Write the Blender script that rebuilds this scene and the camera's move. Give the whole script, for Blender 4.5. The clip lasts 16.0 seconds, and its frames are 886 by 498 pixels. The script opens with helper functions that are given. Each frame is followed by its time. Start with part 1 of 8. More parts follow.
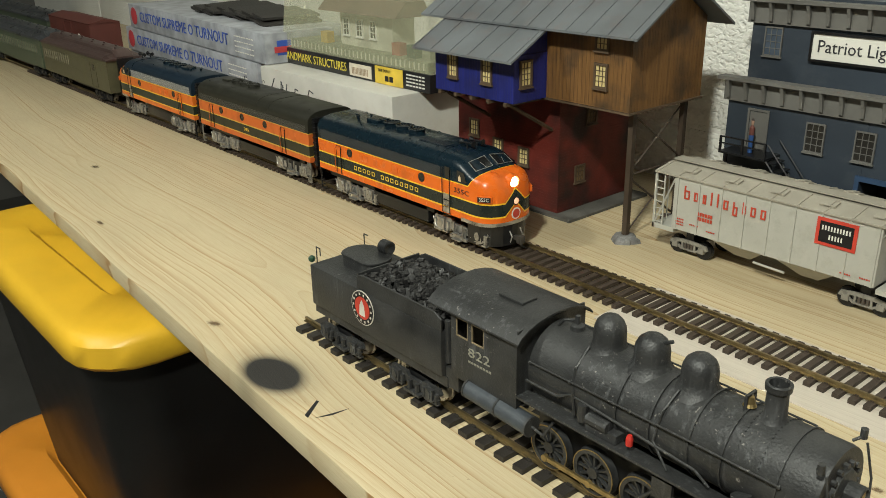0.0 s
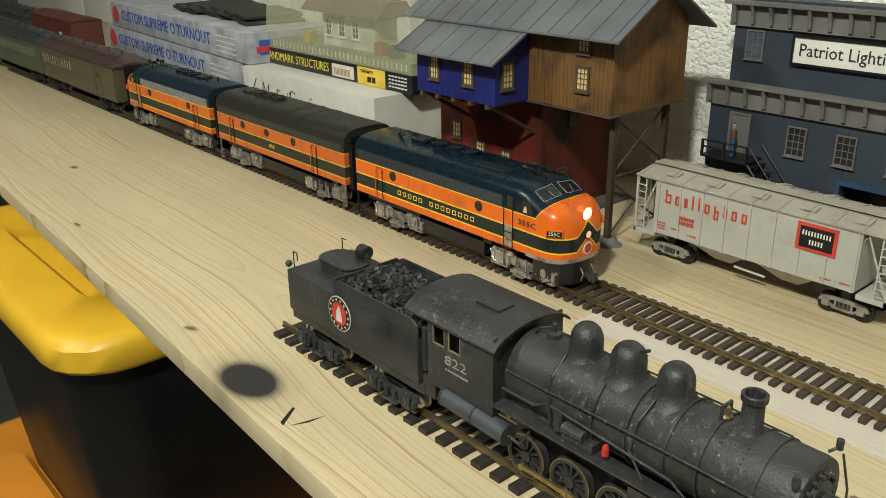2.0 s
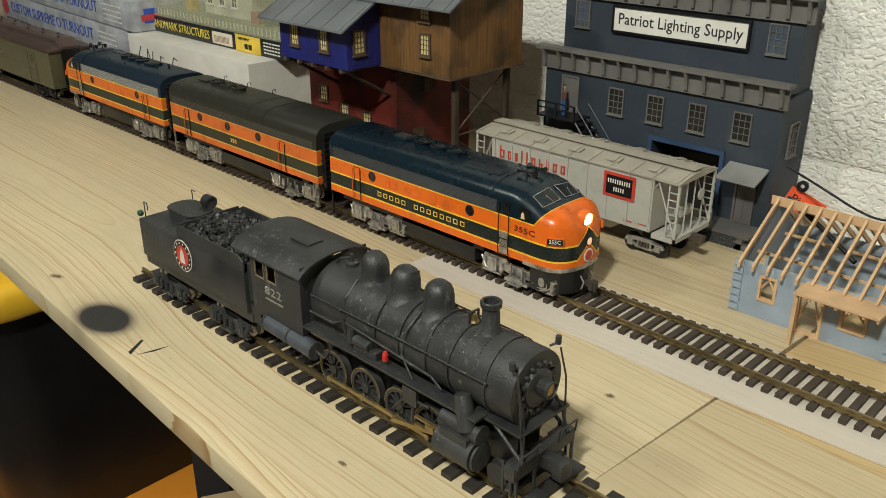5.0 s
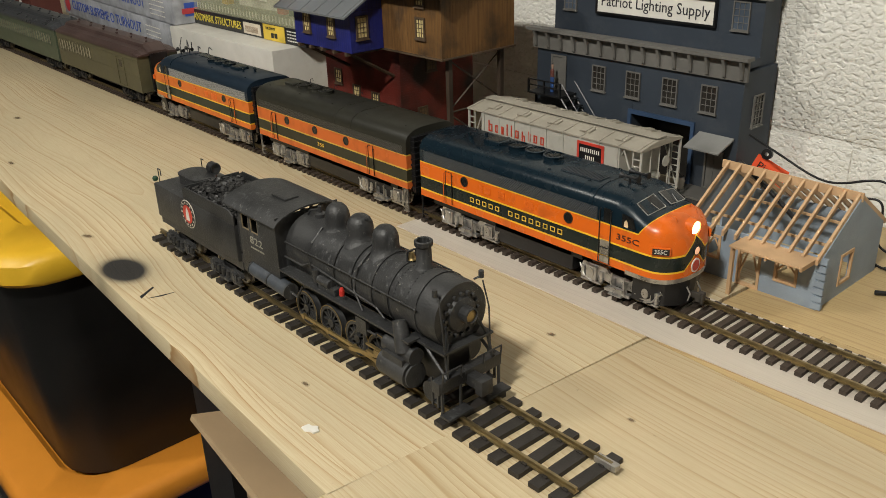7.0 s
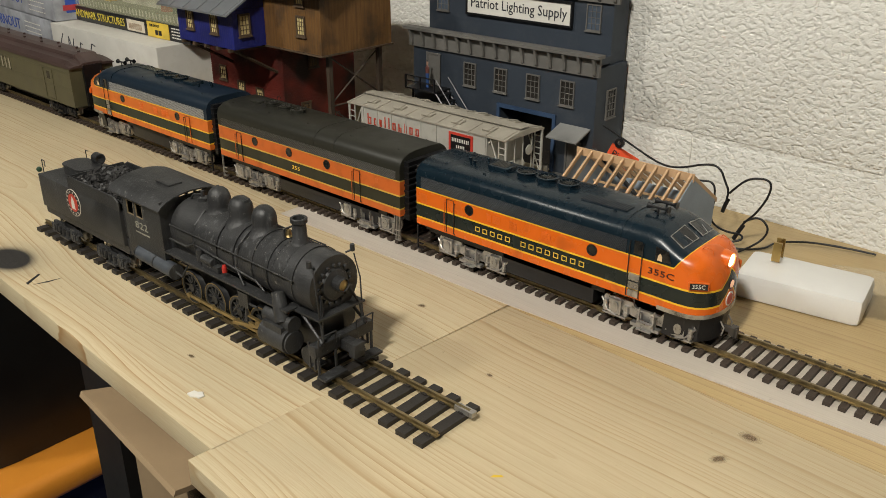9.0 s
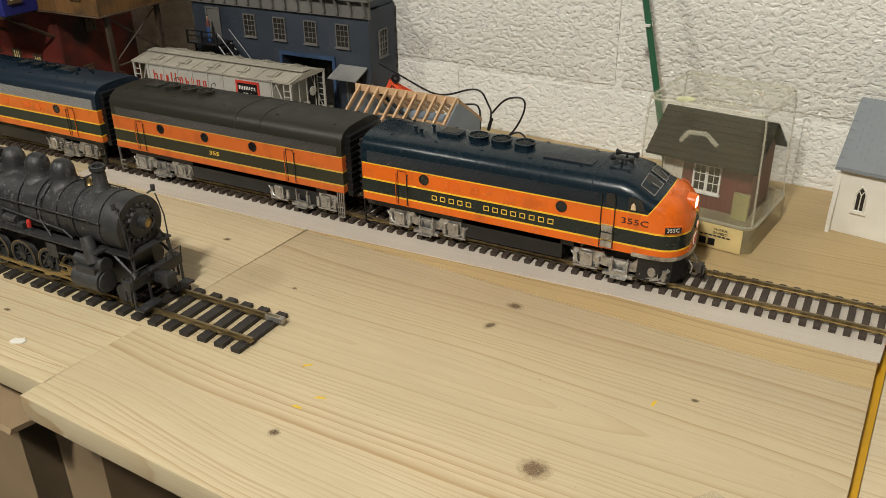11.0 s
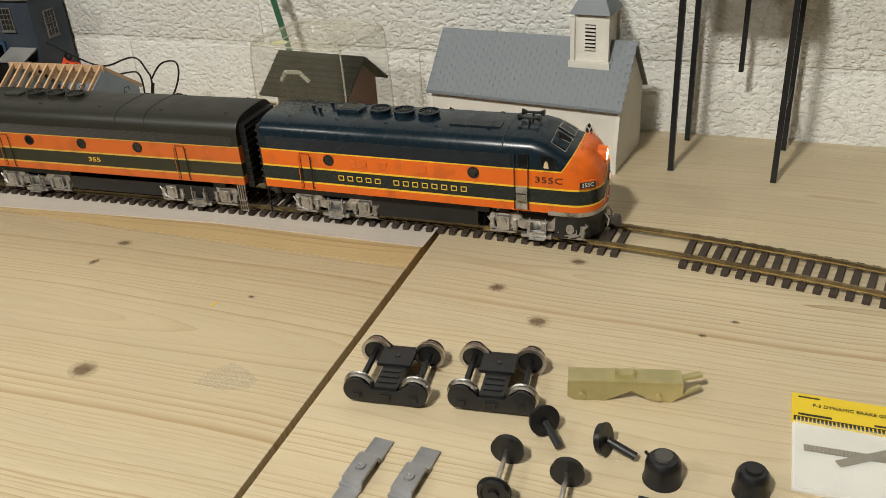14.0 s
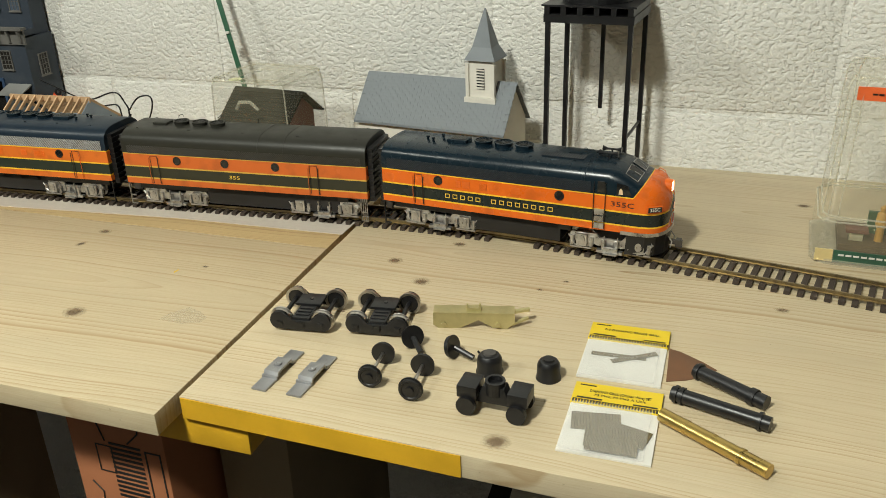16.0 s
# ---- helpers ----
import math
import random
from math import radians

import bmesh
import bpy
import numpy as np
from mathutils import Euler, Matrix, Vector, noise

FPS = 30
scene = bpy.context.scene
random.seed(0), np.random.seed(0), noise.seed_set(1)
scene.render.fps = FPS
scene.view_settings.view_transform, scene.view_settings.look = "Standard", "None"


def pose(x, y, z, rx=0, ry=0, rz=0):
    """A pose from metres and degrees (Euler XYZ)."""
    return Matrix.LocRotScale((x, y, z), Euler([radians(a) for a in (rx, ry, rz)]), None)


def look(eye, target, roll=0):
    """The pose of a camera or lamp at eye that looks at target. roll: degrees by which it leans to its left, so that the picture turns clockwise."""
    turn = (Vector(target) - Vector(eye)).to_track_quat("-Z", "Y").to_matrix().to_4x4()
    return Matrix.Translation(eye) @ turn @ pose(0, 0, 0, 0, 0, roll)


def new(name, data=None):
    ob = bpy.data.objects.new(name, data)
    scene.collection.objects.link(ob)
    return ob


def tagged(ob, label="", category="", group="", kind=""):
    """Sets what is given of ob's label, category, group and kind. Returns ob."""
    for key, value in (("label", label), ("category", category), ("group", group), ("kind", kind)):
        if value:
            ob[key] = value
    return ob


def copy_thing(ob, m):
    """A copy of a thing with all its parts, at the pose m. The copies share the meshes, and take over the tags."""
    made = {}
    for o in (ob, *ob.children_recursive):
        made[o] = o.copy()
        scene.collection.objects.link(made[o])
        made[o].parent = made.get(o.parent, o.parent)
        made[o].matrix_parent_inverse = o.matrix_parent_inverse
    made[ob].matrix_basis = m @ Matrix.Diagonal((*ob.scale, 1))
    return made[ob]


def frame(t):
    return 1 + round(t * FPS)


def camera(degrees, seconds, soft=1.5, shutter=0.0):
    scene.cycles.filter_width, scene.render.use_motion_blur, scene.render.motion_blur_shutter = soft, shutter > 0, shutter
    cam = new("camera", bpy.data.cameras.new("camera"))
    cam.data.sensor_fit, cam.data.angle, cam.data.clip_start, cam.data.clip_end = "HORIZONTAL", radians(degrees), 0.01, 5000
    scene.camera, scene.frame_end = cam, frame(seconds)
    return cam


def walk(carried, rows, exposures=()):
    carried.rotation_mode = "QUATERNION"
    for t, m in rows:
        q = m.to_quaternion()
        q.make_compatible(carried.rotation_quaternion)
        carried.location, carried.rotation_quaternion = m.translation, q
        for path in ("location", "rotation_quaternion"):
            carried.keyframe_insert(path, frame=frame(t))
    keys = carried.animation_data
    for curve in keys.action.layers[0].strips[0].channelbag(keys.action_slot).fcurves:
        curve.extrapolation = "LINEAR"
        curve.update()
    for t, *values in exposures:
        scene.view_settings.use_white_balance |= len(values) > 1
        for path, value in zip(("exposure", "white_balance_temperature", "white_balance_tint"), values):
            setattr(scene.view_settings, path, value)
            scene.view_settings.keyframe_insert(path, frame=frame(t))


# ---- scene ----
cam = camera(54.7, 16.0, soft=0.8)
PATH = [
    (0, (-0.396, -0.556, 0.318), (-1.812, 0.644, -0.425), -1.1),
    (0.5, (-0.394, -0.556, 0.319), (-1.808, 0.645, -0.43), -1.1),
    (1, (-0.395, -0.554, 0.32), (-1.808, 0.647, -0.429), -1.0),
    (1.5, (-0.398, -0.548, 0.32), (-1.807, 0.658, -0.429), -1.0),
    (2, (-0.397, -0.546, 0.32), (-1.794, 0.675, -0.427), -0.7),
    (2.5, (-0.39, -0.541, 0.32), (-1.747, 0.723, -0.428), -0.3),
    (3, (-0.387, -0.542, 0.318), (-1.718, 0.752, -0.428), 0.1),
    (3.5, (-0.384, -0.542, 0.318), (-1.699, 0.765, -0.431), 0.3),
    (4, (-0.377, -0.549, 0.32), (-1.689, 0.76, -0.431), 0.3),
    (4.5, (-0.347, -0.548, 0.321), (-1.648, 0.757, -0.456), 0.1),
    (5, (-0.28, -0.542, 0.332), (-1.554, 0.769, -0.479), 0.1),
    (5.2, (-0.249, -0.543, 0.334), (-1.512, 0.774, -0.486), 0.2),
    (7.3, (-0.16, -0.541, 0.334), (-1.563, 0.629, -0.481), -2.3),
    (7.5, (-0.156, -0.539, 0.334), (-1.568, 0.622, -0.478), -2.5),
    (8, (-0.134, -0.54, 0.333), (-1.529, 0.646, -0.473), -2.3),
    (8.5, (-0.116, -0.548, 0.334), (-1.419, 0.74, -0.466), -0.8),
    (8.7, (-0.111, -0.556, 0.338), (-1.38, 0.764, -0.467), -0.4),
    (10.8, (-0.053, -0.634, 0.346), (-0.919, 0.93, -0.552), -0.1),
    (11, (-0.036, -0.632, 0.35), (-0.878, 0.934, -0.565), -0.9),
    (11.5, (0.048, -0.598, 0.35), (-0.75, 0.979, -0.587), -2.3),
    (12, (0.109, -0.588, 0.347), (-0.69, 0.986, -0.592), -3.4),
    (12.5, (0.144, -0.588, 0.339), (-0.691, 0.973, -0.592), -3.5),
    (13, (0.179, -0.597, 0.337), (-0.685, 0.951, -0.588), -3.8),
    (13.5, (0.2, -0.608, 0.333), (-0.577, 0.982, -0.599), -3.7),
    (14, (0.214, -0.634, 0.335), (-0.354, 1.028, -0.622), -3.8),
    (14.5, (0.221, -0.654, 0.337), (-0.092, 1.063, -0.639), -3.5),
    (15, (0.235, -0.691, 0.341), (-0.052, 1.039, -0.621), -4.3),
    (15.5, (0.28, -0.756, 0.353), (-0.117, 0.994, -0.531), -3.3),
    (16, (0.331, -0.82, 0.359), (-0.176, 0.927, -0.473), -2.0),
]
EXPOSURE = [(0, 0.2, 6500, 10), (4, 0.08, 6500, 11), (7.5, -0.05, 6650, 19), (11, -0.08, 6650, 19), (15, -0.1, 6500, 19), (16, 0.05, 6500, 12)]
walk(cam, [(t, look(eye, target, roll)) for t, eye, target, roll in PATH], EXPOSURE)

# ---- light ----
world = bpy.data.worlds.new("basement_air")
scene.world = world
world.use_nodes = True
world.node_tree.nodes["Background"].inputs["Color"].default_value = (1.0, 0.94, 0.84, 1)
world.node_tree.nodes["Background"].inputs["Strength"].default_value = 0.012


def lamp(name, place, radius, watts, colour):
    """A point light under the ceiling."""
    data = bpy.data.lights.new(name, "POINT")
    data.shadow_soft_size, data.energy, data.color = radius, watts, colour
    ob = new(name, data)
    ob.location = place
    return ob


lamp("bulb_light", (-0.20, -1.3, 1.44), 0.075, 118, (0.965, 1.0, 0.885))
# added fill that brightens the far left; no lamp is known there
lamp("fill_light_far", (-1.55, -1.3, 1.44), 0.075, 42, (0.965, 1.0, 0.885))

# ---- materials ----
MATS = {}


def nodes_of(name):
    m = bpy.data.materials.new(name)
    m.use_nodes = True
    t = m.node_tree
    return m, t, t.nodes["Principled BSDF"]


def nd(t, kind, ins=None, **props):
    n = t.nodes.new(kind)
    for k, v in props.items():
        if k == "operation":
            n.operation = v
        elif k == "noise_dimensions":
            n.noise_dimensions = v
        elif k == "data_type":
            n.data_type = v
        elif k == "wave_type":
            n.wave_type = v
        elif k == "bands_direction":
            n.bands_direction = v
        elif k == "feature":
            n.feature = v
    for k, v in (ins or {}).items():
        if hasattr(v, "is_linked"):
            t.links.new(v, n.inputs[k])
        else:
            n.inputs[k].default_value = v
    return n


def ramp(t, fac, stops, constant=False):
    n = t.nodes.new("ShaderNodeValToRGB")
    if constant:
        n.color_ramp.interpolation = "CONSTANT"
    while len(n.color_ramp.elements) < len(stops):
        n.color_ramp.elements.new(1.0)
    for e, (p, c) in zip(n.color_ramp.elements, stops):
        e.position = p
        e.color = (*c, 1) if len(c) == 3 else c
    t.links.new(fac, n.inputs["Fac"])
    return n.outputs["Color"]


def mixc(t, fac, a, b, mode="MIX"):
    n = t.nodes.new("ShaderNodeMix")
    n.data_type, n.blend_type = "RGBA", mode
    for k, v in ((0, fac), (6, a), (7, b)):
        if hasattr(v, "is_linked"):
            t.links.new(v, n.inputs[k])
        else:
            n.inputs[k].default_value = (*v, 1) if isinstance(v, tuple) and len(v) == 3 else v
    return n.outputs[2]


def mth(t, op, a, b=0.0):
    n = t.nodes.new("ShaderNodeMath")
    n.operation = op
    for k, v in ((0, a), (1, b)):
        if hasattr(v, "is_linked"):
            t.links.new(v, n.inputs[k])
        else:
            n.inputs[k].default_value = v
    return n.outputs[0]


def bump(t, bsdf, height, strength, dist=0.001):
    n = nd(t, "ShaderNodeBump", {"Strength": strength, "Distance": dist, "Height": height})
    t.links.new(n.outputs["Normal"], bsdf.inputs["Normal"])


def paint(name, colour, rough=0.5, metal=0.0, vary=0.25, scale=120.0, grain=0.12, dirt=None, dirt_amount=0.0, coat=0.0):
    """Painted, moulded or cast surface with two scales of variation and an optional dirt colour."""
    if name in MATS:
        return MATS[name]
    m, t, b = nodes_of(name)
    co = nd(t, "ShaderNodeTexCoord").outputs["Object"]
    big = nd(t, "ShaderNodeTexNoise", {"Vector": co, "Scale": scale * 0.25, "Detail": 4.0}).outputs["Fac"]
    fine = nd(t, "ShaderNodeTexNoise", {"Vector": co, "Scale": scale * 6, "Detail": 3.0}).outputs["Fac"]
    dark = tuple(c * (1 - vary) for c in colour)
    lite = tuple(min(1, c * (1 + vary)) for c in colour)
    c = ramp(t, big, [(0.3, dark), (0.7, lite)])
    c = mixc(t, mth(t, "MULTIPLY", fine, 0.25), c, dark)
    if dirt:
        d = nd(t, "ShaderNodeTexNoise", {"Vector": co, "Scale": scale * 0.6, "Detail": 8.0, "Roughness": 0.7}).outputs["Fac"]
        c = mixc(t, ramp(t, d, [(0.52, (0, 0, 0)), (0.75, (dirt_amount,) * 3)]), c, dirt)
    t.links.new(c, b.inputs["Base Color"])
    t.links.new(mth(t, "ADD", mth(t, "MULTIPLY", big, 0.25), rough - 0.12), b.inputs["Roughness"])
    b.inputs["Metallic"].default_value = metal
    b.inputs["Coat Weight"].default_value = coat
    if grain:
        bump(t, b, fine, grain, 0.0006)
    MATS[name] = m
    return m


def wood(name, base, dark, plank=0.14, ring=0.0062, wander=0.035, seed=0.0, lean=0.0, spots=(), rough=0.5, show=1.0):
    """Flat-sawn softwood: planks cut near the heart, so the year rings run as long lines and arches; fine fibres; dark spray spots (x, y, rx, ry)."""
    if name in MATS:
        return MATS[name]
    m, t, b = nodes_of(name)
    co = nd(t, "ShaderNodeTexCoord").outputs["Object"]
    turned = nd(t, "ShaderNodeMapping", {"Vector": co, "Rotation": (0, 0, lean), "Location": (seed, seed * 0.37, 0)}).outputs["Vector"]
    x, y, z = nd(t, "ShaderNodeSeparateXYZ", {"Vector": turned}).outputs
    row = mth(t, "FLOOR", mth(t, "DIVIDE", y, plank))
    across = mth(t, "SUBTRACT", mth(t, "SUBTRACT", y, mth(t, "MULTIPLY", row, plank)), plank / 2)
    shift = mth(t, "MULTIPLY", row, 7.31)
    def along(scale, offset):
        v = nd(t, "ShaderNodeCombineXYZ", {"X": mth(t, "ADD", mth(t, "MULTIPLY", x, scale), offset), "Y": shift, "Z": seed + offset}).outputs["Vector"]
        return mth(t, "SUBTRACT", nd(t, "ShaderNodeTexNoise", {"Vector": v, "Scale": 1.0, "Detail": 2.0}).outputs["Fac"], 0.5)
    heart = mth(t, "ADD", across, mth(t, "MULTIPLY", along(1.6, 0.0), wander * 3))
    deep = mth(t, "ADD", 0.012, mth(t, "MULTIPLY", along(1.7, 5.0), 0.085))
    wav = nd(t, "ShaderNodeMapping", {"Vector": co, "Scale": (6, 20, 20)}).outputs["Vector"]
    wob = mth(t, "MULTIPLY", nd(t, "ShaderNodeTexNoise", {"Vector": wav, "Scale": 1.0, "Detail": 3.0}).outputs["Fac"], 0.008)
    dist = mth(t, "ADD", mth(t, "SQRT", mth(t, "ADD", mth(t, "MULTIPLY", heart, heart), mth(t, "MULTIPLY", deep, deep))), wob)
    uneven = nd(t, "ShaderNodeTexNoise", {"Vector": nd(t, "ShaderNodeCombineXYZ", {"X": mth(t, "MULTIPLY", dist, 55.0), "Y": row, "Z": seed}).outputs["Vector"], "Scale": 1.0, "Detail": 2.0}).outputs["Fac"]
    turns = mth(t, "ADD", mth(t, "DIVIDE", dist, ring), mth(t, "MULTIPLY", uneven, 5.0))
    rings = mth(t, "FRACT", turns)
    depth = nd(t, "ShaderNodeTexWhiteNoise", {"W": mth(t, "ADD", mth(t, "FLOOR", turns), mth(t, "MULTIPLY", row, 31.0))}, noise_dimensions="1D").outputs["Value"]
    line = ramp(t, rings, [(0.0, (0.0,) * 3), (0.50, (0.10,) * 3), (0.80, (0.55,) * 3), (0.91, (1, 1, 1)), (0.96, (0.0,) * 3)])
    line = mth(t, "MULTIPLY", line, mth(t, "ADD", 0.30, mth(t, "MULTIPLY", depth, 0.9)))
    v2 = nd(t, "ShaderNodeMapping", {"Vector": turned, "Scale": (28, 1100, 1100)}).outputs["Vector"]
    fib = nd(t, "ShaderNodeTexNoise", {"Vector": v2, "Scale": 1.0, "Detail": 4.0, "Roughness": 0.6}).outputs["Fac"]
    v3 = nd(t, "ShaderNodeMapping", {"Vector": turned, "Scale": (3, 18, 18)}).outputs["Vector"]
    wide = nd(t, "ShaderNodeTexNoise", {"Vector": v3, "Scale": 1.0, "Detail": 4.0}).outputs["Fac"]
    lite = tuple(min(1, c * 1.10) for c in base)
    c = ramp(t, wide, [(0.3, tuple(c * 0.93 for c in base)), (0.7, lite)])
    strong = mth(t, "MULTIPLY", ramp(t, wide, [(0.32, (0.45,) * 3), (0.66, (0.90,) * 3)]), show)
    c = mixc(t, mth(t, "MULTIPLY", line, strong), c, dark)
    c = mixc(t, mth(t, "MULTIPLY", ramp(t, fib, [(0.42, (0, 0, 0)), (0.72, (1, 1, 1))]), 0.32), c, dark)
    tint = nd(t, "ShaderNodeTexWhiteNoise", {"W": row}, noise_dimensions="1D").outputs["Value"]
    c = mixc(t, mth(t, "MULTIPLY", tint, 0.22), c, tuple(k * q for k, q in zip(base, (0.92, 0.82, 0.70))))
    blot = nd(t, "ShaderNodeTexNoise", {"Vector": co, "Scale": 9.0, "Detail": 5.0}).outputs["Fac"]
    c = mixc(t, ramp(t, blot, [(0.5, (0, 0, 0)), (0.75, (0.3,) * 3)]), c, tuple(x_ * 0.8 for x_ in base))
    speck = nd(t, "ShaderNodeTexNoise", {"Vector": co, "Scale": 240.0, "Detail": 2.0}).outputs["Fac"]
    c = mixc(t, ramp(t, speck, [(0.73, (0, 0, 0)), (0.80, (0.5,) * 3)]), c, (0.2, 0.14, 0.08))
    if spots:
        xyz = nd(t, "ShaderNodeSeparateXYZ", {"Vector": co})
        mist = nd(t, "ShaderNodeTexNoise", {"Vector": co, "Scale": 1400.0, "Detail": 2.0}).outputs["Fac"]
        for sx, sy, rx, ry in spots:
            dx = mth(t, "DIVIDE", mth(t, "SUBTRACT", xyz.outputs[0], sx), rx)
            dy = mth(t, "DIVIDE", mth(t, "SUBTRACT", xyz.outputs[1], sy), ry)
            d = mth(t, "SQRT", mth(t, "ADD", mth(t, "MULTIPLY", dx, dx), mth(t, "MULTIPLY", dy, dy)))
            core = ramp(t, mth(t, "MULTIPLY", d, 0.5), [(0.42, (0.99,) * 3), (0.53, (0.5,) * 3), (0.64, (0.16,) * 3), (0.98, (0, 0, 0))])
            c = mixc(t, mth(t, "MULTIPLY", core, ramp(t, mist, [(0.2, (0.92,) * 3), (0.6, (1, 1, 1))])), c, (0.012, 0.013, 0.016))
    t.links.new(c, b.inputs["Base Color"])
    b.inputs["Roughness"].default_value = rough
    bump(t, b, mth(t, "ADD", fib, line), 0.22, 0.0005)
    MATS[name] = m
    return m


def glass(name, tint=(0.80, 0.78, 0.68), rough=0.05, alpha=0.09):
    """Thin clear plastic or glass: mostly see-through, with a real gloss."""
    if name in MATS:
        return MATS[name]
    m, t, b = nodes_of(name)
    b.inputs["Base Color"].default_value = (*tint, 1)
    b.inputs["Roughness"].default_value = rough
    b.inputs["Alpha"].default_value = alpha
    b.inputs["Specular IOR Level"].default_value = 0.8
    MATS[name] = m
    return m


def glow(name, colour, strength):
    if name in MATS:
        return MATS[name]
    m, t, b = nodes_of(name)
    b.inputs["Base Color"].default_value = (*colour, 1)
    b.inputs["Emission Color"].default_value = (*colour, 1)
    b.inputs["Emission Strength"].default_value = strength
    MATS[name] = m
    return m


PINE = wood("pine_left", (0.56, 0.475, 0.31), (0.35, 0.205, 0.085), plank=0.17, ring=0.0056, wander=0.024, show=1.25, lean=0.048, spots=((-0.9005, -0.2955, 0.030, 0.0185),))
PINE2 = wood("pine_middle", (0.565, 0.475, 0.31), (0.36, 0.225, 0.10), plank=0.21, ring=0.0056, wander=0.02, seed=3.7, lean=0.06, show=1.1)
PINE3 = wood("pine_right", (0.575, 0.49, 0.33), (0.36, 0.235, 0.11), plank=0.18, ring=0.0050, wander=0.02, seed=8.2, lean=0.07, show=1.1)
PLY = wood("whitewashed_ply", (0.57, 0.52, 0.455), (0.40, 0.345, 0.29), plank=0.3, ring=0.004, seed=5.1, rough=0.7, show=0.6)
FILL = wood("brown_filler", (0.50, 0.375, 0.19), (0.32, 0.20, 0.09), plank=0.2, ring=0.005, seed=1.3)


def knot_wood():
    """Round knot: dark heart and rings that fade out into the plank round it."""
    m, t, b = nodes_of("knot_wood")
    tc = nd(t, "ShaderNodeTexCoord")
    v = nd(t, "ShaderNodeMapping", {"Vector": tc.outputs["Generated"], "Location": (-1, -1, 0), "Scale": (2, 2, 0)}).outputs["Vector"]
    n = nd(t, "ShaderNodeVectorMath", {0: v}, operation="LENGTH").outputs["Value"]
    wob = nd(t, "ShaderNodeTexNoise", {"Vector": tc.outputs["Object"], "Scale": 260.0, "Detail": 5.0}).outputs["Fac"]
    d = mth(t, "ADD", n, mth(t, "MULTIPLY", mth(t, "SUBTRACT", wob, 0.5), 0.6))
    c = ramp(t, d, [(0.10, (0.10, 0.055, 0.03)), (0.26, (0.30, 0.19, 0.10)), (0.34, (0.19, 0.11, 0.06)), (0.44, (0.36, 0.25, 0.145)), (0.54, (0.24, 0.15, 0.08)), (0.7, (0.42, 0.31, 0.18))])
    t.links.new(c, b.inputs["Base Color"])
    t.links.new(ramp(t, d, [(0.40, (0.42,) * 3), (0.60, (0.13,) * 3), (0.97, (0, 0, 0))]), b.inputs["Alpha"])
    b.inputs["Roughness"].default_value = 0.6
    return m


KNOT = knot_wood()
STAIN = glass("grey_stain", (0.60, 0.57, 0.50), 0.7, 0.06)
BLACK = paint("black_plastic", (0.009, 0.009, 0.010), 0.38, vary=0.3)


def weathered_black():
    """Flat black paint with chalky wash marks that ran down and pale flecks of wear."""
    m, t, b = nodes_of("weathered_black")
    co = nd(t, "ShaderNodeTexCoord").outputs["Object"]
    big = nd(t, "ShaderNodeTexNoise", {"Vector": co, "Scale": 40.0, "Detail": 5.0}).outputs["Fac"]
    fine = nd(t, "ShaderNodeTexNoise", {"Vector": co, "Scale": 700.0, "Detail": 4.0}).outputs["Fac"]
    c = ramp(t, big, [(0.3, (0.014, 0.0145, 0.0155)), (0.7, (0.038, 0.038, 0.038))])
    v = nd(t, "ShaderNodeMapping", {"Vector": co, "Scale": (260, 260, 36)}).outputs["Vector"]
    run = nd(t, "ShaderNodeTexNoise", {"Vector": v, "Scale": 1.0, "Detail": 5.0, "Roughness": 0.65}).outputs["Fac"]
    area = ramp(t, nd(t, "ShaderNodeTexNoise", {"Vector": co, "Scale": 26.0, "Detail": 2.0}).outputs["Fac"], [(0.44, (0.08,) * 3), (0.62, (1, 1, 1))])
    k = mth(t, "MULTIPLY", ramp(t, run, [(0.54, (0, 0, 0)), (0.72, (0.55,) * 3)]), area)
    c = mixc(t, k, c, (0.15, 0.155, 0.16))
    fl = nd(t, "ShaderNodeTexNoise", {"Vector": co, "Scale": 420.0, "Detail": 2.0}).outputs["Fac"]
    c = mixc(t, mth(t, "MULTIPLY", ramp(t, fl, [(0.67, (0, 0, 0)), (0.74, (0.6,) * 3)]), area), c, (0.30, 0.28, 0.25))
    t.links.new(c, b.inputs["Base Color"])
    t.links.new(mth(t, "ADD", mth(t, "MULTIPLY", big, 0.4), 0.30), b.inputs["Roughness"])
    bump(t, b, fine, 0.45, 0.0008)
    return m


SOOT = weathered_black()
TANK = paint("tank_grey", (0.045, 0.052, 0.062), 0.55, vary=0.35, scale=200, grain=0.3, dirt=(0.12, 0.125, 0.13), dirt_amount=0.5)
BRASS = paint("rail_brass", (0.30, 0.235, 0.125), 0.36, metal=0.9, vary=0.3, dirt=(0.10, 0.075, 0.05), dirt_amount=0.7)
TIE = paint("tie_plastic", (0.052, 0.036, 0.026), 0.65, vary=0.3, scale=200, grain=0.3)
TIEB = paint("tie_black", (0.025, 0.021, 0.018), 0.6, vary=0.3, scale=200, grain=0.3)
# dirt on the silver, darkened further to paint shade between the truck parts
SILVER = paint("silver_dirt_and_shade", (0.47, 0.455, 0.43), 0.30, metal=0.8, vary=0.35, scale=320, grain=0.3, dirt=(0.05, 0.042, 0.034), dirt_amount=0.95)
YELLOW = paint("stripe_yellow", (0.80, 0.42, 0.02), 0.4)
WHITE = paint("white_paint", (0.74, 0.72, 0.66), 0.5, vary=0.08)
STEEL = paint("bare_steel", (0.55, 0.52, 0.48), 0.3, metal=1.0, vary=0.2, scale=300)


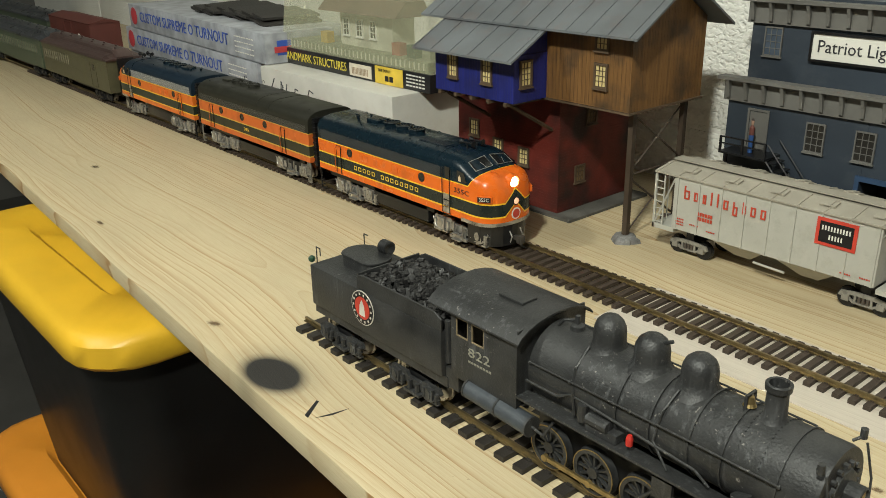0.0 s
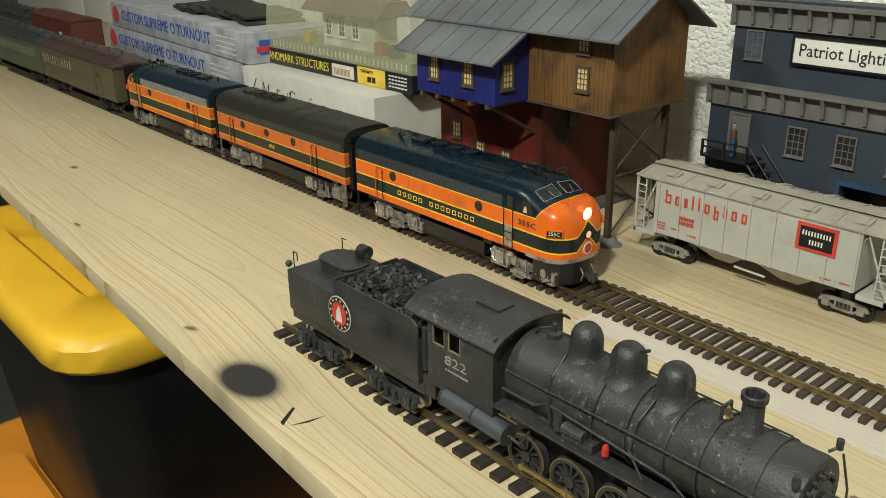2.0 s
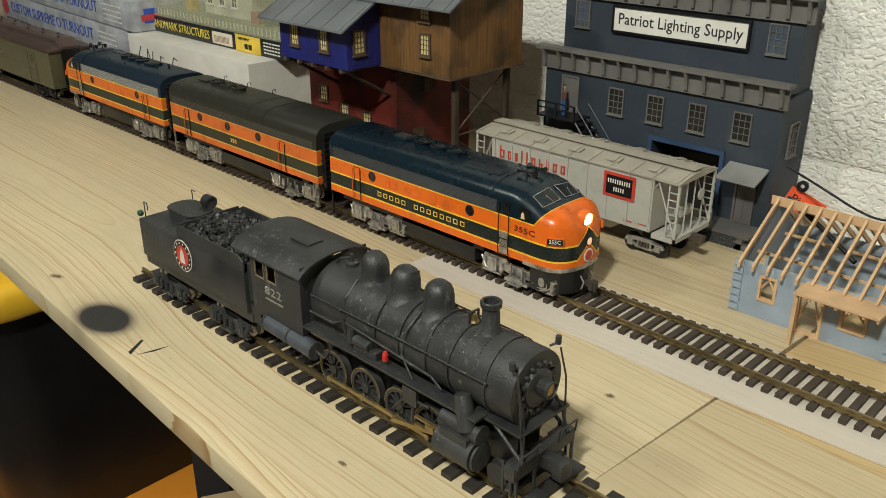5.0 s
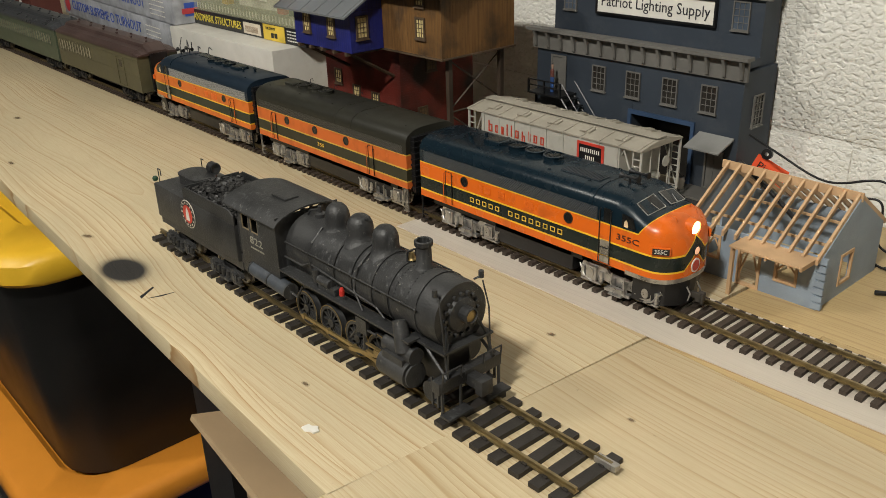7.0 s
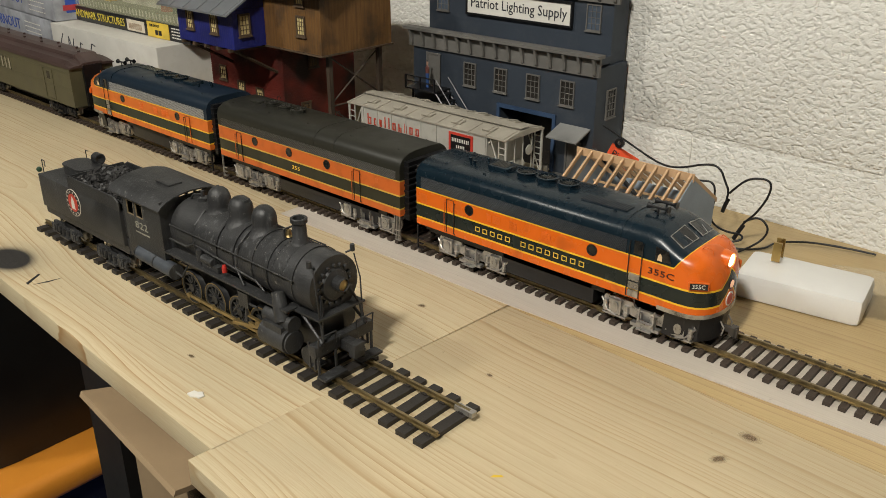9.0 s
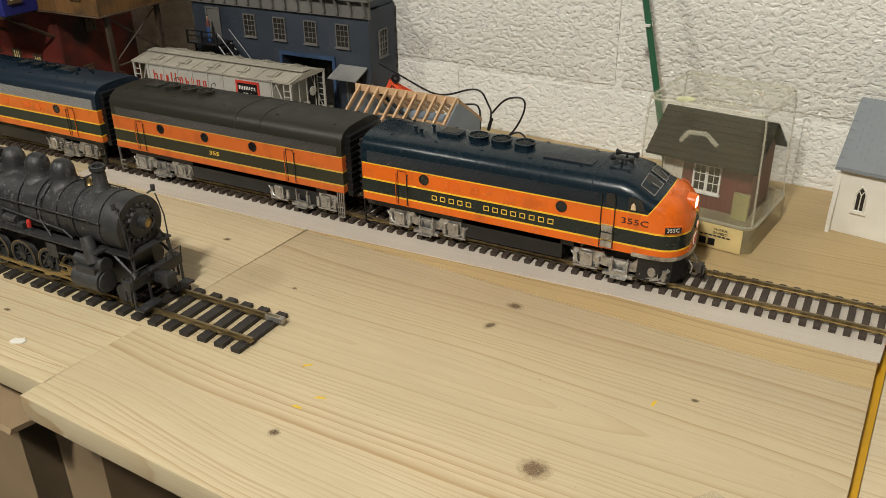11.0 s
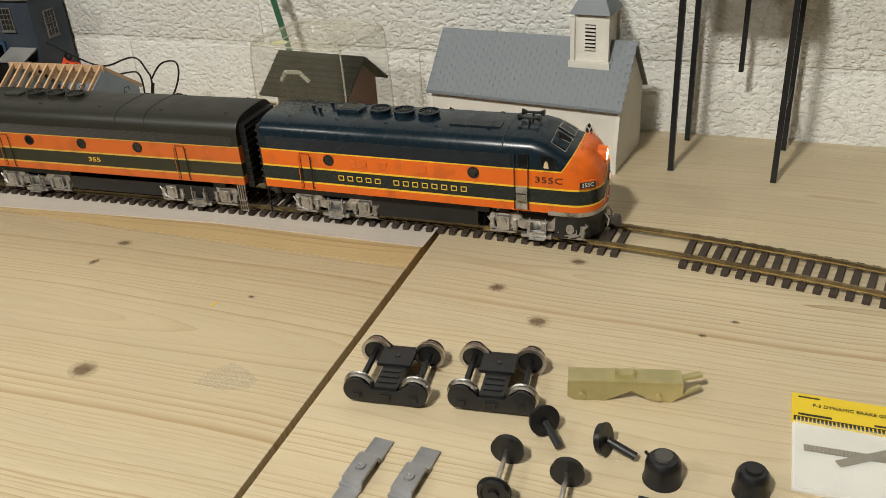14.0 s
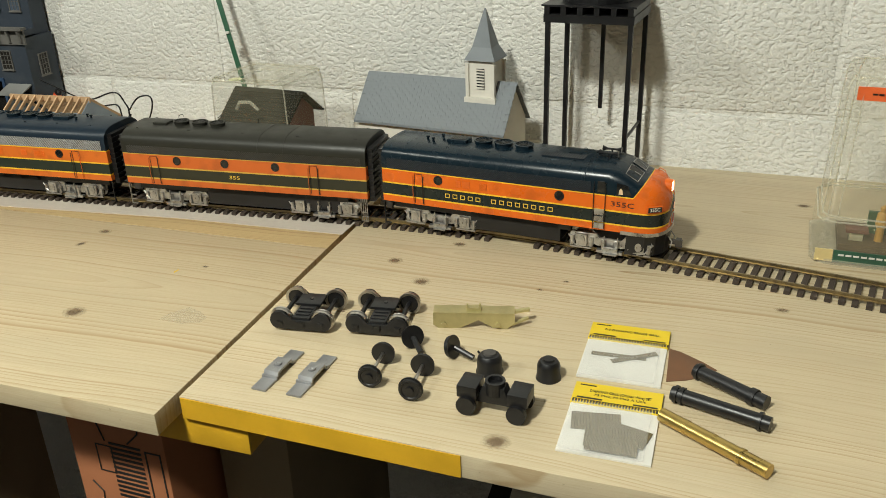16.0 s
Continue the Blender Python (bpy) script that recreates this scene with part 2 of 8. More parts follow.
# ---- mesh building ----
class Shape:
    """Collects primitives in one bmesh, and links it as one mesh object."""

    def __init__(self):
        self.bm = bmesh.new()

    def box(self, x0, y0, z0, x1, y1, z1, m=None):
        k = Matrix.Translation(((x0 + x1) / 2, (y0 + y1) / 2, (z0 + z1) / 2)) @ Matrix.Diagonal((x1 - x0, y1 - y0, z1 - z0, 1))
        bmesh.ops.create_cube(self.bm, size=1, matrix=(m @ k) if m else k)
        return self

    def cyl(self, a, b, r, r2=None, n=14):
        a, b = Vector(a), Vector(b)
        q = (b - a).to_track_quat("Z", "Y").to_matrix().to_4x4()
        bmesh.ops.create_cone(self.bm, cap_ends=True, segments=n, radius1=r, radius2=r if r2 is None else r2, depth=(b - a).length,
                              matrix=Matrix.Translation((a + b) / 2) @ q)
        return self

    def tube(self, pts, r, n=6):
        for a, b in zip(pts, pts[1:]):
            self.cyl(a, b, r, n=n)
        return self

    def ball(self, c, r, sz=1.0, n=12):
        bmesh.ops.create_uvsphere(self.bm, u_segments=n, v_segments=max(6, n // 2), radius=r, matrix=Matrix.Translation(c) @ Matrix.Diagonal((1, 1, sz, 1)))
        return self

    def loft(self, rings, cap=True, closed=True):
        """Skin over rings of equally many points."""
        vs = [[self.bm.verts.new(p) for p in ring] for ring in rings]
        n = len(vs[0])
        for a, b in zip(vs, vs[1:]):
            for i in range(n if closed else n - 1):
                j = (i + 1) % n
                self.bm.faces.new((a[i], a[j], b[j], b[i]))
        if cap:
            self.bm.faces.new(vs[0][::-1])
            self.bm.faces.new(vs[-1])
        return self

    def prism(self, pts, a, b, axis="x"):
        """Flat outline pushed from a to b along an axis."""
        put = {"x": lambda p, s: (s, p[0], p[1]), "y": lambda p, s: (p[0], s, p[1]), "z": lambda p, s: (p[0], p[1], s)}[axis]
        return self.loft([[put(p, a) for p in pts], [put(p, b) for p in pts]])

    def lathe(self, prof, c=(0, 0, 0), axis="z", n=20):
        rings = []
        for r, h in prof:
            ring = []
            for i in range(n):
                w = 2 * math.pi * i / n
                p = (r * math.cos(w), r * math.sin(w), h)
                p = {"z": p, "x": (p[2], p[0], p[1]), "y": (p[0], p[2], p[1])}[axis]
                ring.append((c[0] + p[0], c[1] + p[1], c[2] + p[2]))
            rings.append(ring)
        if prof[0][0] > 0 and prof[-1][0] > 0:
            return self.loft(rings + [[tuple(p) for p in rings[0]]], cap=False)
        return self.loft(rings)

    def border(self, x0, z0, x1, z1, y0, y1, w):
        """Four-sided frame in the xz plane."""
        return (self.box(x0, y0, z0, x1, y1, z0 + w).box(x0, y0, z1 - w, x1, y1, z1)
                .box(x0, y0, z0 + w, x0 + w, y1, z1 - w).box(x1 - w, y0, z0 + w, x1, y1, z1 - w))

    def ob(self, name, material, parent=None, label="", at=None, bevel=0.0, smooth=False):
        bm = self.bm
        bmesh.ops.recalc_face_normals(bm, faces=bm.faces)
        if bevel:
            sharp = [e for e in bm.edges if len(e.link_faces) == 2 and e.calc_face_angle(0) > 0.6]
            bmesh.ops.bevel(bm, geom=sharp, offset=bevel, segments=2, profile=0.6, affect="EDGES", clamp_overlap=True)
        me = bpy.data.meshes.new(name)
        if smooth or bevel:
            for f in bm.faces:
                f.smooth = True
            for e in bm.edges:
                e.smooth = not (len(e.link_faces) == 2 and e.calc_face_angle(0) > 0.7)
        bm.to_mesh(me)
        bm.free()
        me.materials.append(material)
        o = new(name, me)
        if parent:
            o.parent = parent
        if at is not None:
            o.matrix_basis = at
        if label:
            tagged(o, label)
        return o


def thing(name, label, category, at=Matrix(), group="", kind=""):
    e = new(name)
    e.empty_display_size = 0.01
    e.matrix_basis = at
    return tagged(e, label, category, group, kind)


def again(ob, name, at, parent=None):
    """Another object on the same mesh."""
    o = new(name, ob.data)
    o.parent = parent or ob.parent
    o.matrix_basis = at
    return o


def letters(name, words, height, material, parent, at, depth=0.0002, width=None, label=""):
    """Built-in font laid flat in the pose's xy plane, centred."""
    cu = bpy.data.curves.new(name, "FONT")
    cu.body, cu.size, cu.extrude, cu.align_x, cu.align_y = words, height * 1.4, depth, "CENTER", "CENTER"
    cu.resolution_u = 2
    tmp = bpy.data.objects.new(name, cu)
    scene.collection.objects.link(tmp)
    me = bpy.data.meshes.new_from_object(tmp.evaluated_get(bpy.context.evaluated_depsgraph_get()))
    bpy.data.objects.remove(tmp)
    if width:
        xs = [v.co.x for v in me.vertices]
        k = width / max(1e-6, max(xs) - min(xs))
        for v in me.vertices:
            v.co.x *= k
    me.materials.clear()
    me.materials.append(material)
    o = new(name, me)
    o.parent, o.matrix_basis = parent, at
    if label:
        tagged(o, label)
    return o


def side(x, y, z, tilt=0.0):
    """Pose of writing on a side that faces -y."""
    return pose(x, y, z, 90, tilt, 0)


def bars(name, count, x, y, z, pitch, w, h, material, parent, label=""):
    """A row of upright bars on a side that faces -y, in place of writing."""
    s = Shape()
    for i in range(count):
        s.box(x + i * pitch, y - 0.0002, z, x + i * pitch + w, y + 0.0002, z + h)
    return s.ob(name, material, parent, label)


# ---- the place: wall, floor, bench ----
SLOPE = -0.065
TURN = math.degrees(math.atan(SLOPE))


def wall_y(x):
    return 0.250 + SLOPE * x


def block_paint():
    m, t, b = nodes_of("white_block_paint")
    co = nd(t, "ShaderNodeTexCoord").outputs["Object"]
    v = nd(t, "ShaderNodeMapping", {"Vector": co, "Scale": (1, 1, 1.25)}).outputs["Vector"]
    a = nd(t, "ShaderNodeTexNoise", {"Vector": v, "Scale": 165.0, "Detail": 2.0, "Distortion": 0.4}).outputs["Fac"]
    f = nd(t, "ShaderNodeTexNoise", {"Vector": v, "Scale": 420.0, "Detail": 3.0, "Roughness": 0.6}).outputs["Fac"]
    c = nd(t, "ShaderNodeTexNoise", {"Vector": co, "Scale": 7.0, "Detail": 5.0}).outputs["Fac"]
    col = ramp(t, c, [(0.3, (0.70, 0.685, 0.63)), (0.7, (0.78, 0.77, 0.72))])
    t.links.new(col, b.inputs["Base Color"])
    b.inputs["Roughness"].default_value = 0.55
    h = mth(t, "ADD", ramp(t, a, [(0.36, (0, 0, 0)), (0.47, (0.7,) * 3), (0.60, (1, 1, 1))]), mth(t, "MULTIPLY", f, 0.45))
    bump(t, b, h, 0.62, 0.0023)
    return m


BLOCK = block_paint()
wall = thing("wall_back", "", "", pose(0, 0.250, 0, 0, 0, TURN), kind="structure")
Shape().box(-4.2, 0.0016, -1.0, 2.6, 0.2, 1.6).ob("mortar", BLOCK, wall)


def room():
    plain = paint("basement_paint", (0.12, 0.115, 0.105), 0.8, vary=0.15, scale=8, grain=0.1)
    conc = paint("concrete", (0.07, 0.067, 0.062), 0.8, vary=0.25, scale=20, grain=0.3)
    tagged(Shape().box(-4.4, -2.6, -0.90, 2.8, 1.0, -0.85).ob("floor", conc), kind="structure")
    tagged(Shape().box(-4.4, -2.6, 1.5, 2.8, 1.0, 1.55).ob("ceiling", plain), kind="structure")
    tagged(Shape().box(-4.5, -2.6, -1.0, -4.4, 1.0, 1.5).ob("wall_west", plain), kind="structure")
    tagged(Shape().box(2.8, -2.6, -1.0, 2.9, 1.0, 1.5).ob("wall_east", plain), kind="structure")
    tagged(Shape().box(-4.5, -2.7, -1.0, 2.9, -2.6, 1.5).ob("wall_south", plain), kind="structure")


room()


def bench():
    t = thing("workbench", "pine plank workbench with flush joints and knots", "workbench")
    yb = wall_y
    Shape().prism([(-3.6, -0.184), (-0.511, -0.336), (-0.4705, yb(-0.47)), (-3.6, yb(-3.6))], -0.019, 0, "z").ob("board", PINE, t, "pale pine board with a black spray spot", bevel=0.0008)
    Shape().prism([(-0.5145, -0.352), (-0.0165, -0.3845), (-0.0045, -0.0875), (-0.4905, -0.0555)], -0.019, 0, "z").ob("board", PINE2, t, bevel=0.0008)
    Shape().prism([(-0.4900, -0.0550), (-0.0045, -0.0870), (0.0, 0.03), (-0.4, 0.04), (-0.4, 0.034), (-0.4845, 0.034)], -0.019, 0.0, "z").ob("filler_strip", FILL, t, "brown filler strip beside the roadbed", bevel=0.0005)
    Shape().prism([(-0.483, 0.0345), (-0.4005, 0.0345), (-0.4005, 0.0405), (0.0, 0.0305), (0.006, yb(0.006)), (-0.4695, yb(-0.4695))], -0.019, 0.0, "z").ob("board", FILL, t, bevel=0.0005)
    Shape().prism([(-0.80, -0.052), (-0.49, -0.0545), (-0.20, -0.0455), (-0.002, -0.0525), (0.004, 0.028), (-0.80, 0.036)], 0.0, 0.0007, "z").ob("roadbed_strip", PLY, t, "whitewashed plywood strip under the track")
    Shape().prism([(-0.0115, -0.3595), (0.28, -0.3845), (1.4, -0.46), (1.4, yb(1.4)), (0.016, yb(0.016)), (0.0035, -0.05)], -0.019, 0, "z").ob("board", PINE3, t, bevel=0.0008)
    yel = paint("yellow_edge_paint", (0.72, 0.40, 0.02), 0.45, vary=0.2, scale=60)
    Shape().prism([(-0.0105, -0.3605), (0.21, -0.3795), (0.21, -0.3787), (-0.0105, -0.3597)], -0.0185, -0.0008, "z").ob("painted_edge", yel, t, "yellow painted board edge")
    Shape().box(-0.06, -0.356, -0.045, 0.065, 0.1, -0.0195).ob("cleat", yel, t, "short yellow painted batten under the joint", bevel=0.001, at=pose(0, 0, 0, 0, 0, TURN))
    leg = Shape().box(-0.775, -0.30, -0.85, -0.725, -0.24, -0.0195).ob("leg", BLACK, t, "black bench leg")
    again(leg, "leg", pose(0.155, 0.0, 0), t)
    knots = ((-1.005, -0.289, 8, 4, 20), (-1.55, -0.19, 9, 5, 0), (-1.32, -0.268, 10, 3, 0), (-0.545, -0.104, 4, 3, 10), (-0.175, -0.262, 10, 9, 0),
             (-0.262, -0.095, 7, 5, 0), (-0.267, -0.130, 6, 4, 60), (-0.335, -0.305, 4, 4, 0), (-0.107, -0.153, 3, 2, 0), (0.073, -0.102, 7, 6, 0),
             (0.113, -0.141, 8, 7, 0), (0.127, -0.052, 7, 5, 0), (0.222, -0.135, 3, 2, 0), (0.243, -0.114, 3, 2, 0), (0.47, 0.12, 8, 5, 0),
             (0.23, -0.36, 9, 8, 0), (0.43, -0.13, 6, 4, 0), (-0.62, -0.28, 4, 2, 0), (-0.435, -0.150, 3, 2, 0), (0.06, -0.21, 3, 2, 0))
    for x, y, a, b, r in knots:
        ring = [(math.cos(w) * (1 + 0.14 * math.sin(3 * w + x * 40)), math.sin(w)) for w in [i * math.pi / 9 for i in range(18)]]
        s = Shape()
        s.prism([(p * a * 0.00125, q * b * 0.00125) for p, q in ring], 0.0001, 0.0003, "z")
        s.ob("knot", KNOT, t, at=pose(x, y, 0, 0, 0, r + TURN))
    ink = paint("marker_ink", (0.015, 0.015, 0.015), 0.6)
    Shape().prism([(-0.011, -0.0015), (0.010, -0.001), (0.011, 0.0012), (-0.008, 0.002)], 0, 0.0002, "z").ob("ink_mark", ink, t, at=pose(-0.840, -0.300, 0, 0, 0, 125))
    Shape().prism([(-0.012, -0.001), (0.0, -0.002), (0.012, 0.0015), (0.0, 0.0002)], 0, 0.0002, "z").ob("ink_mark", ink, t, at=pose(-0.826, -0.293, 0, 0, 0, 70))
    Shape().prism([(-0.020, -0.014), (-0.016, -0.001), (-0.004, 0.012), (0.010, 0.006), (0.021, -0.003), (0.019, -0.012), (0.004, -0.017)], 0.0002, 0.0004, "z").ob("grey_stain", STAIN, t, at=pose(-0.073, -0.244, 0, 0, 0, 2))
    yp = paint("yellow_paint_fleck", (0.75, 0.5, 0.03), 0.5)
    for x, y, r in ((-0.33, -0.262, 20), (-0.338, -0.277, 0), (-0.13, -0.168, 80), (-0.36, -0.235, 40)):
        Shape().prism([(-0.004, -0.001), (0.004, -0.0008), (0.003, 0.0009), (-0.002, 0.0012)], 0, 0.0003, "z").ob("paint_fleck", yp, t, at=pose(x, y, 0, 0, 0, r))
    return t


BENCH = bench()
tagged(Shape().prism([(-0.0065, -0.002), (-0.002, -0.0042), (0.002, -0.003), (0.0045, -0.0038), (0.0065, 0.0), (0.004, 0.0018), (0.003, 0.0038), (-0.001, 0.0022), (-0.004, 0.003)], 0.0002, 0.0012, "z").ob("paper_scrap", WHITE, None, at=pose(-0.572, -0.307, 0, 0, 0, 20)), "torn scrap of white paper on the bench", "paper scrap")

# ---- track ----
X0, X1, CURVE = -0.05, 0.33, 0.645
RAIL = 0.0078


def track_y(x):
    if x < X0:
        return 0.0
    if x < X1:
        return -CURVE * (x - X0) ** 2 / 2
    return -CURVE * (X1 - X0) ** 2 / 2 - CURVE * (X1 - X0) * (x - X1)


def track_angle(x):
    return math.atan(-CURVE * (min(max(x, X0), X1) - X0))


def rail_line(name, points, offset, z0, material, parent):
    """Rail with foot, web and head along points (x, y, angle)."""
    prof = [(-0.0021, 0), (0.0021, 0), (0.0021, 0.0007), (0.0005, 0.0011), (0.0005, 0.0026), (0.0010, 0.0029), (0.0010, 0.0039), (-0.0010, 0.0039), (-0.0010, 0.0029), (-0.0005, 0.0026), (-0.0005, 0.0011), (-0.0021, 0.0007)]
    rings = []
    for x, y, a in points:
        n = Vector((-math.sin(a), math.cos(a), 0))
        rings.append([(x + n.x * (offset + p), y + n.y * (offset + p), z0 + q) for p, q in prof])
    return Shape().loft(rings).ob(name, material, parent)


def main_track():
    t = thing("railway_track", "brass railed model track with brown ties, curving gently", "model track")
    xs = [-2.9, X0] + [X0 + i * 0.03 for i in range(1, 13)] + [0.34, 0.6, 0.95]
    pts = [(x, track_y(x), track_angle(x)) for x in xs]
    for o in (-0.0168, 0.0168):
        rail_line("rail", pts, o, 0.0039, BRASS, t)
    tie = None
    x, k = -2.40, 0
    rng = random.Random(3)
    while x < 0.80:
        k += 1
        gap = 0.160 < x < 0.198
        if not gap:
            at = pose(x, track_y(x), 0.0007 if x < 0 else 0.0001, 0, 0, math.degrees(track_angle(x)) + rng.uniform(-0.8, 0.8))
            if tie is None:
                s = Shape().box(-0.0026, -0.0268, 0, 0.0026, 0.0268, 0.0034)
                for o in (-0.0168, 0.0168):
                    s.box(-0.0012, o - 0.0032, 0.0034, 0.0012, o - 0.0022, 0.0044).box(-0.0012, o + 0.0022, 0.0034, 0.0012, o + 0.0032, 0.0044)
                tie = s.ob("tie", TIE, t, at=at)
            else:
                again(tie, "tie", at, t)
        x += 0.0106
    return t


main_track()


def short_track():
    t = thing("display_track", "short brass track piece with black ties under the steam engine", "model track")
    for o in (-0.0162, 0.0162):
        rail_line("rail", [(-0.952, -0.2175, 0), (-0.410, -0.2175, 0)], o, 0.0039, BRASS, t)
    tie = None
    x = -0.944
    rng = random.Random(5)
    while x < -0.412:
        at = pose(x, -0.2175, 0.0001, 0, 0, rng.uniform(-1.5, 1.5))
        if tie is None:
            s = Shape().box(-0.0042, -0.0285, 0, 0.0042, 0.0285, 0.0036)
            for o in (-0.0162, 0.0162):
                s.box(-0.002, o - 0.0036, 0.0036, 0.002, o + 0.0036, 0.0046)
            tie = s.ob("tie", TIEB, t, at=at)
        else:
            again(tie, "tie", at, t)
        x += 0.0165
    Shape().box(-0.008, -0.0025, 0.002, 0.008, 0.0025, 0.006).ob("rail_joiner", SILVER, t, at=pose(-0.414, -0.2013, 0.0015))
    return t


short_track()

# ---- diesel units ----
def livery(name, orange, green, roof, line=(0.85, 0.50, 0.03), rough=0.3, nose=1.5):
    """Striped paint by height: orange, green, orange, dark top, with thin yellow lines; the nose boundary rises forward."""
    m, t, b = nodes_of(name)
    co = nd(t, "ShaderNodeTexCoord").outputs["Object"]
    xyz = nd(t, "ShaderNodeSeparateXYZ", {"Vector": co})
    x, y, z = xyz.outputs
    vee = mth(t, "MULTIPLY", mth(t, "MAXIMUM", mth(t, "SUBTRACT", 0.013, mth(t, "ABSOLUTE", y)), 0.0), mth(t, "GREATER_THAN", x, 0.0925 if nose else 9.0))
    low = mth(t, "MULTIPLY", mth(t, "SUBTRACT", z, vee), 10.0)
    stripes = ramp(t, low, [(0.0, orange), (0.410, line), (0.424, green), (0.540, line), (0.556, orange)], True)
    rise = mth(t, "MAXIMUM", mth(t, "MULTIPLY", mth(t, "SUBTRACT", x, 0.070), nose), 0.0)
    up = mth(t, "MULTIPLY", mth(t, "SUBTRACT", z, rise), 10.0)
    top = ramp(t, up, [(0.0, (0, 0, 0)), (0.699, (1, 1, 1))], True)
    edge = ramp(t, up, [(0.0, (0, 0, 0)), (0.688, (1, 1, 1)), (0.702, (0, 0, 0))], True)
    c = mixc(t, top, stripes, roof)
    c = mixc(t, edge, c, line)
    grime = nd(t, "ShaderNodeTexNoise", {"Vector": co, "Scale": 60.0, "Detail": 6.0}).outputs["Fac"]
    c = mixc(t, ramp(t, grime, [(0.5, (0, 0, 0)), (0.8, (0.35,) * 3)]), c, tuple(0.6 * v for v in roof))
    t.links.new(c, b.inputs["Base Color"])
    t.links.new(mth(t, "ADD", mth(t, "MULTIPLY", grime, 0.25), rough - 0.1), b.inputs["Roughness"])
    b.inputs["Specular IOR Level"].default_value = 0.36
    fine = nd(t, "ShaderNodeTexNoise", {"Vector": co, "Scale": 900.0}).outputs["Fac"]
    bump(t, b, fine, 0.08, 0.0004)
    return m


ORANGE, GREEN, BLUE, OLIVE = (0.72, 0.135, 0.012), (0.013, 0.019, 0.017), (0.005, 0.014, 0.022), (0.022, 0.0215, 0.016)
LIV_A = livery("livery_lead", ORANGE, GREEN, BLUE, rough=0.24)
LIV_C = livery("livery_trailing", (0.66, 0.15, 0.02), (0.022, 0.030, 0.020), (0.010, 0.020, 0.033), rough=0.34)
LIV_B = livery("livery_booster", (0.58, 0.125, 0.022), (0.032, 0.031, 0.018), OLIVE, line=(0.6, 0.38, 0.06), rough=0.42, nose=0.0)
ROOF_A = paint("roof_blue", BLUE, 0.26, vary=0.2)
ROOF_B = paint("roof_olive", OLIVE, 0.45, vary=0.2)
PANE = paint("dark_pane", (0.012, 0.012, 0.012), 0.08, vary=0.1, grain=0)
ORANGE_P = paint("hatch_orange", ORANGE, 0.3, vary=0.1)
LETTER_Y = paint("lettering_yellow", (0.85, 0.55, 0.06), 0.4, vary=0.05)
LETTER_D = paint("lettering_dark", (0.05, 0.012, 0.01), 0.4, vary=0.05)
HEAD = glow("headlight_glow", (1.0, 0.72, 0.36), 14.0)
HEAD2 = glow("lower_light_glow", (1.0, 0.55, 0.34), 0.45)
CREAM = paint("plain_cream", (0.7, 0.5, 0.3), 0.6)


def mesh_screen(name, a, b, scale):
    """Diagonal wire screen."""
    m, t, bs = nodes_of(name)
    co = nd(t, "ShaderNodeTexCoord").outputs["Object"]
    xyz = nd(t, "ShaderNodeSeparateXYZ", {"Vector": co})
    p = mth(t, "SINE", mth(t, "MULTIPLY", mth(t, "ADD", xyz.outputs[0], xyz.outputs[2]), scale))
    q = mth(t, "SINE", mth(t, "MULTIPLY", mth(t, "SUBTRACT", xyz.outputs[0], xyz.outputs[2]), scale))
    h = mth(t, "MAXIMUM", p, q)
    t.links.new(ramp(t, h, [(0.45, a), (0.8, b)]), bs.inputs["Base Color"])
    bs.inputs["Roughness"].default_value = 0.4
    bump(t, bs, h, 0.6, 0.0008)
    return m


SCREEN_A = mesh_screen("screen_blue", (0.003, 0.006, 0.010), (0.012, 0.022, 0.034), 2600)
SCREEN_C = mesh_screen("screen_silver", (0.10, 0.10, 0.10), (0.36, 0.36, 0.35), 2600)
SCREEN_B = mesh_screen("screen_olive", (0.010, 0.009, 0.007), (0.045, 0.043, 0.035), 2600)


def ring(x, w, zt, sh, zb=0.0345, n=7):
    right = [(w, zb), (w, zt - sh)]
    for k in range(1, n + 1):
        a = math.pi / 2 * k / n
        right.append((w * math.cos(a) ** 0.6 if k < n else 0.0, zt - sh + sh * math.sin(a) ** 0.85))
    pts = right + [(-p, q) for p, q in right[-2::-1]]
    return [(x, p, q) for p, q in pts]


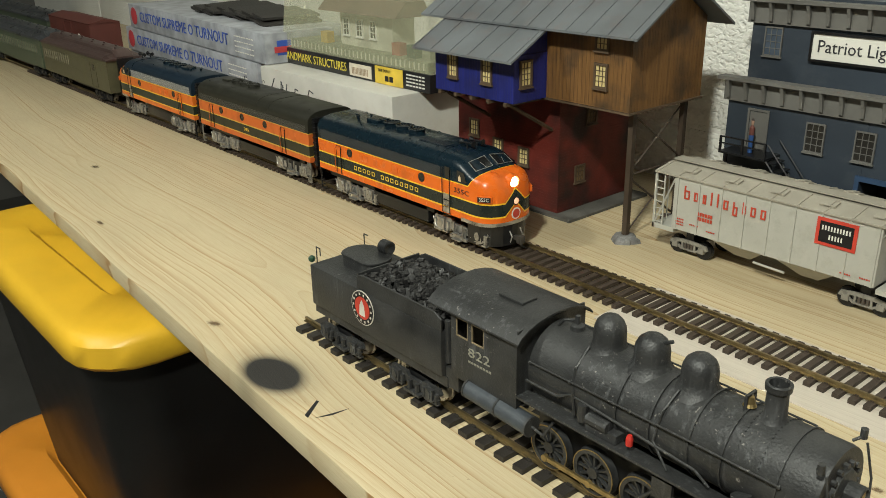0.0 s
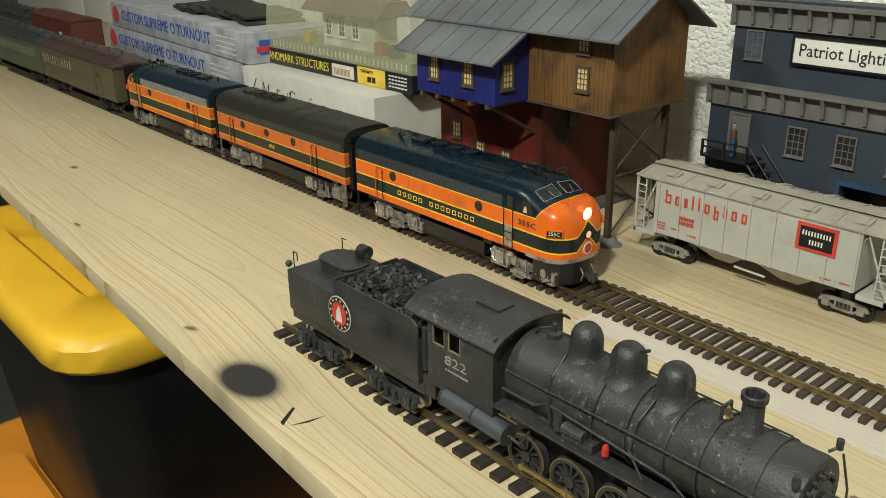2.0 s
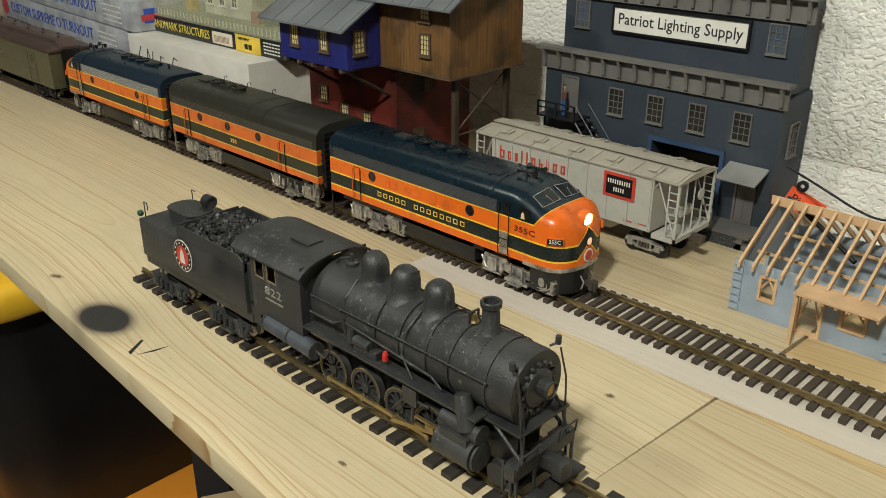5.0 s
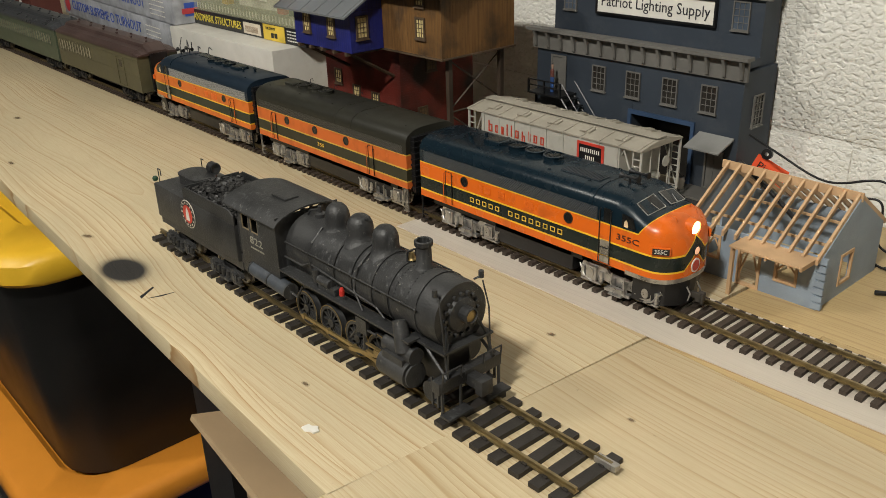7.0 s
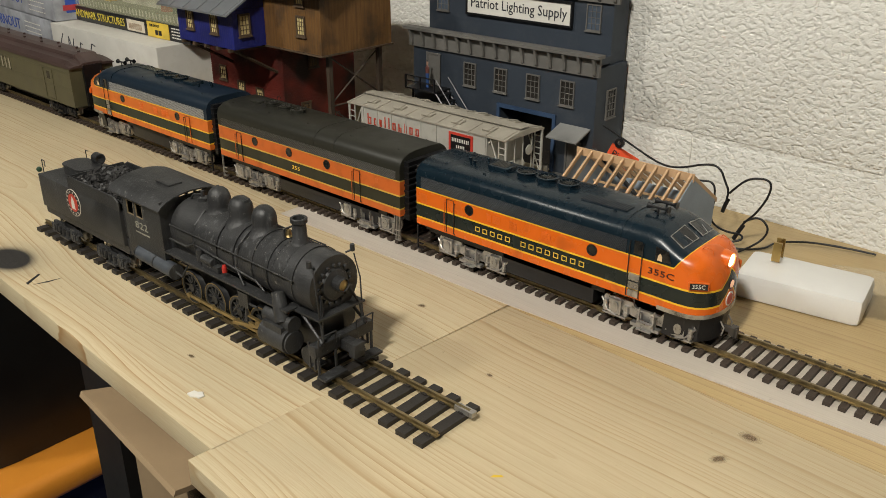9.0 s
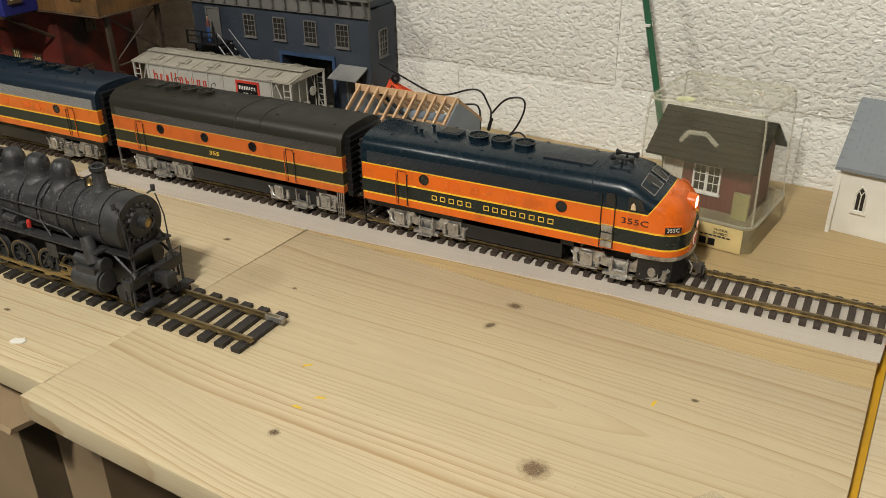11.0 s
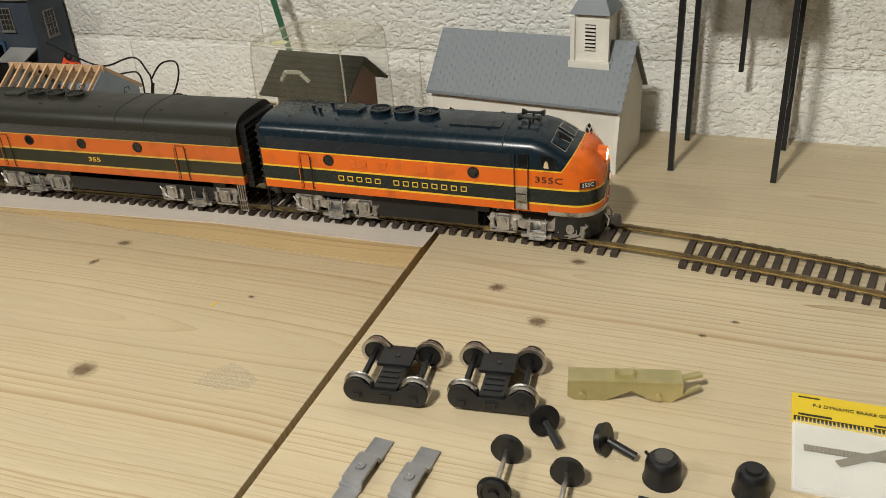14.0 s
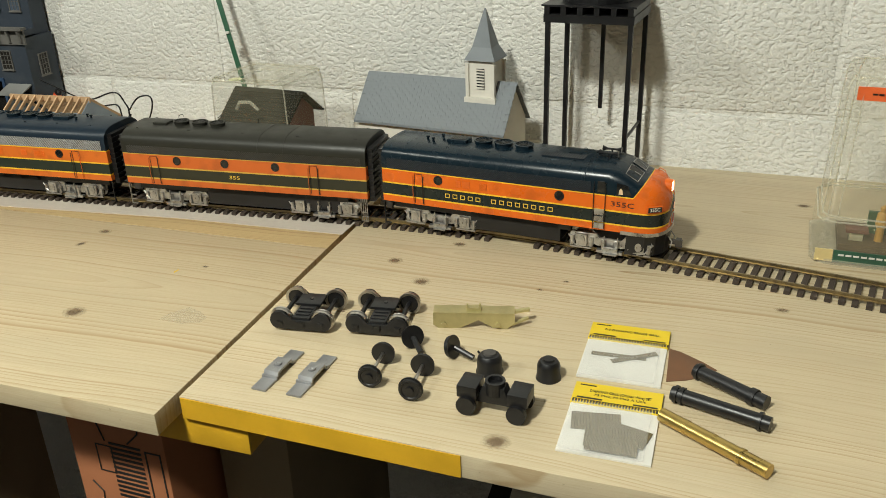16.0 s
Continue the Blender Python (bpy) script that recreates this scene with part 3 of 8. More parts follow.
def truck(parent, x, key, metal, tall=1.35):
    """One four-wheel truck: bolster, two detailed side frames, step, two wheelsets."""
    Shape().box(-0.018, -0.021, 0.014, 0.018, 0.021, 0.021).box(-0.03, -0.003, 0.012, 0.03, 0.003, 0.018).ob("bolster", BLACK, parent, at=pose(x, 0, 0))
    for sgn in (-1, 1):
        y = 0.0235 * sgn
        s = Shape()
        s.prism([(-0.041, 0.0175), (-0.038, 0.0215), (-0.014, 0.0215), (-0.011, 0.0185), (0.011, 0.0185), (0.014, 0.0215), (0.038, 0.0215), (0.041, 0.0175), (0.030, 0.0165), (0.012, 0.0125), (-0.012, 0.0125), (-0.030, 0.0165)], y - 0.0014, y + 0.0014, "y")
        o = sgn * 0.0022
        for ax in (-0.0275, 0.0275):
            s.box(ax - 0.0052, min(y, y + 2 * o), 0.0115, ax + 0.0052, max(y, y + 2 * o), 0.0205)
            s.cyl((ax, y, 0.0165), (ax, y + 3.2 * o / 1.3, 0.0165), 0.0033, n=10)
            for dx in (-0.0095, 0.0095):
                s.cyl((ax + dx, y + o, 0.0115), (ax + dx, y + o, 0.0185), 0.0021, n=8)
                s.cyl((ax + dx, y + o, 0.0135), (ax + dx, y + o, 0.0142), 0.0028, n=8)
        s.cyl((-0.006, y + o, 0.0105), (-0.006, y + o, 0.0175), 0.0024, n=8).cyl((0.006, y + o, 0.0105), (0.006, y + o, 0.0175), 0.0024, n=8)
        s.box(-0.0125, min(y, y + 2.3 * o), 0.0085, 0.0125, max(y, y + 2.3 * o), 0.0105)
        s.box(-0.039, min(y, y + 1.5 * o), 0.0095, -0.018, max(y, y + 1.5 * o), 0.0108).box(0.018, min(y, y + 1.5 * o), 0.0095, 0.039, max(y, y + 1.5 * o), 0.0108)
        s.tube([(-0.041, y + o, 0.019), (-0.034, y + 2 * o, 0.0125), (-0.026, y + 2 * o, 0.0105)], 0.0006).tube([(0.041, y + o, 0.019), (0.034, y + 2 * o, 0.0125), (0.026, y + 2 * o, 0.0105)], 0.0006)
        o = s.ob("side_frame", metal, parent, at=pose(x, 0, 0))
        for v in o.data.vertices:
            v.co.z = 0.0085 + (v.co.z - 0.0085) * tall
        st = Shape().box(-0.0065, 0, 0.0075, 0.0065, sgn * 0.005, 0.0085).box(-0.0065, 0, 0.013, 0.0065, sgn * 0.004, 0.014)
        st.box(-0.0068, 0, 0.0075, -0.006, sgn * 0.0015, 0.025).box(0.006, 0, 0.0075, 0.0068, sgn * 0.0015, 0.025).box(-0.006, sgn * 0.001, 0.0087, 0.006, sgn * 0.0018, 0.0128)
        st.ob("step", metal, parent, at=pose(x + 0.0015, 0.0285 * sgn, 0.0015))
    for ax in (-0.0275, 0.0275):
        s = Shape().cyl((0, -0.017, 0), (0, 0.017, 0), 0.0022, n=8)
        for sgn in (-1, 1):
            s.lathe([(0.0, 0.0134 * sgn), (0.0106, 0.0134 * sgn), (0.0106, 0.0150 * sgn), (0.0098, 0.0152 * sgn), (0.0096, 0.0182 * sgn), (0.0075, 0.0182 * sgn), (0.0072, 0.0172 * sgn), (0.003, 0.0172 * sgn), (0.0, 0.0182 * sgn)], axis="y", n=18)
        w = s.ob("wheelset", STEEL, parent, at=pose(x + ax, 0, RAIL + 0.0097), smooth=True)
        key.append((w, x + ax, RAIL + 0.0097, 0.0097))


def coupler(parent, x, sgn):
    s = Shape().box(-0.001, -0.002, 0.016, 0.010, 0.002, 0.020).box(0.008, -0.004, 0.0145, 0.013, 0.003, 0.0215).box(0.012, -0.004, 0.0145, 0.0145, -0.0015, 0.0215)
    s.tube([(0.009, 0.001, 0.015), (0.0095, 0.001, 0.011), (0.0125, 0.003, 0.0095)], 0.0005)
    s.ob("coupler", paint("coupler_steel", (0.10, 0.09, 0.08), 0.45, metal=0.6), parent, at=pose(x, 0, 0, 0, 0, 0 if sgn > 0 else 180))


def roof_fan(parent, x, material, r=0.0088, z=0.0955):
    Shape().lathe([(0, 0.0), (r, 0.0), (r, 0.003), (r * 1.08, 0.0036), (r * 1.08, 0.0046), (r * 0.92, 0.0048), (r * 0.9, 0.0036), (0, 0.0036)], (x, 0, z), n=24).ob("roof_fan", material, parent, smooth=True)
    s = Shape()
    for i in range(6):
        a = math.pi * i / 6
        s.box(-r * 0.9, -0.0003, 0.0038, r * 0.9, 0.0003, 0.0042, Matrix.Translation((x, 0, z)) @ Matrix.Rotation(a, 4, "Z"))
    s.ob("fan_guard", SCREEN_B, parent)


def side_door(parent, x, material, ys=(-1, 1)):
    for sgn in ys:
        y = 0.0337 * sgn
        s = Shape().box(x - 0.0045, min(y, y + sgn * 0.0004), 0.036, x - 0.0041, max(y, y + sgn * 0.0004), 0.068).box(x + 0.0041, min(y, y + sgn * 0.0004), 0.036, x + 0.0045, max(y, y + sgn * 0.0004), 0.068).box(x - 0.0041, min(y, y + sgn * 0.0004), 0.0677, x + 0.0041, max(y, y + sgn * 0.0004), 0.068)
        s.ob("door_seam", BLACK, parent)
        for dx in (-0.0058, 0.0058):
            g = y + sgn * 0.0016
            Shape().tube([(x + dx, y, 0.036), (x + dx, g, 0.037), (x + dx, g, 0.066), (x + dx, y, 0.065)], 0.00035).ob("grab_iron", BLACK if dx > 0 else material, parent)


def porthole(parent, x, sgn):
    y = 0.0335 * sgn
    Shape().lathe([(0.0036, 0), (0.0048, 0), (0.0048, 0.0007 * sgn), (0.0036, 0.0007 * sgn)], (x, y, 0.0638), "y", 18).ob("porthole_rim", BLACK, parent)
    Shape().lathe([(0.0, 0), (0.0037, 0), (0.0037, 0.0004 * sgn), (0.0, 0.0004 * sgn)], (x, y, 0.0638), "y", 18).ob("porthole_glass", PANE, parent)


def roof_bits(parent, x0, x1, material):
    for k in range(5):
        x = x0 + (x1 - x0) * k / 4
        for y in (-0.020, 0.020):
            Shape().tube([(x - 0.0015, y, 0.0925), (x - 0.0012, y, 0.0955), (x + 0.0012, y, 0.0955), (x + 0.0015, y, 0.0925)], 0.00035).ob("lift_ring", material, parent)


def body_common(t, x0, x1, roofm, screen, screen_z=(0.0705, 0.0815)):
    for sgn in (-1, 1):
        Shape().box(x0 + 0.006, 0.0334 * sgn - 0.0004, screen_z[0], x1, 0.0334 * sgn + 0.0004, screen_z[1]).ob("side_grille", screen, t)
    Shape().box(x0 + 0.095, -0.026, 0.0125, x1 - 0.030, 0.026, 0.0340).ob("fuel_tank", BLACK, t, bevel=0.002)
    Shape().box(x0 + 0.01, -0.026, 0.0262, x1 - 0.02, 0.026, 0.0350).ob("underframe", BLACK, t)
    d = Shape().box(x0 - 0.0055, -0.027, 0.030, x0 - 0.0001, 0.027, 0.088).ob("diaphragm", BLACK, t)
    for k in range(9):
        z = 0.034 + k * 0.006
        Shape().box(x0 - 0.0065, -0.028, z, x0 - 0.0001, 0.028, z + 0.002).ob("pleat", BLACK, d)
    for sgn in (-1, 1):
        s = Shape()
        for k in range(3):
            s.box(x0 + 0.0005, sgn * 0.0325 - 0.001, 0.009 + k * 0.005, x0 + 0.007, sgn * 0.0325 + 0.001, 0.0098 + k * 0.005)
        s.box(x0 + 0.0002, sgn * 0.0325 - 0.001, 0.009, x0 + 0.001, sgn * 0.0325 + 0.001, 0.0345)
        s.ob("end_step", SILVER if screen is SCREEN_B else BLACK, t)


def cab_unit(name, label, liv, roofm, screen, number, bright, plates):
    t = thing(name, label, "model locomotive")
    wheels = []
    secs = [(-0.190, 0.0335, 0.0955, 0.0150), (-0.1885, 0.0335, 0.0962, 0.0152), (0.046, 0.0335, 0.0960, 0.0152), (0.056, 0.0335, 0.0938, 0.0150), (0.066, 0.0335, 0.0886, 0.0140), (0.0745, 0.0335, 0.0843, 0.0130),
            (0.081, 0.0332, 0.0832, 0.0150), (0.088, 0.0322, 0.0828, 0.0170), (0.094, 0.0298, 0.0800, 0.0190), (0.099, 0.0260, 0.0762, 0.0200), (0.103, 0.0205, 0.0715, 0.0200), (0.1055, 0.0140, 0.0665, 0.0200), (0.1068, 0.0060, 0.0620, 0.0180)]
    Shape().loft([ring(*s) for s in secs]).ob("body", liv, t, smooth=True)
    body_common(t, -0.190, 0.030, roofm, screen)
    for sgn in (-1, 1):
        y = 0.0335 * sgn
        Shape().prism([(0.0545, 0.0722), (0.0690, 0.0722), (0.0655, 0.0815), (0.0545, 0.0830)], y - 0.0003, y + 0.0005 * sgn, "y").ob("cab_window", PANE, t)
        Shape().prism([(0.0565, 0.0724), (0.0605, 0.0724), (0.060, 0.0765), (0.0585, 0.0785), (0.057, 0.0765)], y + 0.0001 * sgn, y + 0.0008 * sgn, "y").ob("seat_back", CREAM, t)
        Shape().prism([(0.0365, 0.0722), (0.0435, 0.0722), (0.0435, 0.0830), (0.0365, 0.0830)], y - 0.0003, y + 0.0005 * sgn, "y").ob("door_window", PANE, t)
        pts = [(0.0605, 0.0035, 0.0920), (0.0745, 0.0035, 0.0848), (0.0728, 0.0245, 0.0828), (0.0600, 0.0238, 0.0892)]
        pts = [(p[0] + 0.0001, p[1] * sgn, p[2] + 0.0004) for p in pts]
        low = [(p[0] - 0.002, p[1], p[2] - 0.003) for p in pts]
        Shape().loft([low, pts]).ob("windshield", PANE, t)
        Shape().tube([pts[0], pts[1], pts[2], pts[3], pts[0]], 0.00045).ob("window_gasket", SILVER, t)
        Shape().tube([(0.0742, 0.012 * sgn, 0.0852), (0.067, 0.014 * sgn, 0.0892)], 0.0003).ob("wiper", SILVER, t)
        for x in (0.0, -0.1265):
            porthole(t, x, sgn)
        for x, w in ((-0.104, 0.0022), (-0.096, 0.004), (-0.078, 0.004), (-0.044, 0.0045)):
            Shape().box(x - w, y - 0.0002, 0.0590, x + w, y + 0.0004 * sgn, 0.0660).box(x - w * 0.8, y, 0.0600, x + w * 0.8, y + 0.0006 * sgn, 0.0606).box(x - w * 0.8, y, 0.0622, x + w * 0.8, y + 0.0006 * sgn, 0.0628).box(x - w * 0.8, y, 0.0644, x + w * 0.8, y + 0.0006 * sgn, 0.0650).ob("louver", ORANGE_P, t)
        s = Shape()
        for k in range(3):
            s.box(0.0345, min(y, y + 0.0012 * sgn), 0.0362 + k * 0.0068, 0.0435, max(y, y + 0.0012 * sgn), 0.0418 + k * 0.0068)
        s.ob("cab_step", SILVER, t)
        for dx in (0.0335, 0.0445):
            Shape().tube([(dx, y, 0.0355), (dx, y + 0.0016 * sgn, 0.0365), (dx, y + 0.0016 * sgn, 0.081), (dx, y, 0.082)], 0.0004).ob("handrail", BLACK, t)
        side_door(t, -0.1485, ORANGE_P, (sgn,))
        nb = pose(0.0935, 0.0305 * sgn, 0.0605, 0, 0, -33 * sgn)
        Shape().box(-0.0075, -0.0012, -0.0032, 0.0075, 0.0012, 0.0032).ob("number_box", ORANGE_P, t, at=nb, bevel=0.0008)
        Shape().box(-0.0064, 0.0012 * sgn - 0.0004, -0.0024, 0.0064, 0.0012 * sgn + 0.0004, 0.0024).ob("number_board", BLACK, t, at=nb)
        if sgn < 0:
            letters("number", number, 0.0034, WHITE, t, nb @ pose(0, -0.0018, 0, 90, 0, 0), width=0.0095)
            letters("side_number", number, 0.0050, LETTER_D, t, side(0.0605, y - 0.0002, 0.0620), width=0.0215)
    s = Shape()
    for k in list(range(5)) + list(range(6, 14)):
        a = -0.1190 + k * 0.0083
        s.border(a, 0.0463, a + 0.0050, 0.0508, -0.0339, -0.0335, 0.00062)
    s.ob("side_lettering", LETTER_Y, t, "row of small yellow bars")
    Shape().lathe([(0, 0), (0.0075, 0), (0.0065, 0.0075), (0.0058, 0.008), (0.0056, 0.006), (0, 0.006)], (0.0968, 0, 0.0735), "x", 18).ob("headlight_housing", ORANGE_P, t, smooth=True)
    Shape().lathe([(0, 0), (0.0052, 0), (0.0050, 0.0012), (0.003, 0.002), (0, 0.0022)], (0.1028, 0, 0.0735), "x", 18).ob("headlight", HEAD if bright else STEEL, t, "bright warm headlight lens" if bright else "")
    Shape().lathe([(0, 0), (0.0042, 0), (0.0042, 0.0016), (0.0034, 0.0018), (0.0034, 0.001), (0, 0.001)], (0.1058, 0, 0.0555), "x", 16).ob("lower_light_rim", BLACK, t)
    Shape().lathe([(0, 0), (0.0033, 0), (0.0030, 0.0012), (0, 0.0018)], (0.1066, 0, 0.0555), "x", 16).ob("lower_light", HEAD2 if bright else STEEL, t)
    Shape().lathe([(0, 0), (0.0058, 0), (0.0058, 0.001), (0, 0.001)], (0.1064, 0, 0.0430), "x", 20).ob("emblem", WHITE, t, "round white and red nose emblem")
    Shape().lathe([(0, 0), (0.0045, 0), (0.0045, 0.0004), (0, 0.0004)], (0.1073, 0, 0.0430), "x", 20).ob("emblem_centre", paint("emblem_red", (0.55, 0.05, 0.03), 0.4), t)
    plan = [(0.060, 0.0340), (0.081, 0.0338), (0.088, 0.0328), (0.094, 0.0304), (0.099, 0.0268), (0.103, 0.0214), (0.1060, 0.0140), (0.1076, 0.006)]
    plan = plan + [(a, -b) for a, b in plan[::-1]]
    Shape().prism(plan, 0.0328, 0.0362, "z").ob("nose_band", SILVER, t, "dull silver band round the nose")
    pil = [(0.066, 0.030), (0.085, 0.0295), (0.096, 0.024), (0.104, 0.014), (0.1065, 0.004)]
    pil = pil + [(a, -b) for a, b in pil[::-1]]
    Shape().loft([[(a, b, 0.0327) for a, b in pil], [(a - 0.002, b * 0.93, 0.0105) for a, b in pil]]).ob("pilot", BLACK, t)
    for y in (-0.007, 0.007):
        Shape().tube([(0.1055, y, 0.026), (0.1095, y, 0.021), (0.1085, y * 1.2, 0.015)], 0.0007).ob("pilot_hose", SILVER, t)
    coupler(t, 0.1035, 1)
    coupler(t, -0.193, -1)
    for x in (-0.090, -0.0685, -0.047):
        roof_fan(t, x, roofm)
    Shape().box(-0.127, -0.008, 0.0945, -0.106, 0.008, 0.0995).ob("roof_vent", roofm, t, bevel=0.001)
    Shape().box(-0.124, -0.006, 0.0996, -0.109, 0.006, 0.1).ob("vent_screen", SCREEN_B, t)
    Shape().box(-0.024, -0.0165, 0.0945, 0.018, -0.0045, 0.0966).ob("roof_hatch", SCREEN_A if screen is SCREEN_A else roofm, t)
    Shape().loft([ring(0.0235, 0.0338, 0.0966, 0.0152, 0.082), ring(0.0243, 0.0338, 0.0966, 0.0152, 0.082)]).ob("roof_seam", roofm, t)
    for y in (-0.006, 0.007):
        s = Shape().lathe([(0, 0), (0.0011, 0), (0.0011, 0.010), (0.0030, 0.0140), (0, 0.0140)], (0.034, y, 0.1015), "x", 12).cyl((0.039, y, 0.0955), (0.039, y, 0.1015), 0.0009, n=6)
        s.lathe([(0, 0), (0.0028, 0), (0.0012, 0.004), (0, 0.004)], (0.0300, y, 0.1015), "x", 12)
        s.ob("horn", BLACK, t)
    for x, y in ((-0.150, -0.004), (-0.137, 0.006), (-0.142, -0.008)):
        Shape().lathe([(0.0014, 0), (0.0011, 0.003), (0.0019, 0.0035), (0.0017, 0.005), (0, 0.0052)], (x, y, 0.0950), n=10).ob("roof_stack", roofm, t)
    roof_bits(t, -0.165, 0.01, roofm)
    for y in (-0.0155, 0.0155):
        Shape().tube([(0.085, y, 0.0822), (0.0865, y, 0.085), (0.093, y * 0.85, 0.0835), (0.0945, y * 0.85, 0.0795)], 0.00035).ob("nose_grab", ORANGE_P, t)
    # the nose is short: everything ahead of the cab door closes up
    for c in t.children:
        if c.matrix_basis.translation.x > 0.06:
            c.matrix_basis.translation.x = 0.06 + (c.matrix_basis.translation.x - 0.06) * 0.88
            continue
        for v in c.data.vertices:
            if v.co.x > 0.06:
                v.co.x = 0.06 + (v.co.x - 0.06) * 0.88
    truck(t, -0.129, wheels, SILVER)
    truck(t, 0.049, wheels, SILVER)
    return t, wheels


def booster():
    t = thing("booster_locomotive", "cabless orange and dark olive diesel model with dull paint", "model locomotive")
    wheels = []
    secs = [(-0.1445, 0.0335, 0.0955, 0.0150), (-0.143, 0.0335, 0.0962, 0.0152), (0.143, 0.0335, 0.0962, 0.0152), (0.1445, 0.0335, 0.0955, 0.0150)]
    Shape().loft([ring(*s) for s in secs]).ob("body", LIV_B, t, smooth=True)
    body_common(t, -0.1445, 0.139, ROOF_B, SCREEN_B, (0.0702, 0.0790))
    d = Shape().box(0.1446, -0.027, 0.030, 0.150, 0.027, 0.088).ob("diaphragm", BLACK, t)
    for k in range(9):
        z = 0.034 + k * 0.006
        Shape().box(0.1446, -0.028, z, 0.151, 0.028, z + 0.002).ob("pleat", BLACK, d)
    for sgn in (-1, 1):
        s = Shape()
        for k in range(3):
            s.box(0.137, sgn * 0.0325 - 0.001, 0.009 + k * 0.005, 0.1435, sgn * 0.0325 + 0.001, 0.0098 + k * 0.005)
        for k in range(4):
            s.box(0.1362 + k * 0.0022, sgn * 0.0325 - 0.0008, 0.009, 0.1368 + k * 0.0022, sgn * 0.0325 + 0.0008, 0.0345)
        s.ob("end_step", SILVER, t)
    faded = paint("faded_orange", (0.55, 0.12, 0.02), 0.4)
    for sgn in (-1, 1):
        for x in (0.0415, -0.0185, -0.077):
            porthole(t, x, sgn)
        for x in (0.0855, -0.106):
            side_door(t, x, faded, (sgn,))
        Shape().box(0.112, sgn * 0.0335 - 0.0003, 0.0615, 0.1155, sgn * 0.0335 + 0.0004, 0.0655).ob("hatch", faded, t)
    letters("side_number", "355", 0.0042, LETTER_Y, t, side(-0.0085, -0.0338, 0.0485), width=0.0125)
    for x in (-0.085, -0.062, -0.040):
        roof_fan(t, x, ROOF_B, 0.0082)
    Shape().box(-0.118, -0.007, 0.0945, -0.100, 0.007, 0.0985).ob("roof_vent", ROOF_B, t, bevel=0.001)
    for x in (0.022, 0.052):
        Shape().loft([ring(x, 0.0338, 0.0966, 0.0152, 0.079), ring(x + 0.0007, 0.0338, 0.0966, 0.0152, 0.079)]).ob("roof_seam", ROOF_B, t)
    roof_bits(t, -0.13, 0.13, ROOF_B)
    s = Shape()
    for x in (-0.1, -0.05, 0.0):
        s.tube([(x, 0.018, 0.094), (x + 0.001, 0.018, 0.100), (x + 0.006, 0.018, 0.102), (x + 0.007, 0.018, 0.099)], 0.00035)
    s.ob("lift_wire", BLACK, t)
    coupler(t, 0.147, 1)
    coupler(t, -0.147, -1)
    truck(t, -0.0905, wheels, SILVER)
    truck(t, 0.0905, wheels, SILVER)
    return t, wheels


# ---- passenger cars ----
def coach(name, label, length, body, roofm, windows, doors):
    t = thing(name, label, "model coach")
    wheels = []
    h = length / 2
    olive = paint(body[0], body[1], 0.45, vary=0.2, dirt=(0.05, 0.04, 0.03), dirt_amount=0.5)
    Shape().prism([(-0.0325, 0.026), (0.0325, 0.026), (0.0325, 0.081), (-0.0325, 0.081)], -h, h).ob("body", olive, t)
    prof = [(-0.0345, 0.0812), (-0.0335, 0.0855), (-0.026, 0.0900), (-0.0165, 0.0918), (-0.0155, 0.0968), (-0.008, 0.0985), (0.008, 0.0985), (0.0155, 0.0968), (0.0165, 0.0918), (0.026, 0.0900), (0.0335, 0.0855), (0.0345, 0.0812)]
    mid = [[(x, p, q) for p, q in prof] for x in (-h + 0.012, h - 0.012)]
    end = lambda x: [(x, p * 0.97, 0.0812 + (q - 0.0812) * 0.35) for p, q in prof]
    Shape().loft([end(-h - 0.004)] + mid + [end(h + 0.004)]).ob("roof", roofm, t)
    s = Shape()
    for k in range(int(length / 0.028)):
        s.cyl((-h + 0.02 + k * 0.028, 0.006 * (-1) ** k, 0.098), (-h + 0.02 + k * 0.028, 0.006 * (-1) ** k, 0.1008), 0.0017, 0.0022, n=8)
    s.ob("roof_vents", roofm, t)
    # the cream reflection in the panes is put into their colour
    pane = paint("coach_pane_reflection", (0.30, 0.27, 0.20), 0.15, vary=0.3)
    for sgn in (-1, 1):
        y = 0.0325 * sgn
        Shape().box(-h, y - 0.0005, 0.0495, h, y + 0.0005, 0.0512).box(-h, y - 0.0005, 0.0725, h, y + 0.0005, 0.0738).ob("belt_rail", olive, t)
        for x in windows:
            Shape().box(x - 0.0032, y - 0.0003, 0.0535, x + 0.0032, y + 0.0004, 0.0705).ob("window", pane, t)
            Shape().border(x - 0.0038, 0.0528, x + 0.0038, 0.0712, min(y, y + 0.0009 * sgn), max(y, y + 0.0009 * sgn), 0.0006).ob("window_frame", olive, t)
        for x in doors:
            Shape().border(x - 0.014, 0.029, x + 0.014, 0.0735, min(y, y + 0.0009 * sgn), max(y, y + 0.0009 * sgn), 0.0007).ob("baggage_door", olive, t)
            Shape().box(x - 0.005, y - 0.0003, 0.058, x + 0.005, y + 0.0004, 0.069).ob("door_window", PANE, t)
    Shape().box(-h + 0.06, -0.012, 0.012, h - 0.06, 0.012, 0.026).ob("underbody", BLACK, t)
    Shape().box(-h - 0.005, -0.014, 0.026, -h, 0.014, 0.084).ob("vestibule", BLACK, t)
    Shape().box(h, -0.014, 0.026, h + 0.005, 0.014, 0.084).ob("vestibule", BLACK, t)
    truck(t, -h + 0.055, wheels, BLACK, 1.0)
    truck(t, h - 0.055, wheels, BLACK, 1.0)
    coupler(t, h - 0.002, 1)
    return t, wheels


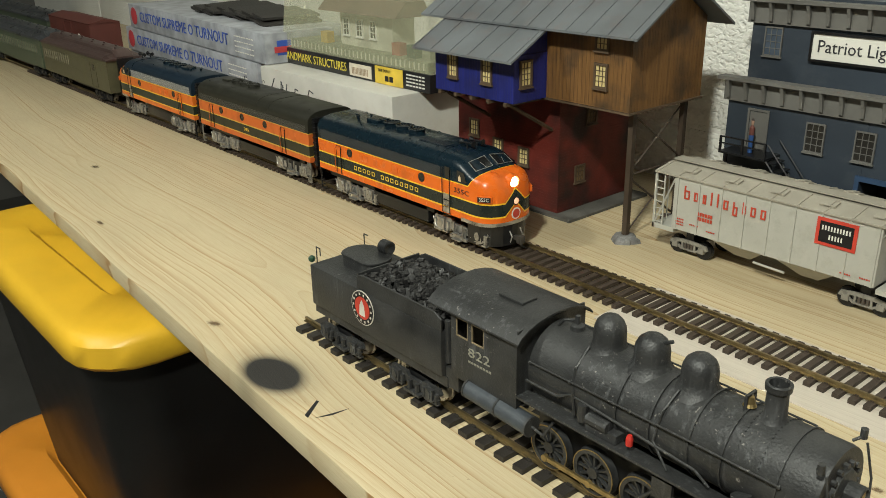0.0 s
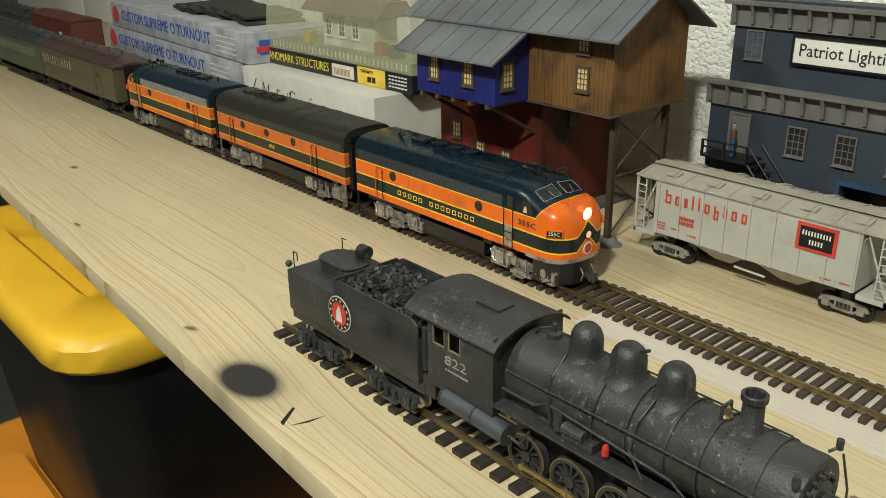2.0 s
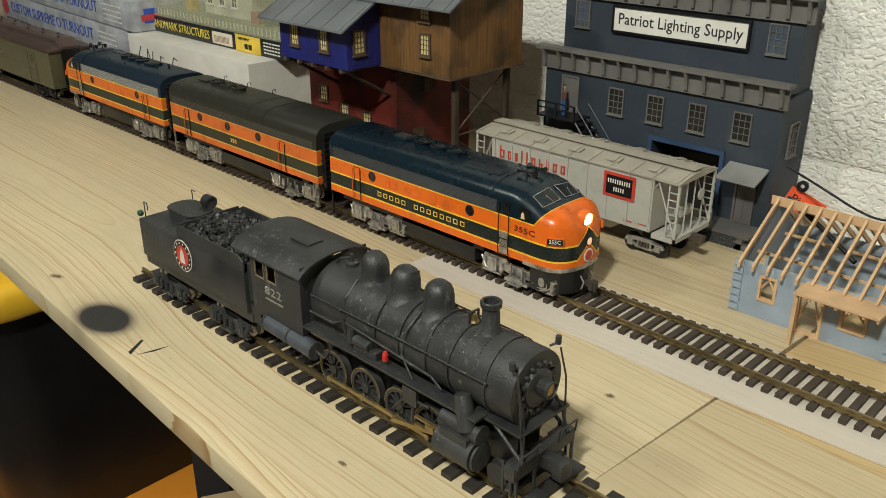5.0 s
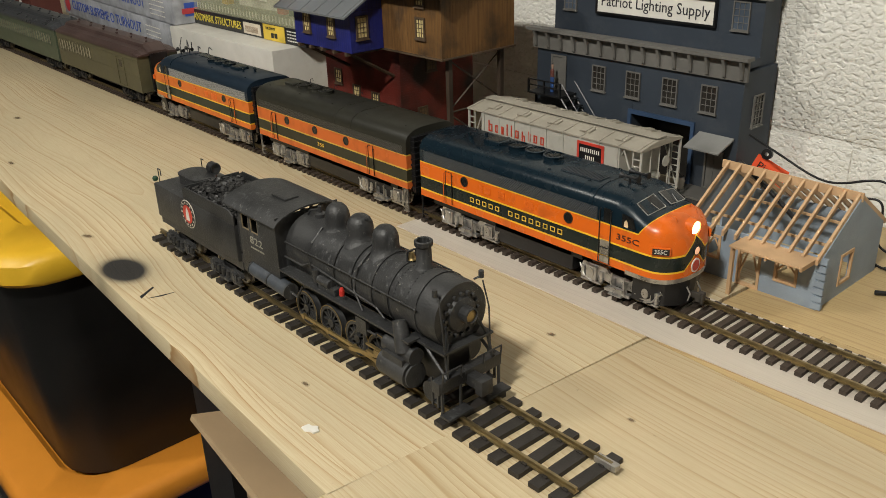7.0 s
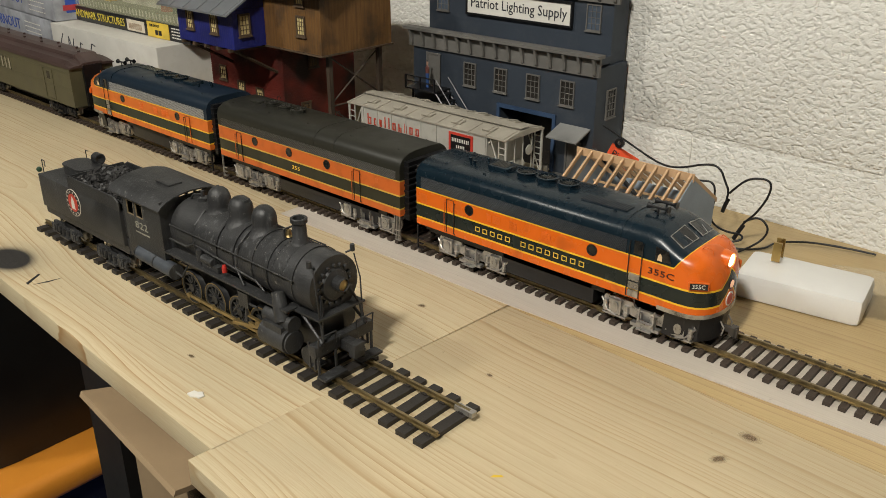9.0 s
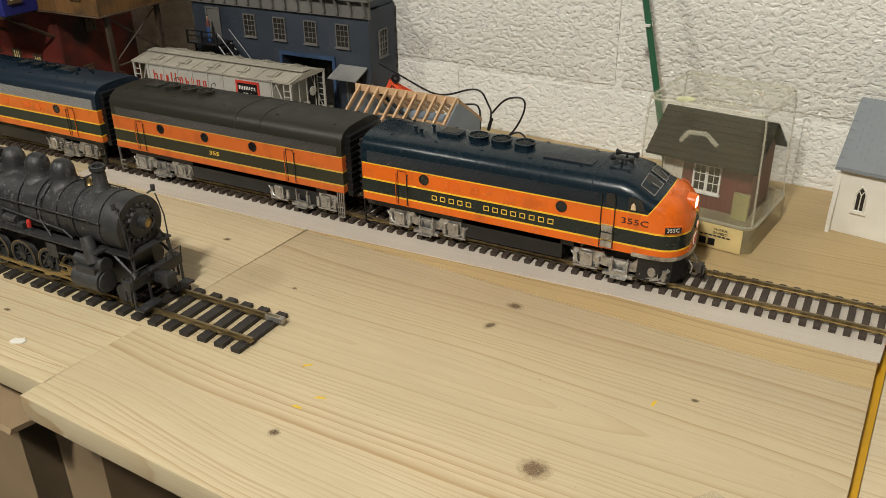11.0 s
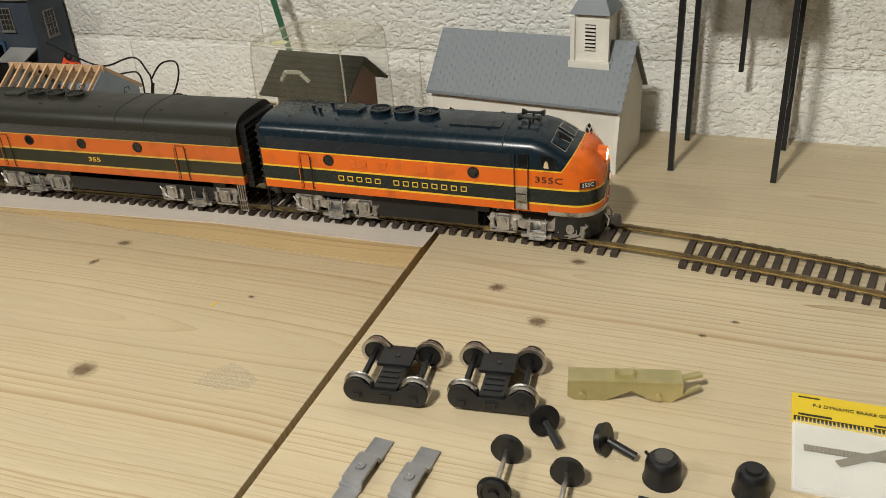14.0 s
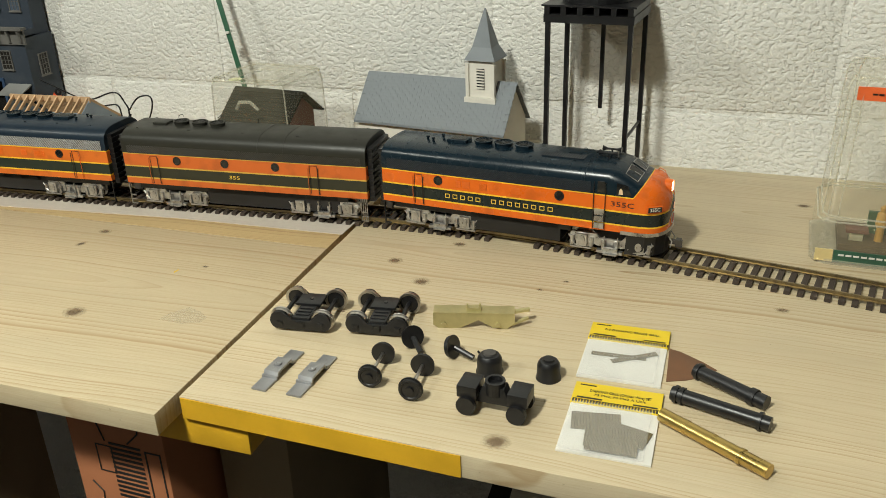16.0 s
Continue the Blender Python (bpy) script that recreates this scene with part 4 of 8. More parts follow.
# ---- steam engine ----
def steam():
    yc = -0.2175
    t = thing("steam_locomotive", "weathered black steam locomotive model with brass rods", "model locomotive", pose(-0.0215, yc, 0))
    red = paint("red_tag", (0.55, 0.03, 0.02), 0.5)
    brass = paint("dull_brass", (0.34, 0.25, 0.11), 0.42, metal=0.85, vary=0.3, dirt=(0.04, 0.035, 0.03), dirt_amount=0.8)
    zc, r = 0.0695, 0.0228
    Shape().lathe([(0, -0.672), (r * 1.06, -0.672), (r * 1.06, -0.632), (r, -0.610), (r, -0.5665), (r * 1.01, -0.5660), (r * 1.01, -0.5045), (r * 0.985, -0.5015), (0, -0.5015)], (0, 0, zc), "x", 40).ob("boiler", SOOT, t, smooth=True)
    Shape().box(-0.675, -0.018, 0.042, -0.625, 0.018, 0.070).ob("firebox", SOOT, t, bevel=0.002)
    for x in (-0.655, -0.632, -0.610, -0.589, -0.566, -0.548, -0.520):
        Shape().lathe([(r * 1.02, -0.0006), (r * 1.05, -0.0006), (r * 1.05, 0.0006), (r * 1.02, 0.0006)], (x, 0, zc), "x", 36).ob("boiler_band", SOOT, t)
    for x, rr, hh in ((-0.634, 0.0092, 0.0205), (-0.606, 0.0096, 0.0195), (-0.577, 0.0094, 0.0195)):
        Shape().lathe([(rr * 1.5, -0.003), (rr * 1.25, 0.0), (rr * 1.03, 0.003), (rr, 0.006), (rr, hh * 0.50), (rr * 0.95, hh * 0.66), (rr * 0.80, hh * 0.82), (rr * 0.52, hh * 0.94), (rr * 0.2, hh * 0.99), (0, hh)], (x, 0, zc + r - 0.0015), n=26).ob("dome", SOOT, t, smooth=True)
    Shape().tube([(-0.6, 0.0, 0.107), (-0.594, 0.0, 0.110)], 0.001).ob("whistle", SOOT, t)
    Shape().lathe([(0.0100, -0.002), (0.0070, 0.0010), (0.0055, 0.004), (0.0050, 0.0170), (0.0062, 0.0178), (0.0063, 0.0208), (0.0056, 0.0214), (0.0046, 0.0210), (0.0042, 0.006), (0, 0.006)], (-0.536, 0, zc + r - 0.002), n=26).ob("smokestack", SOOT, t, smooth=True)
    Shape().tube([(-0.549, -0.004, 0.092), (-0.549, -0.004, 0.100), (-0.549, 0.004, 0.100), (-0.549, 0.004, 0.092)], 0.0008).ob("bell_frame", SOOT, t)
    Shape().lathe([(0.0035, 0), (0.0026, 0.0015), (0.0018, 0.005), (0, 0.006)], (-0.549, 0, 0.0935), n=12).ob("bell", brass, t, "small brass bell")
    # smokebox front
    Shape().lathe([(0, 0), (0.0125, 0), (0.0115, 0.002), (0.006, 0.0035), (0, 0.004)], (-0.5013, 0, zc + 0.001), "x", 24).ob("smokebox_door", SOOT, t, smooth=True)
    for k in range(16):
        a = 2 * math.pi * k / 16
        y, z = 0.0145 * math.cos(a), zc + 0.001 + 0.0145 * math.sin(a)
        Shape().cyl((-0.5015, y, z), (-0.4992, y, z), 0.0014, n=6).ob("door_clamp", SOOT, t)
    Shape().lathe([(0, 0), (0.0055, 0), (0.0055, 0.007), (0.0046, 0.0075), (0.0044, 0.006), (0, 0.006)], (-0.498, 0.0, zc + 0.003), "x", 16).ob("headlight", SOOT, t)
    Shape().lathe([(0, 0), (0.0042, 0), (0.002, 0.0006), (0, 0.0007)], (-0.4918, 0.0, zc + 0.003), "x", 16).ob("headlight_lens", brass, t)
    for y in (-0.020, 0.020):
        Shape().cyl((-0.503, y, 0.089), (-0.503, y, 0.094), 0.0018, n=8).tube([(-0.503, y, 0.09), (-0.506, y * 0.8, 0.088)], 0.0008).ob("marker_lamp", SOOT, t)
    # cab
    s = Shape()
    for sgn in (-1, 1):
        y = 0.0295 * sgn
        a, b = min(y, y - sgn * 0.001), max(y, y - sgn * 0.001)
        s.box(-0.733, a, 0.043, -0.676, b, 0.0725).box(-0.733, a, 0.0855, -0.676, b, 0.0905)
        s.box(-0.733, a, 0.0725, -0.7285, b, 0.0855).box(-0.7175, a, 0.0725, -0.7145, b, 0.0855).box(-0.7035, a, 0.0725, -0.676, b, 0.0855)
    s.box(-0.677, -0.0285, 0.045, -0.676, 0.0285, 0.0945)
    s.ob("cab", SOOT, t)
    top = [(0.033 * math.sin(a), 0.0885 + 0.0105 * (math.cos(a * 1.15))) for a in [-1.35 + 0.27 * k for k in range(11)]]
    Shape().prism(top + [(p, q - 0.0012) for p, q in top[::-1]], -0.752, -0.6725).ob("cab_roof", SOOT, t, smooth=True)
    Shape().box(-0.712, -0.009, 0.0985, -0.692, 0.004, 0.1003).ob("roof_hatch", SOOT, t, bevel=0.0005)
    Shape().box(-0.725, 0.0, 0.050, -0.700, 0.012, 0.078).ob("backhead", paint("backhead_brown", (0.10, 0.07, 0.05), 0.6), t)
    letters("cab_number", "822", 0.0062, paint("faded_lettering", (0.27, 0.26, 0.21), 0.6), t, side(-0.7075, -0.0297, 0.0655), width=0.019)
    bars("cab_small_writing", 8, -0.717, -0.0296, 0.0585, 0.0026, 0.0019, 0.0013, paint("faded_lettering", (0.42, 0.40, 0.34), 0.6), t)
    wood_trim = paint("cab_frame_tan", (0.22, 0.17, 0.10), 0.5)
    for sgn in (-1, 1):
        for x in (-0.7285, -0.7145):
            Shape().border(x, 0.0725, x + 0.011, 0.0855, 0.0289 * sgn - 0.0004, 0.0289 * sgn + 0.0004, 0.0008).ob("window_frame", wood_trim, t)
    # running gear
    for sgn in (-1, 1):
        y = 0.0295 * sgn
        Shape().box(-0.676, min(y, y - sgn * 0.010), 0.0515, -0.520, max(y, y - sgn * 0.010), 0.0530).ob("running_board", SOOT, t)
        tank = Shape().cyl((-0.718, 0.0285 * sgn, 0.0395), (-0.664, 0.0285 * sgn, 0.0375), 0.0062, n=18).ob("air_tank", TANK, t, "blue-grey weathered air tank", smooth=True)
        for x in (-0.7175, -0.690, -0.6645):
            Shape().cyl((x - 0.0007, 0.0285 * sgn, 0.0395 - (x + 0.718) * 0.037), (x + 0.0007, 0.0285 * sgn, 0.0395 - (x + 0.718) * 0.037), 0.0066, n=18).ob("tank_band", SOOT, tank)
        Shape().tube([(-0.664, 0.0285 * sgn, 0.0375), (-0.655, 0.0285 * sgn, 0.036), (-0.650, 0.026 * sgn, 0.046)], 0.0009).ob("air_pipe", SOOT, t)
        Shape().box(-0.742, 0.0235 * sgn - 0.003, 0.030, -0.730, 0.0235 * sgn + 0.003, 0.044).ob("cab_step", SOOT, t)
        pts = [(-0.670, 0.0245 * sgn, 0.076), (-0.640, 0.0250 * sgn, 0.0765), (-0.600, 0.0245 * sgn, 0.0765), (-0.560, 0.0245 * sgn, 0.0765), (-0.518, 0.0245 * sgn, 0.076)]
        s = Shape().tube(pts, 0.0006)
        for p in pts:
            s.ball(p, 0.0012, n=6)
        s.ob("handrail", SOOT, t)
        Shape().tube([(-0.672, 0.0255 * sgn, 0.064), (-0.648, 0.0255 * sgn, 0.064), (-0.640, 0.0240 * sgn, 0.068), (-0.560, 0.0242 * sgn, 0.062), (-0.552, 0.0235 * sgn, 0.056)], 0.0008).ob("boiler_pipe", SOOT, t)
        Shape().tube([(-0.640, 0.0100 * sgn, 0.0925), (-0.640, 0.0205 * sgn, 0.083), (-0.638, 0.0245 * sgn, 0.070), (-0.637, 0.0235 * sgn, 0.056)], 0.0009).ob("boiler_pipe", SOOT, t)
        Shape().tube([(-0.581, 0.0110 * sgn, 0.092), (-0.583, 0.0205 * sgn, 0.083), (-0.585, 0.0240 * sgn, 0.066), (-0.575, 0.0250 * sgn, 0.054)], 0.0007).ob("sand_pipe", SOOT, t)
        Shape().box(-0.627, 0.0225 * sgn - 0.004, 0.0535, -0.606, 0.0225 * sgn + 0.004, 0.0585).cyl((-0.626, 0.025 * sgn, 0.0605), (-0.612, 0.025 * sgn, 0.0605), 0.0035, n=10).cyl((-0.630, 0.025 * sgn, 0.057), (-0.630, 0.025 * sgn, 0.067), 0.003, n=10).ob("air_pump", SOOT, t)
        Shape().cyl((-0.535, 0.024 * sgn, 0.062), (-0.528, 0.0265 * sgn, 0.042), 0.0050, 0.0062, n=14).ob("steam_pipe", SOOT, t, smooth=True)
        Shape().cyl((-0.549, 0.0255 * sgn, 0.0270), (-0.521, 0.0255 * sgn, 0.0270), 0.0098, n=22).cyl((-0.520, 0.0255 * sgn, 0.0270), (-0.5185, 0.0255 * sgn, 0.0270), 0.0085, n=22).ob("cylinder", SOOT, t, smooth=True)
        Shape().cyl((-0.549, 0.0240 * sgn, 0.0405), (-0.519, 0.0240 * sgn, 0.0405), 0.0062, n=18).ob("valve_chest", SOOT, t, smooth=True)
        Shape().box(-0.545, 0.0285 * sgn - 0.004, 0.028, -0.524, 0.0285 * sgn + 0.004, 0.039).ob("cylinder_saddle", SOOT, t)
        for x in (-0.6585, -0.6255, -0.5925, -0.5650):
            wr = 0.0142
            Shape().lathe([(wr * 0.80, -0.0016), (wr * 1.05, -0.0016), (wr, 0.0), (wr, 0.0030), (wr * 0.80, 0.0030)], (0, 0, 0), "y", 30).ob("driving_wheel", SOOT, t, at=pose(x, 0.0165 * sgn, RAIL + wr, 0, 0, 0 if sgn > 0 else 180), smooth=True)
            s = Shape().cyl((0, 0, -0.0012), (0, 0, 0.0034), 0.0036, n=12)
            for k in range(12):
                a = math.pi * 2 * k / 12
                s.box(0.002, -0.0006, 0.0, wr * 0.84, 0.0006, 0.0018, Matrix.Rotation(a, 4, "Z"))
            s.ob("wheel_spokes", SOOT, t, at=pose(x, 0.0165 * sgn, RAIL + wr, 90 if sgn < 0 else -90, 0, 0))
            Shape().lathe([(wr * 0.96, 0), (wr * 1.005, 0), (wr * 1.005, 0.0004), (wr * 0.96, 0.0004)], (0, 0, 0), "y", 30).ob("wheel_tyre", brass, t, at=pose(x, (0.0165 + 0.0031) * sgn, RAIL + wr))
        yr = 0.0225 * sgn
        Shape().box(-0.6600, yr - 0.0008, 0.0150, -0.5630, yr + 0.0008, 0.0178).ob("side_rod", brass, t, "dull brass coupling rod")
        for x in (-0.6585, -0.6255, -0.5925, -0.5650):
            Shape().cyl((x, yr - 0.0012, 0.0164), (x, yr + 0.0014, 0.0164), 0.0022, n=10).ob("rod_pin", brass, t)
        yr = 0.0255 * sgn
        Shape().prism([(-0.594, 0.0148), (-0.5935, 0.0182), (-0.548, 0.0272), (-0.548, 0.0252)], yr - 0.0007, yr + 0.0007, "y").ob("main_rod", brass, t)
        Shape().box(-0.572, yr - 0.0012, 0.0235, -0.549, yr + 0.0012, 0.0247).box(-0.572, yr - 0.0012, 0.0290, -0.549, yr + 0.0012, 0.0302).box(-0.562, yr - 0.002, 0.0245, -0.555, yr + 0.002, 0.0292).ob("crosshead", brass, t)
        Shape().tube([(-0.592, yr, 0.026), (-0.580, yr, 0.040), (-0.560, yr, 0.0405)], 0.0009).tube([(-0.575, yr, 0.024), (-0.573, yr, 0.046)], 0.0012).box(-0.582, yr - 0.0012, 0.036, -0.570, yr + 0.0012, 0.048).ob("valve_gear", SOOT, t)
        # pilot truck and front steps
        Shape().lathe([(0, -0.0016), (0.0083, -0.0016), (0.0075, 0), (0.0075, 0.003), (0.002, 0.003), (0, 0.003)], (0, 0, 0), "y", 20).ob("pilot_wheel", SOOT, t, at=pose(-0.512, 0.0165 * sgn, RAIL + 0.0075, 0, 0, 0 if sgn > 0 else 180))
        s = Shape().tube([(-0.516, 0.020 * sgn, 0.051), (-0.492, 0.021 * sgn, 0.0335)], 0.0012)
        for k in range(3):
            s.box(-0.503, 0.020 * sgn - 0.005, 0.014 + k * 0.008, -0.496, 0.020 * sgn + 0.005, 0.0152 + k * 0.008)
        s.box(-0.503, 0.0255 * sgn - 0.0006, 0.013, -0.5015, 0.0255 * sgn + 0.0006, 0.034).box(-0.4975, 0.0255 * sgn - 0.0006, 0.013, -0.496, 0.0255 * sgn + 0.0006, 0.034)
        s.ob("front_step", SOOT, t)
        Shape().tube([(-0.5005, 0.019 * sgn, 0.088), (-0.4965, 0.0205 * sgn, 0.07), (-0.4945, 0.0195 * sgn, 0.036)], 0.0006).ob("front_handrail", SOOT, t)
    Shape().box(-0.530, -0.022, 0.0505, -0.494, 0.022, 0.0520).ob("front_deck", SOOT, t)
    Shape().box(-0.500, -0.028, 0.0245, -0.4925, 0.028, 0.0335).ob("pilot_beam", SOOT, t, bevel=0.0008)
    for sgn in (-1, 1):
        s = Shape().box(-0.4925, sgn * 0.0175 - 0.0105, 0.0088, -0.4835, sgn * 0.0175 + 0.0105, 0.0105)
        for dy in (-0.008, 0.008):
            s.box(-0.4935, sgn * 0.0175 + dy - 0.0008, 0.0088, -0.4920, sgn * 0.0175 + dy + 0.0008, 0.0250)
        s.ob("footboard", SOOT, t)
        Shape().tube([(-0.4915, sgn * 0.026, 0.033), (-0.4905, sgn * 0.026, 0.041), (-0.4905, sgn * 0.010, 0.041), (-0.4915, sgn * 0.010, 0.033)], 0.0006).ob("uncoupling_lever", SOOT, t)
        Shape().tube([(-0.5015, sgn * 0.012, 0.066), (-0.4955, sgn * 0.018, 0.050), (-0.4935, sgn * 0.020, 0.034)], 0.0011).ob("smokebox_brace", SOOT, t)
    Shape().box(-0.495, -0.004, 0.0225, -0.482, 0.004, 0.0305).box(-0.484, -0.005, 0.020, -0.4775, 0.005, 0.031).ob("coupler", SOOT, t, bevel=0.0006)
    Shape().tube([(-0.493, 0.012, 0.024), (-0.487, 0.013, 0.018), (-0.484, 0.009, 0.013)], 0.0011).ob("air_hose", SOOT, t)
    Shape().box(-0.675, -0.010, 0.017, -0.505, 0.010, 0.045).ob("engine_frame", BLACK, t)
    Shape().lathe([(0.0020, 0), (0.0020, 0.004), (0.0012, 0.006), (0, 0.006)], (-0.598, -0.0255, 0.0575), n=10).ob("red_tag", red, t, "small red part on the boiler side")
    Shape().lathe([(0.0042, 0), (0.0042, 0.003), (0.002, 0.004), (0, 0.004)], (-0.657, 0.0, zc + r + 0.0008), n=14).cyl((-0.657, 0, 0.094), (-0.657, 0, 0.102), 0.0015, n=8).tube([(-0.668, -0.004, 0.0935), (-0.664, -0.004, 0.098), (-0.658, 0.002, 0.0985)], 0.0009).ob("safety_valve", SOOT, t)
    Shape().tube([(-0.668, 0.0075, 0.0935), (-0.62, 0.0085, 0.0925), (-0.57, 0.0095, 0.0922), (-0.52, 0.010, 0.0915)], 0.0006).ob("bell_cord", SOOT, t)
    # rivets
    s = Shape()
    for x in (-0.530, -0.5425):
        for k in range(26):
            a = math.pi * (0.05 + 0.9 * k / 25)
            s.box(-0.0004, -0.0004, 0, 0.0004, 0.0004, 0.0005, Matrix.Translation((x, r * 1.01 * math.cos(a), zc + r * 1.01 * math.sin(a))) @ Matrix.Rotation(a - math.pi / 2, 4, "X"))
    s.ob("rivets", SOOT, t)
    return t


def tender():
    t = thing("tender", "black tender with a load of coal behind the steam engine", "model tender", pose(-0.0235, -0.2175, 0))
    Shape().box(-0.893, -0.0295, 0.0365, -0.741, 0.0295, 0.0690).ob("tank", SOOT, t, bevel=0.0012)
    s = Shape()
    out = [(-0.832, 0.0690), (-0.741, 0.0690), (-0.741, 0.0770), (-0.748, 0.0805), (-0.826, 0.0805), (-0.832, 0.0775)]
    for sgn in (-1, 1):
        s.prism(out, 0.0285 * sgn - 0.0006, 0.0285 * sgn + 0.0006, "y")
    s.box(-0.833, -0.0279, 0.069, -0.8318, 0.0279, 0.0800)
    s.ob("coal_bunker", SOOT, t)
    for sgn in (-1, 1):
        Shape().tube([(-0.832, 0.0287 * sgn, 0.0775), (-0.826, 0.0287 * sgn, 0.0806), (-0.748, 0.0287 * sgn, 0.0806), (-0.741, 0.0287 * sgn, 0.077)], 0.0008).ob("bunker_rim", SOOT, t)
    coal = paint("coal", (0.022, 0.021, 0.021), 0.45, vary=0.5, scale=300, grain=0.5)
    rng = random.Random(11)
    s = Shape()
    for k in range(620):
        x, y = rng.uniform(-0.829, -0.744), rng.uniform(-0.0265, 0.0265)
        h = 0.0735 + 0.0075 * (1 - (y / 0.03) ** 2) * (1 - abs((x + 0.79) / 0.06) ** 2 * 0.6)
        q = rng.uniform(0.0012, 0.0026)
        m = Matrix.Translation((x, y, h + rng.uniform(-0.001, 0.001))) @ Euler((rng.uniform(0, 3), rng.uniform(0, 3), rng.uniform(0, 3))).to_matrix().to_4x4()
        s.box(-q, -q * rng.uniform(0.5, 1), -q * 0.6, q, q * rng.uniform(0.5, 1), q * 0.6, m)
    s.box(-0.829, -0.027, 0.0690, -0.744, 0.027, 0.0745)
    tagged(s.ob("coal_load", coal, t, "heap of fine black coal"), kind="stuff")
    oval = [(-0.860 + 0.011 * (1 if math.cos(a) > 0 else -1) + 0.0095 * math.cos(a), 0.0125 * math.sin(a)) for a in [math.pi * (k + 0.5) / 10 for k in range(20)]]
    Shape().prism(oval, 0.0690, 0.0772, "z").ob("water_hatch", SOOT, t, smooth=True)
    Shape().prism([(-0.860 + (p + 0.860) * 1.05, q * 1.06) for p, q in oval], 0.0773, 0.0786, "z").ob("hatch_lid", SOOT, t, bevel=0.0004)
    Shape().lathe([(0, 0), (0.0055, 0), (0.0055, 0.008), (0.0045, 0.0085), (0, 0.007)], (-0.858, 0.014, 0.0820), "x", 16).cyl((-0.854, 0.014, 0.072), (-0.854, 0.014, 0.078), 0.002, n=8).ob("back_light", SOOT, t, smooth=True)
    s = Shape().tube([(-0.891, -0.024, 0.069), (-0.891, -0.024, 0.082), (-0.886, -0.024, 0.082), (-0.886, -0.024, 0.076)], 0.0005).tube([(-0.891, 0.02, 0.069), (-0.891, 0.02, 0.081), (-0.886, 0.02, 0.081)], 0.0005)
    s.ob("grab_iron", SOOT, t)
    Shape().ball((-0.8945, -0.0265, 0.072), 0.0028, n=10).ob("marker_lamp", paint("marker_green", (0.02, 0.06, 0.03), 0.3), t)
    disc = [(0.0, 0), (0.0132, 0), (0.0132, -0.0004), (0, -0.0004)]
    c = (-0.8255, -0.0296, 0.0562)
    Shape().lathe(disc, c, "y", 28).ob("emblem", paint("emblem_white", (0.6, 0.57, 0.5), 0.6), t, "round white and red emblem")
    Shape().lathe([(0, 0), (0.0124, 0), (0.0124, -0.0002), (0, -0.0002)], (c[0], c[1] - 0.0004, c[2]), "y", 28).ob("emblem_ring", BLACK, t)
    Shape().lathe([(0, 0), (0.0086, 0), (0.0086, -0.0002), (0, -0.0002)], (c[0], c[1] - 0.0006, c[2]), "y", 28).ob("emblem_centre", paint("emblem_red", (0.55, 0.05, 0.03), 0.4), t)
    Shape().prism([(-0.0034, -0.006), (0.0034, -0.006), (0.0026, 0.002), (0.0, 0.0064), (-0.0026, 0.002)], -0.0008, -0.0010, "y").ob("emblem_figure", paint("emblem_white", (0.6, 0.57, 0.5), 0.6), t, at=Matrix.Translation(c))
    s = Shape()
    for k in range(14):
        a = 2 * math.pi * k / 14
        s.box(-0.0008, -0.0008, -0.0007, 0.0008, -0.0004, 0.0007, Matrix.Translation((c[0] + 0.0105 * math.cos(a), c[1], c[2] + 0.0105 * math.sin(a))) @ Matrix.Rotation(-a, 4, "Y"))
    s.ob("emblem_bars", paint("emblem_white", (0.6, 0.57, 0.5), 0.6), t)
    Shape().box(-0.893, -0.027, 0.0290, -0.738, 0.027, 0.0365).ob("tender_frame", SOOT, t)
    for y in (-0.024, 0.024):
        Shape().cyl((-0.740, y, 0.046), (-0.740, y, 0.076), 0.0022, n=8).ob("handrail", SOOT, t)
    for x in (-0.863, -0.775):
        truck_dark(t, x)
    Shape().box(-0.905, -0.003, 0.019, -0.892, 0.003, 0.026).ob("coupler", SOOT, t)
    return t


def truck_dark(parent, x):
    """Short tender truck: the diesel truck drawn together to a shorter wheelbase, without steps."""
    before = set(parent.children)
    truck(parent, x, [], SOOT, 0.95)
    for c in set(parent.children) - before:
        kind = c.name.split(".")[0]
        if kind == "step":
            bpy.data.objects.remove(c)
        elif kind == "wheelset":
            c.matrix_basis.translation.x = x + (c.matrix_basis.translation.x - x) * 0.66
        else:
            c.matrix_basis = c.matrix_basis @ Matrix.Diagonal((0.66, 1, 1, 1))


LEAD, LEAD_W = cab_unit("lead_locomotive", "glossy orange and dark blue streamlined diesel model, headlight lit", LIV_A, ROOF_A, SCREEN_A, "355C", True, 1)
BOOST, BOOST_W = booster()
TAIL, TAIL_W = cab_unit("trailing_locomotive", "orange and dark blue streamlined diesel model with silver grilles", LIV_C, ROOF_A, SCREEN_C, "355A", False, 0)
MAROON = paint("coach_roof_brown", (0.072, 0.045, 0.040), 0.38, vary=0.3)
BLACKROOF = paint("coach_roof_black", (0.045, 0.048, 0.052), 0.3, vary=0.3)
COMBINE, COMBINE_W = coach("combine_coach", "olive green baggage coach model with a brown roof", 0.346, ("coach_olive", (0.088, 0.080, 0.043)), MAROON, [-0.160 + 0.0125 * k for k in range(12)], [0.105])
COACH, COACH_W = coach("passenger_coach", "green passenger coach model with a dark roof", 0.42, ("coach_green", (0.066, 0.086, 0.054)), BLACKROOF, [-0.185 + 0.0135 * k for k in range(28)], [])
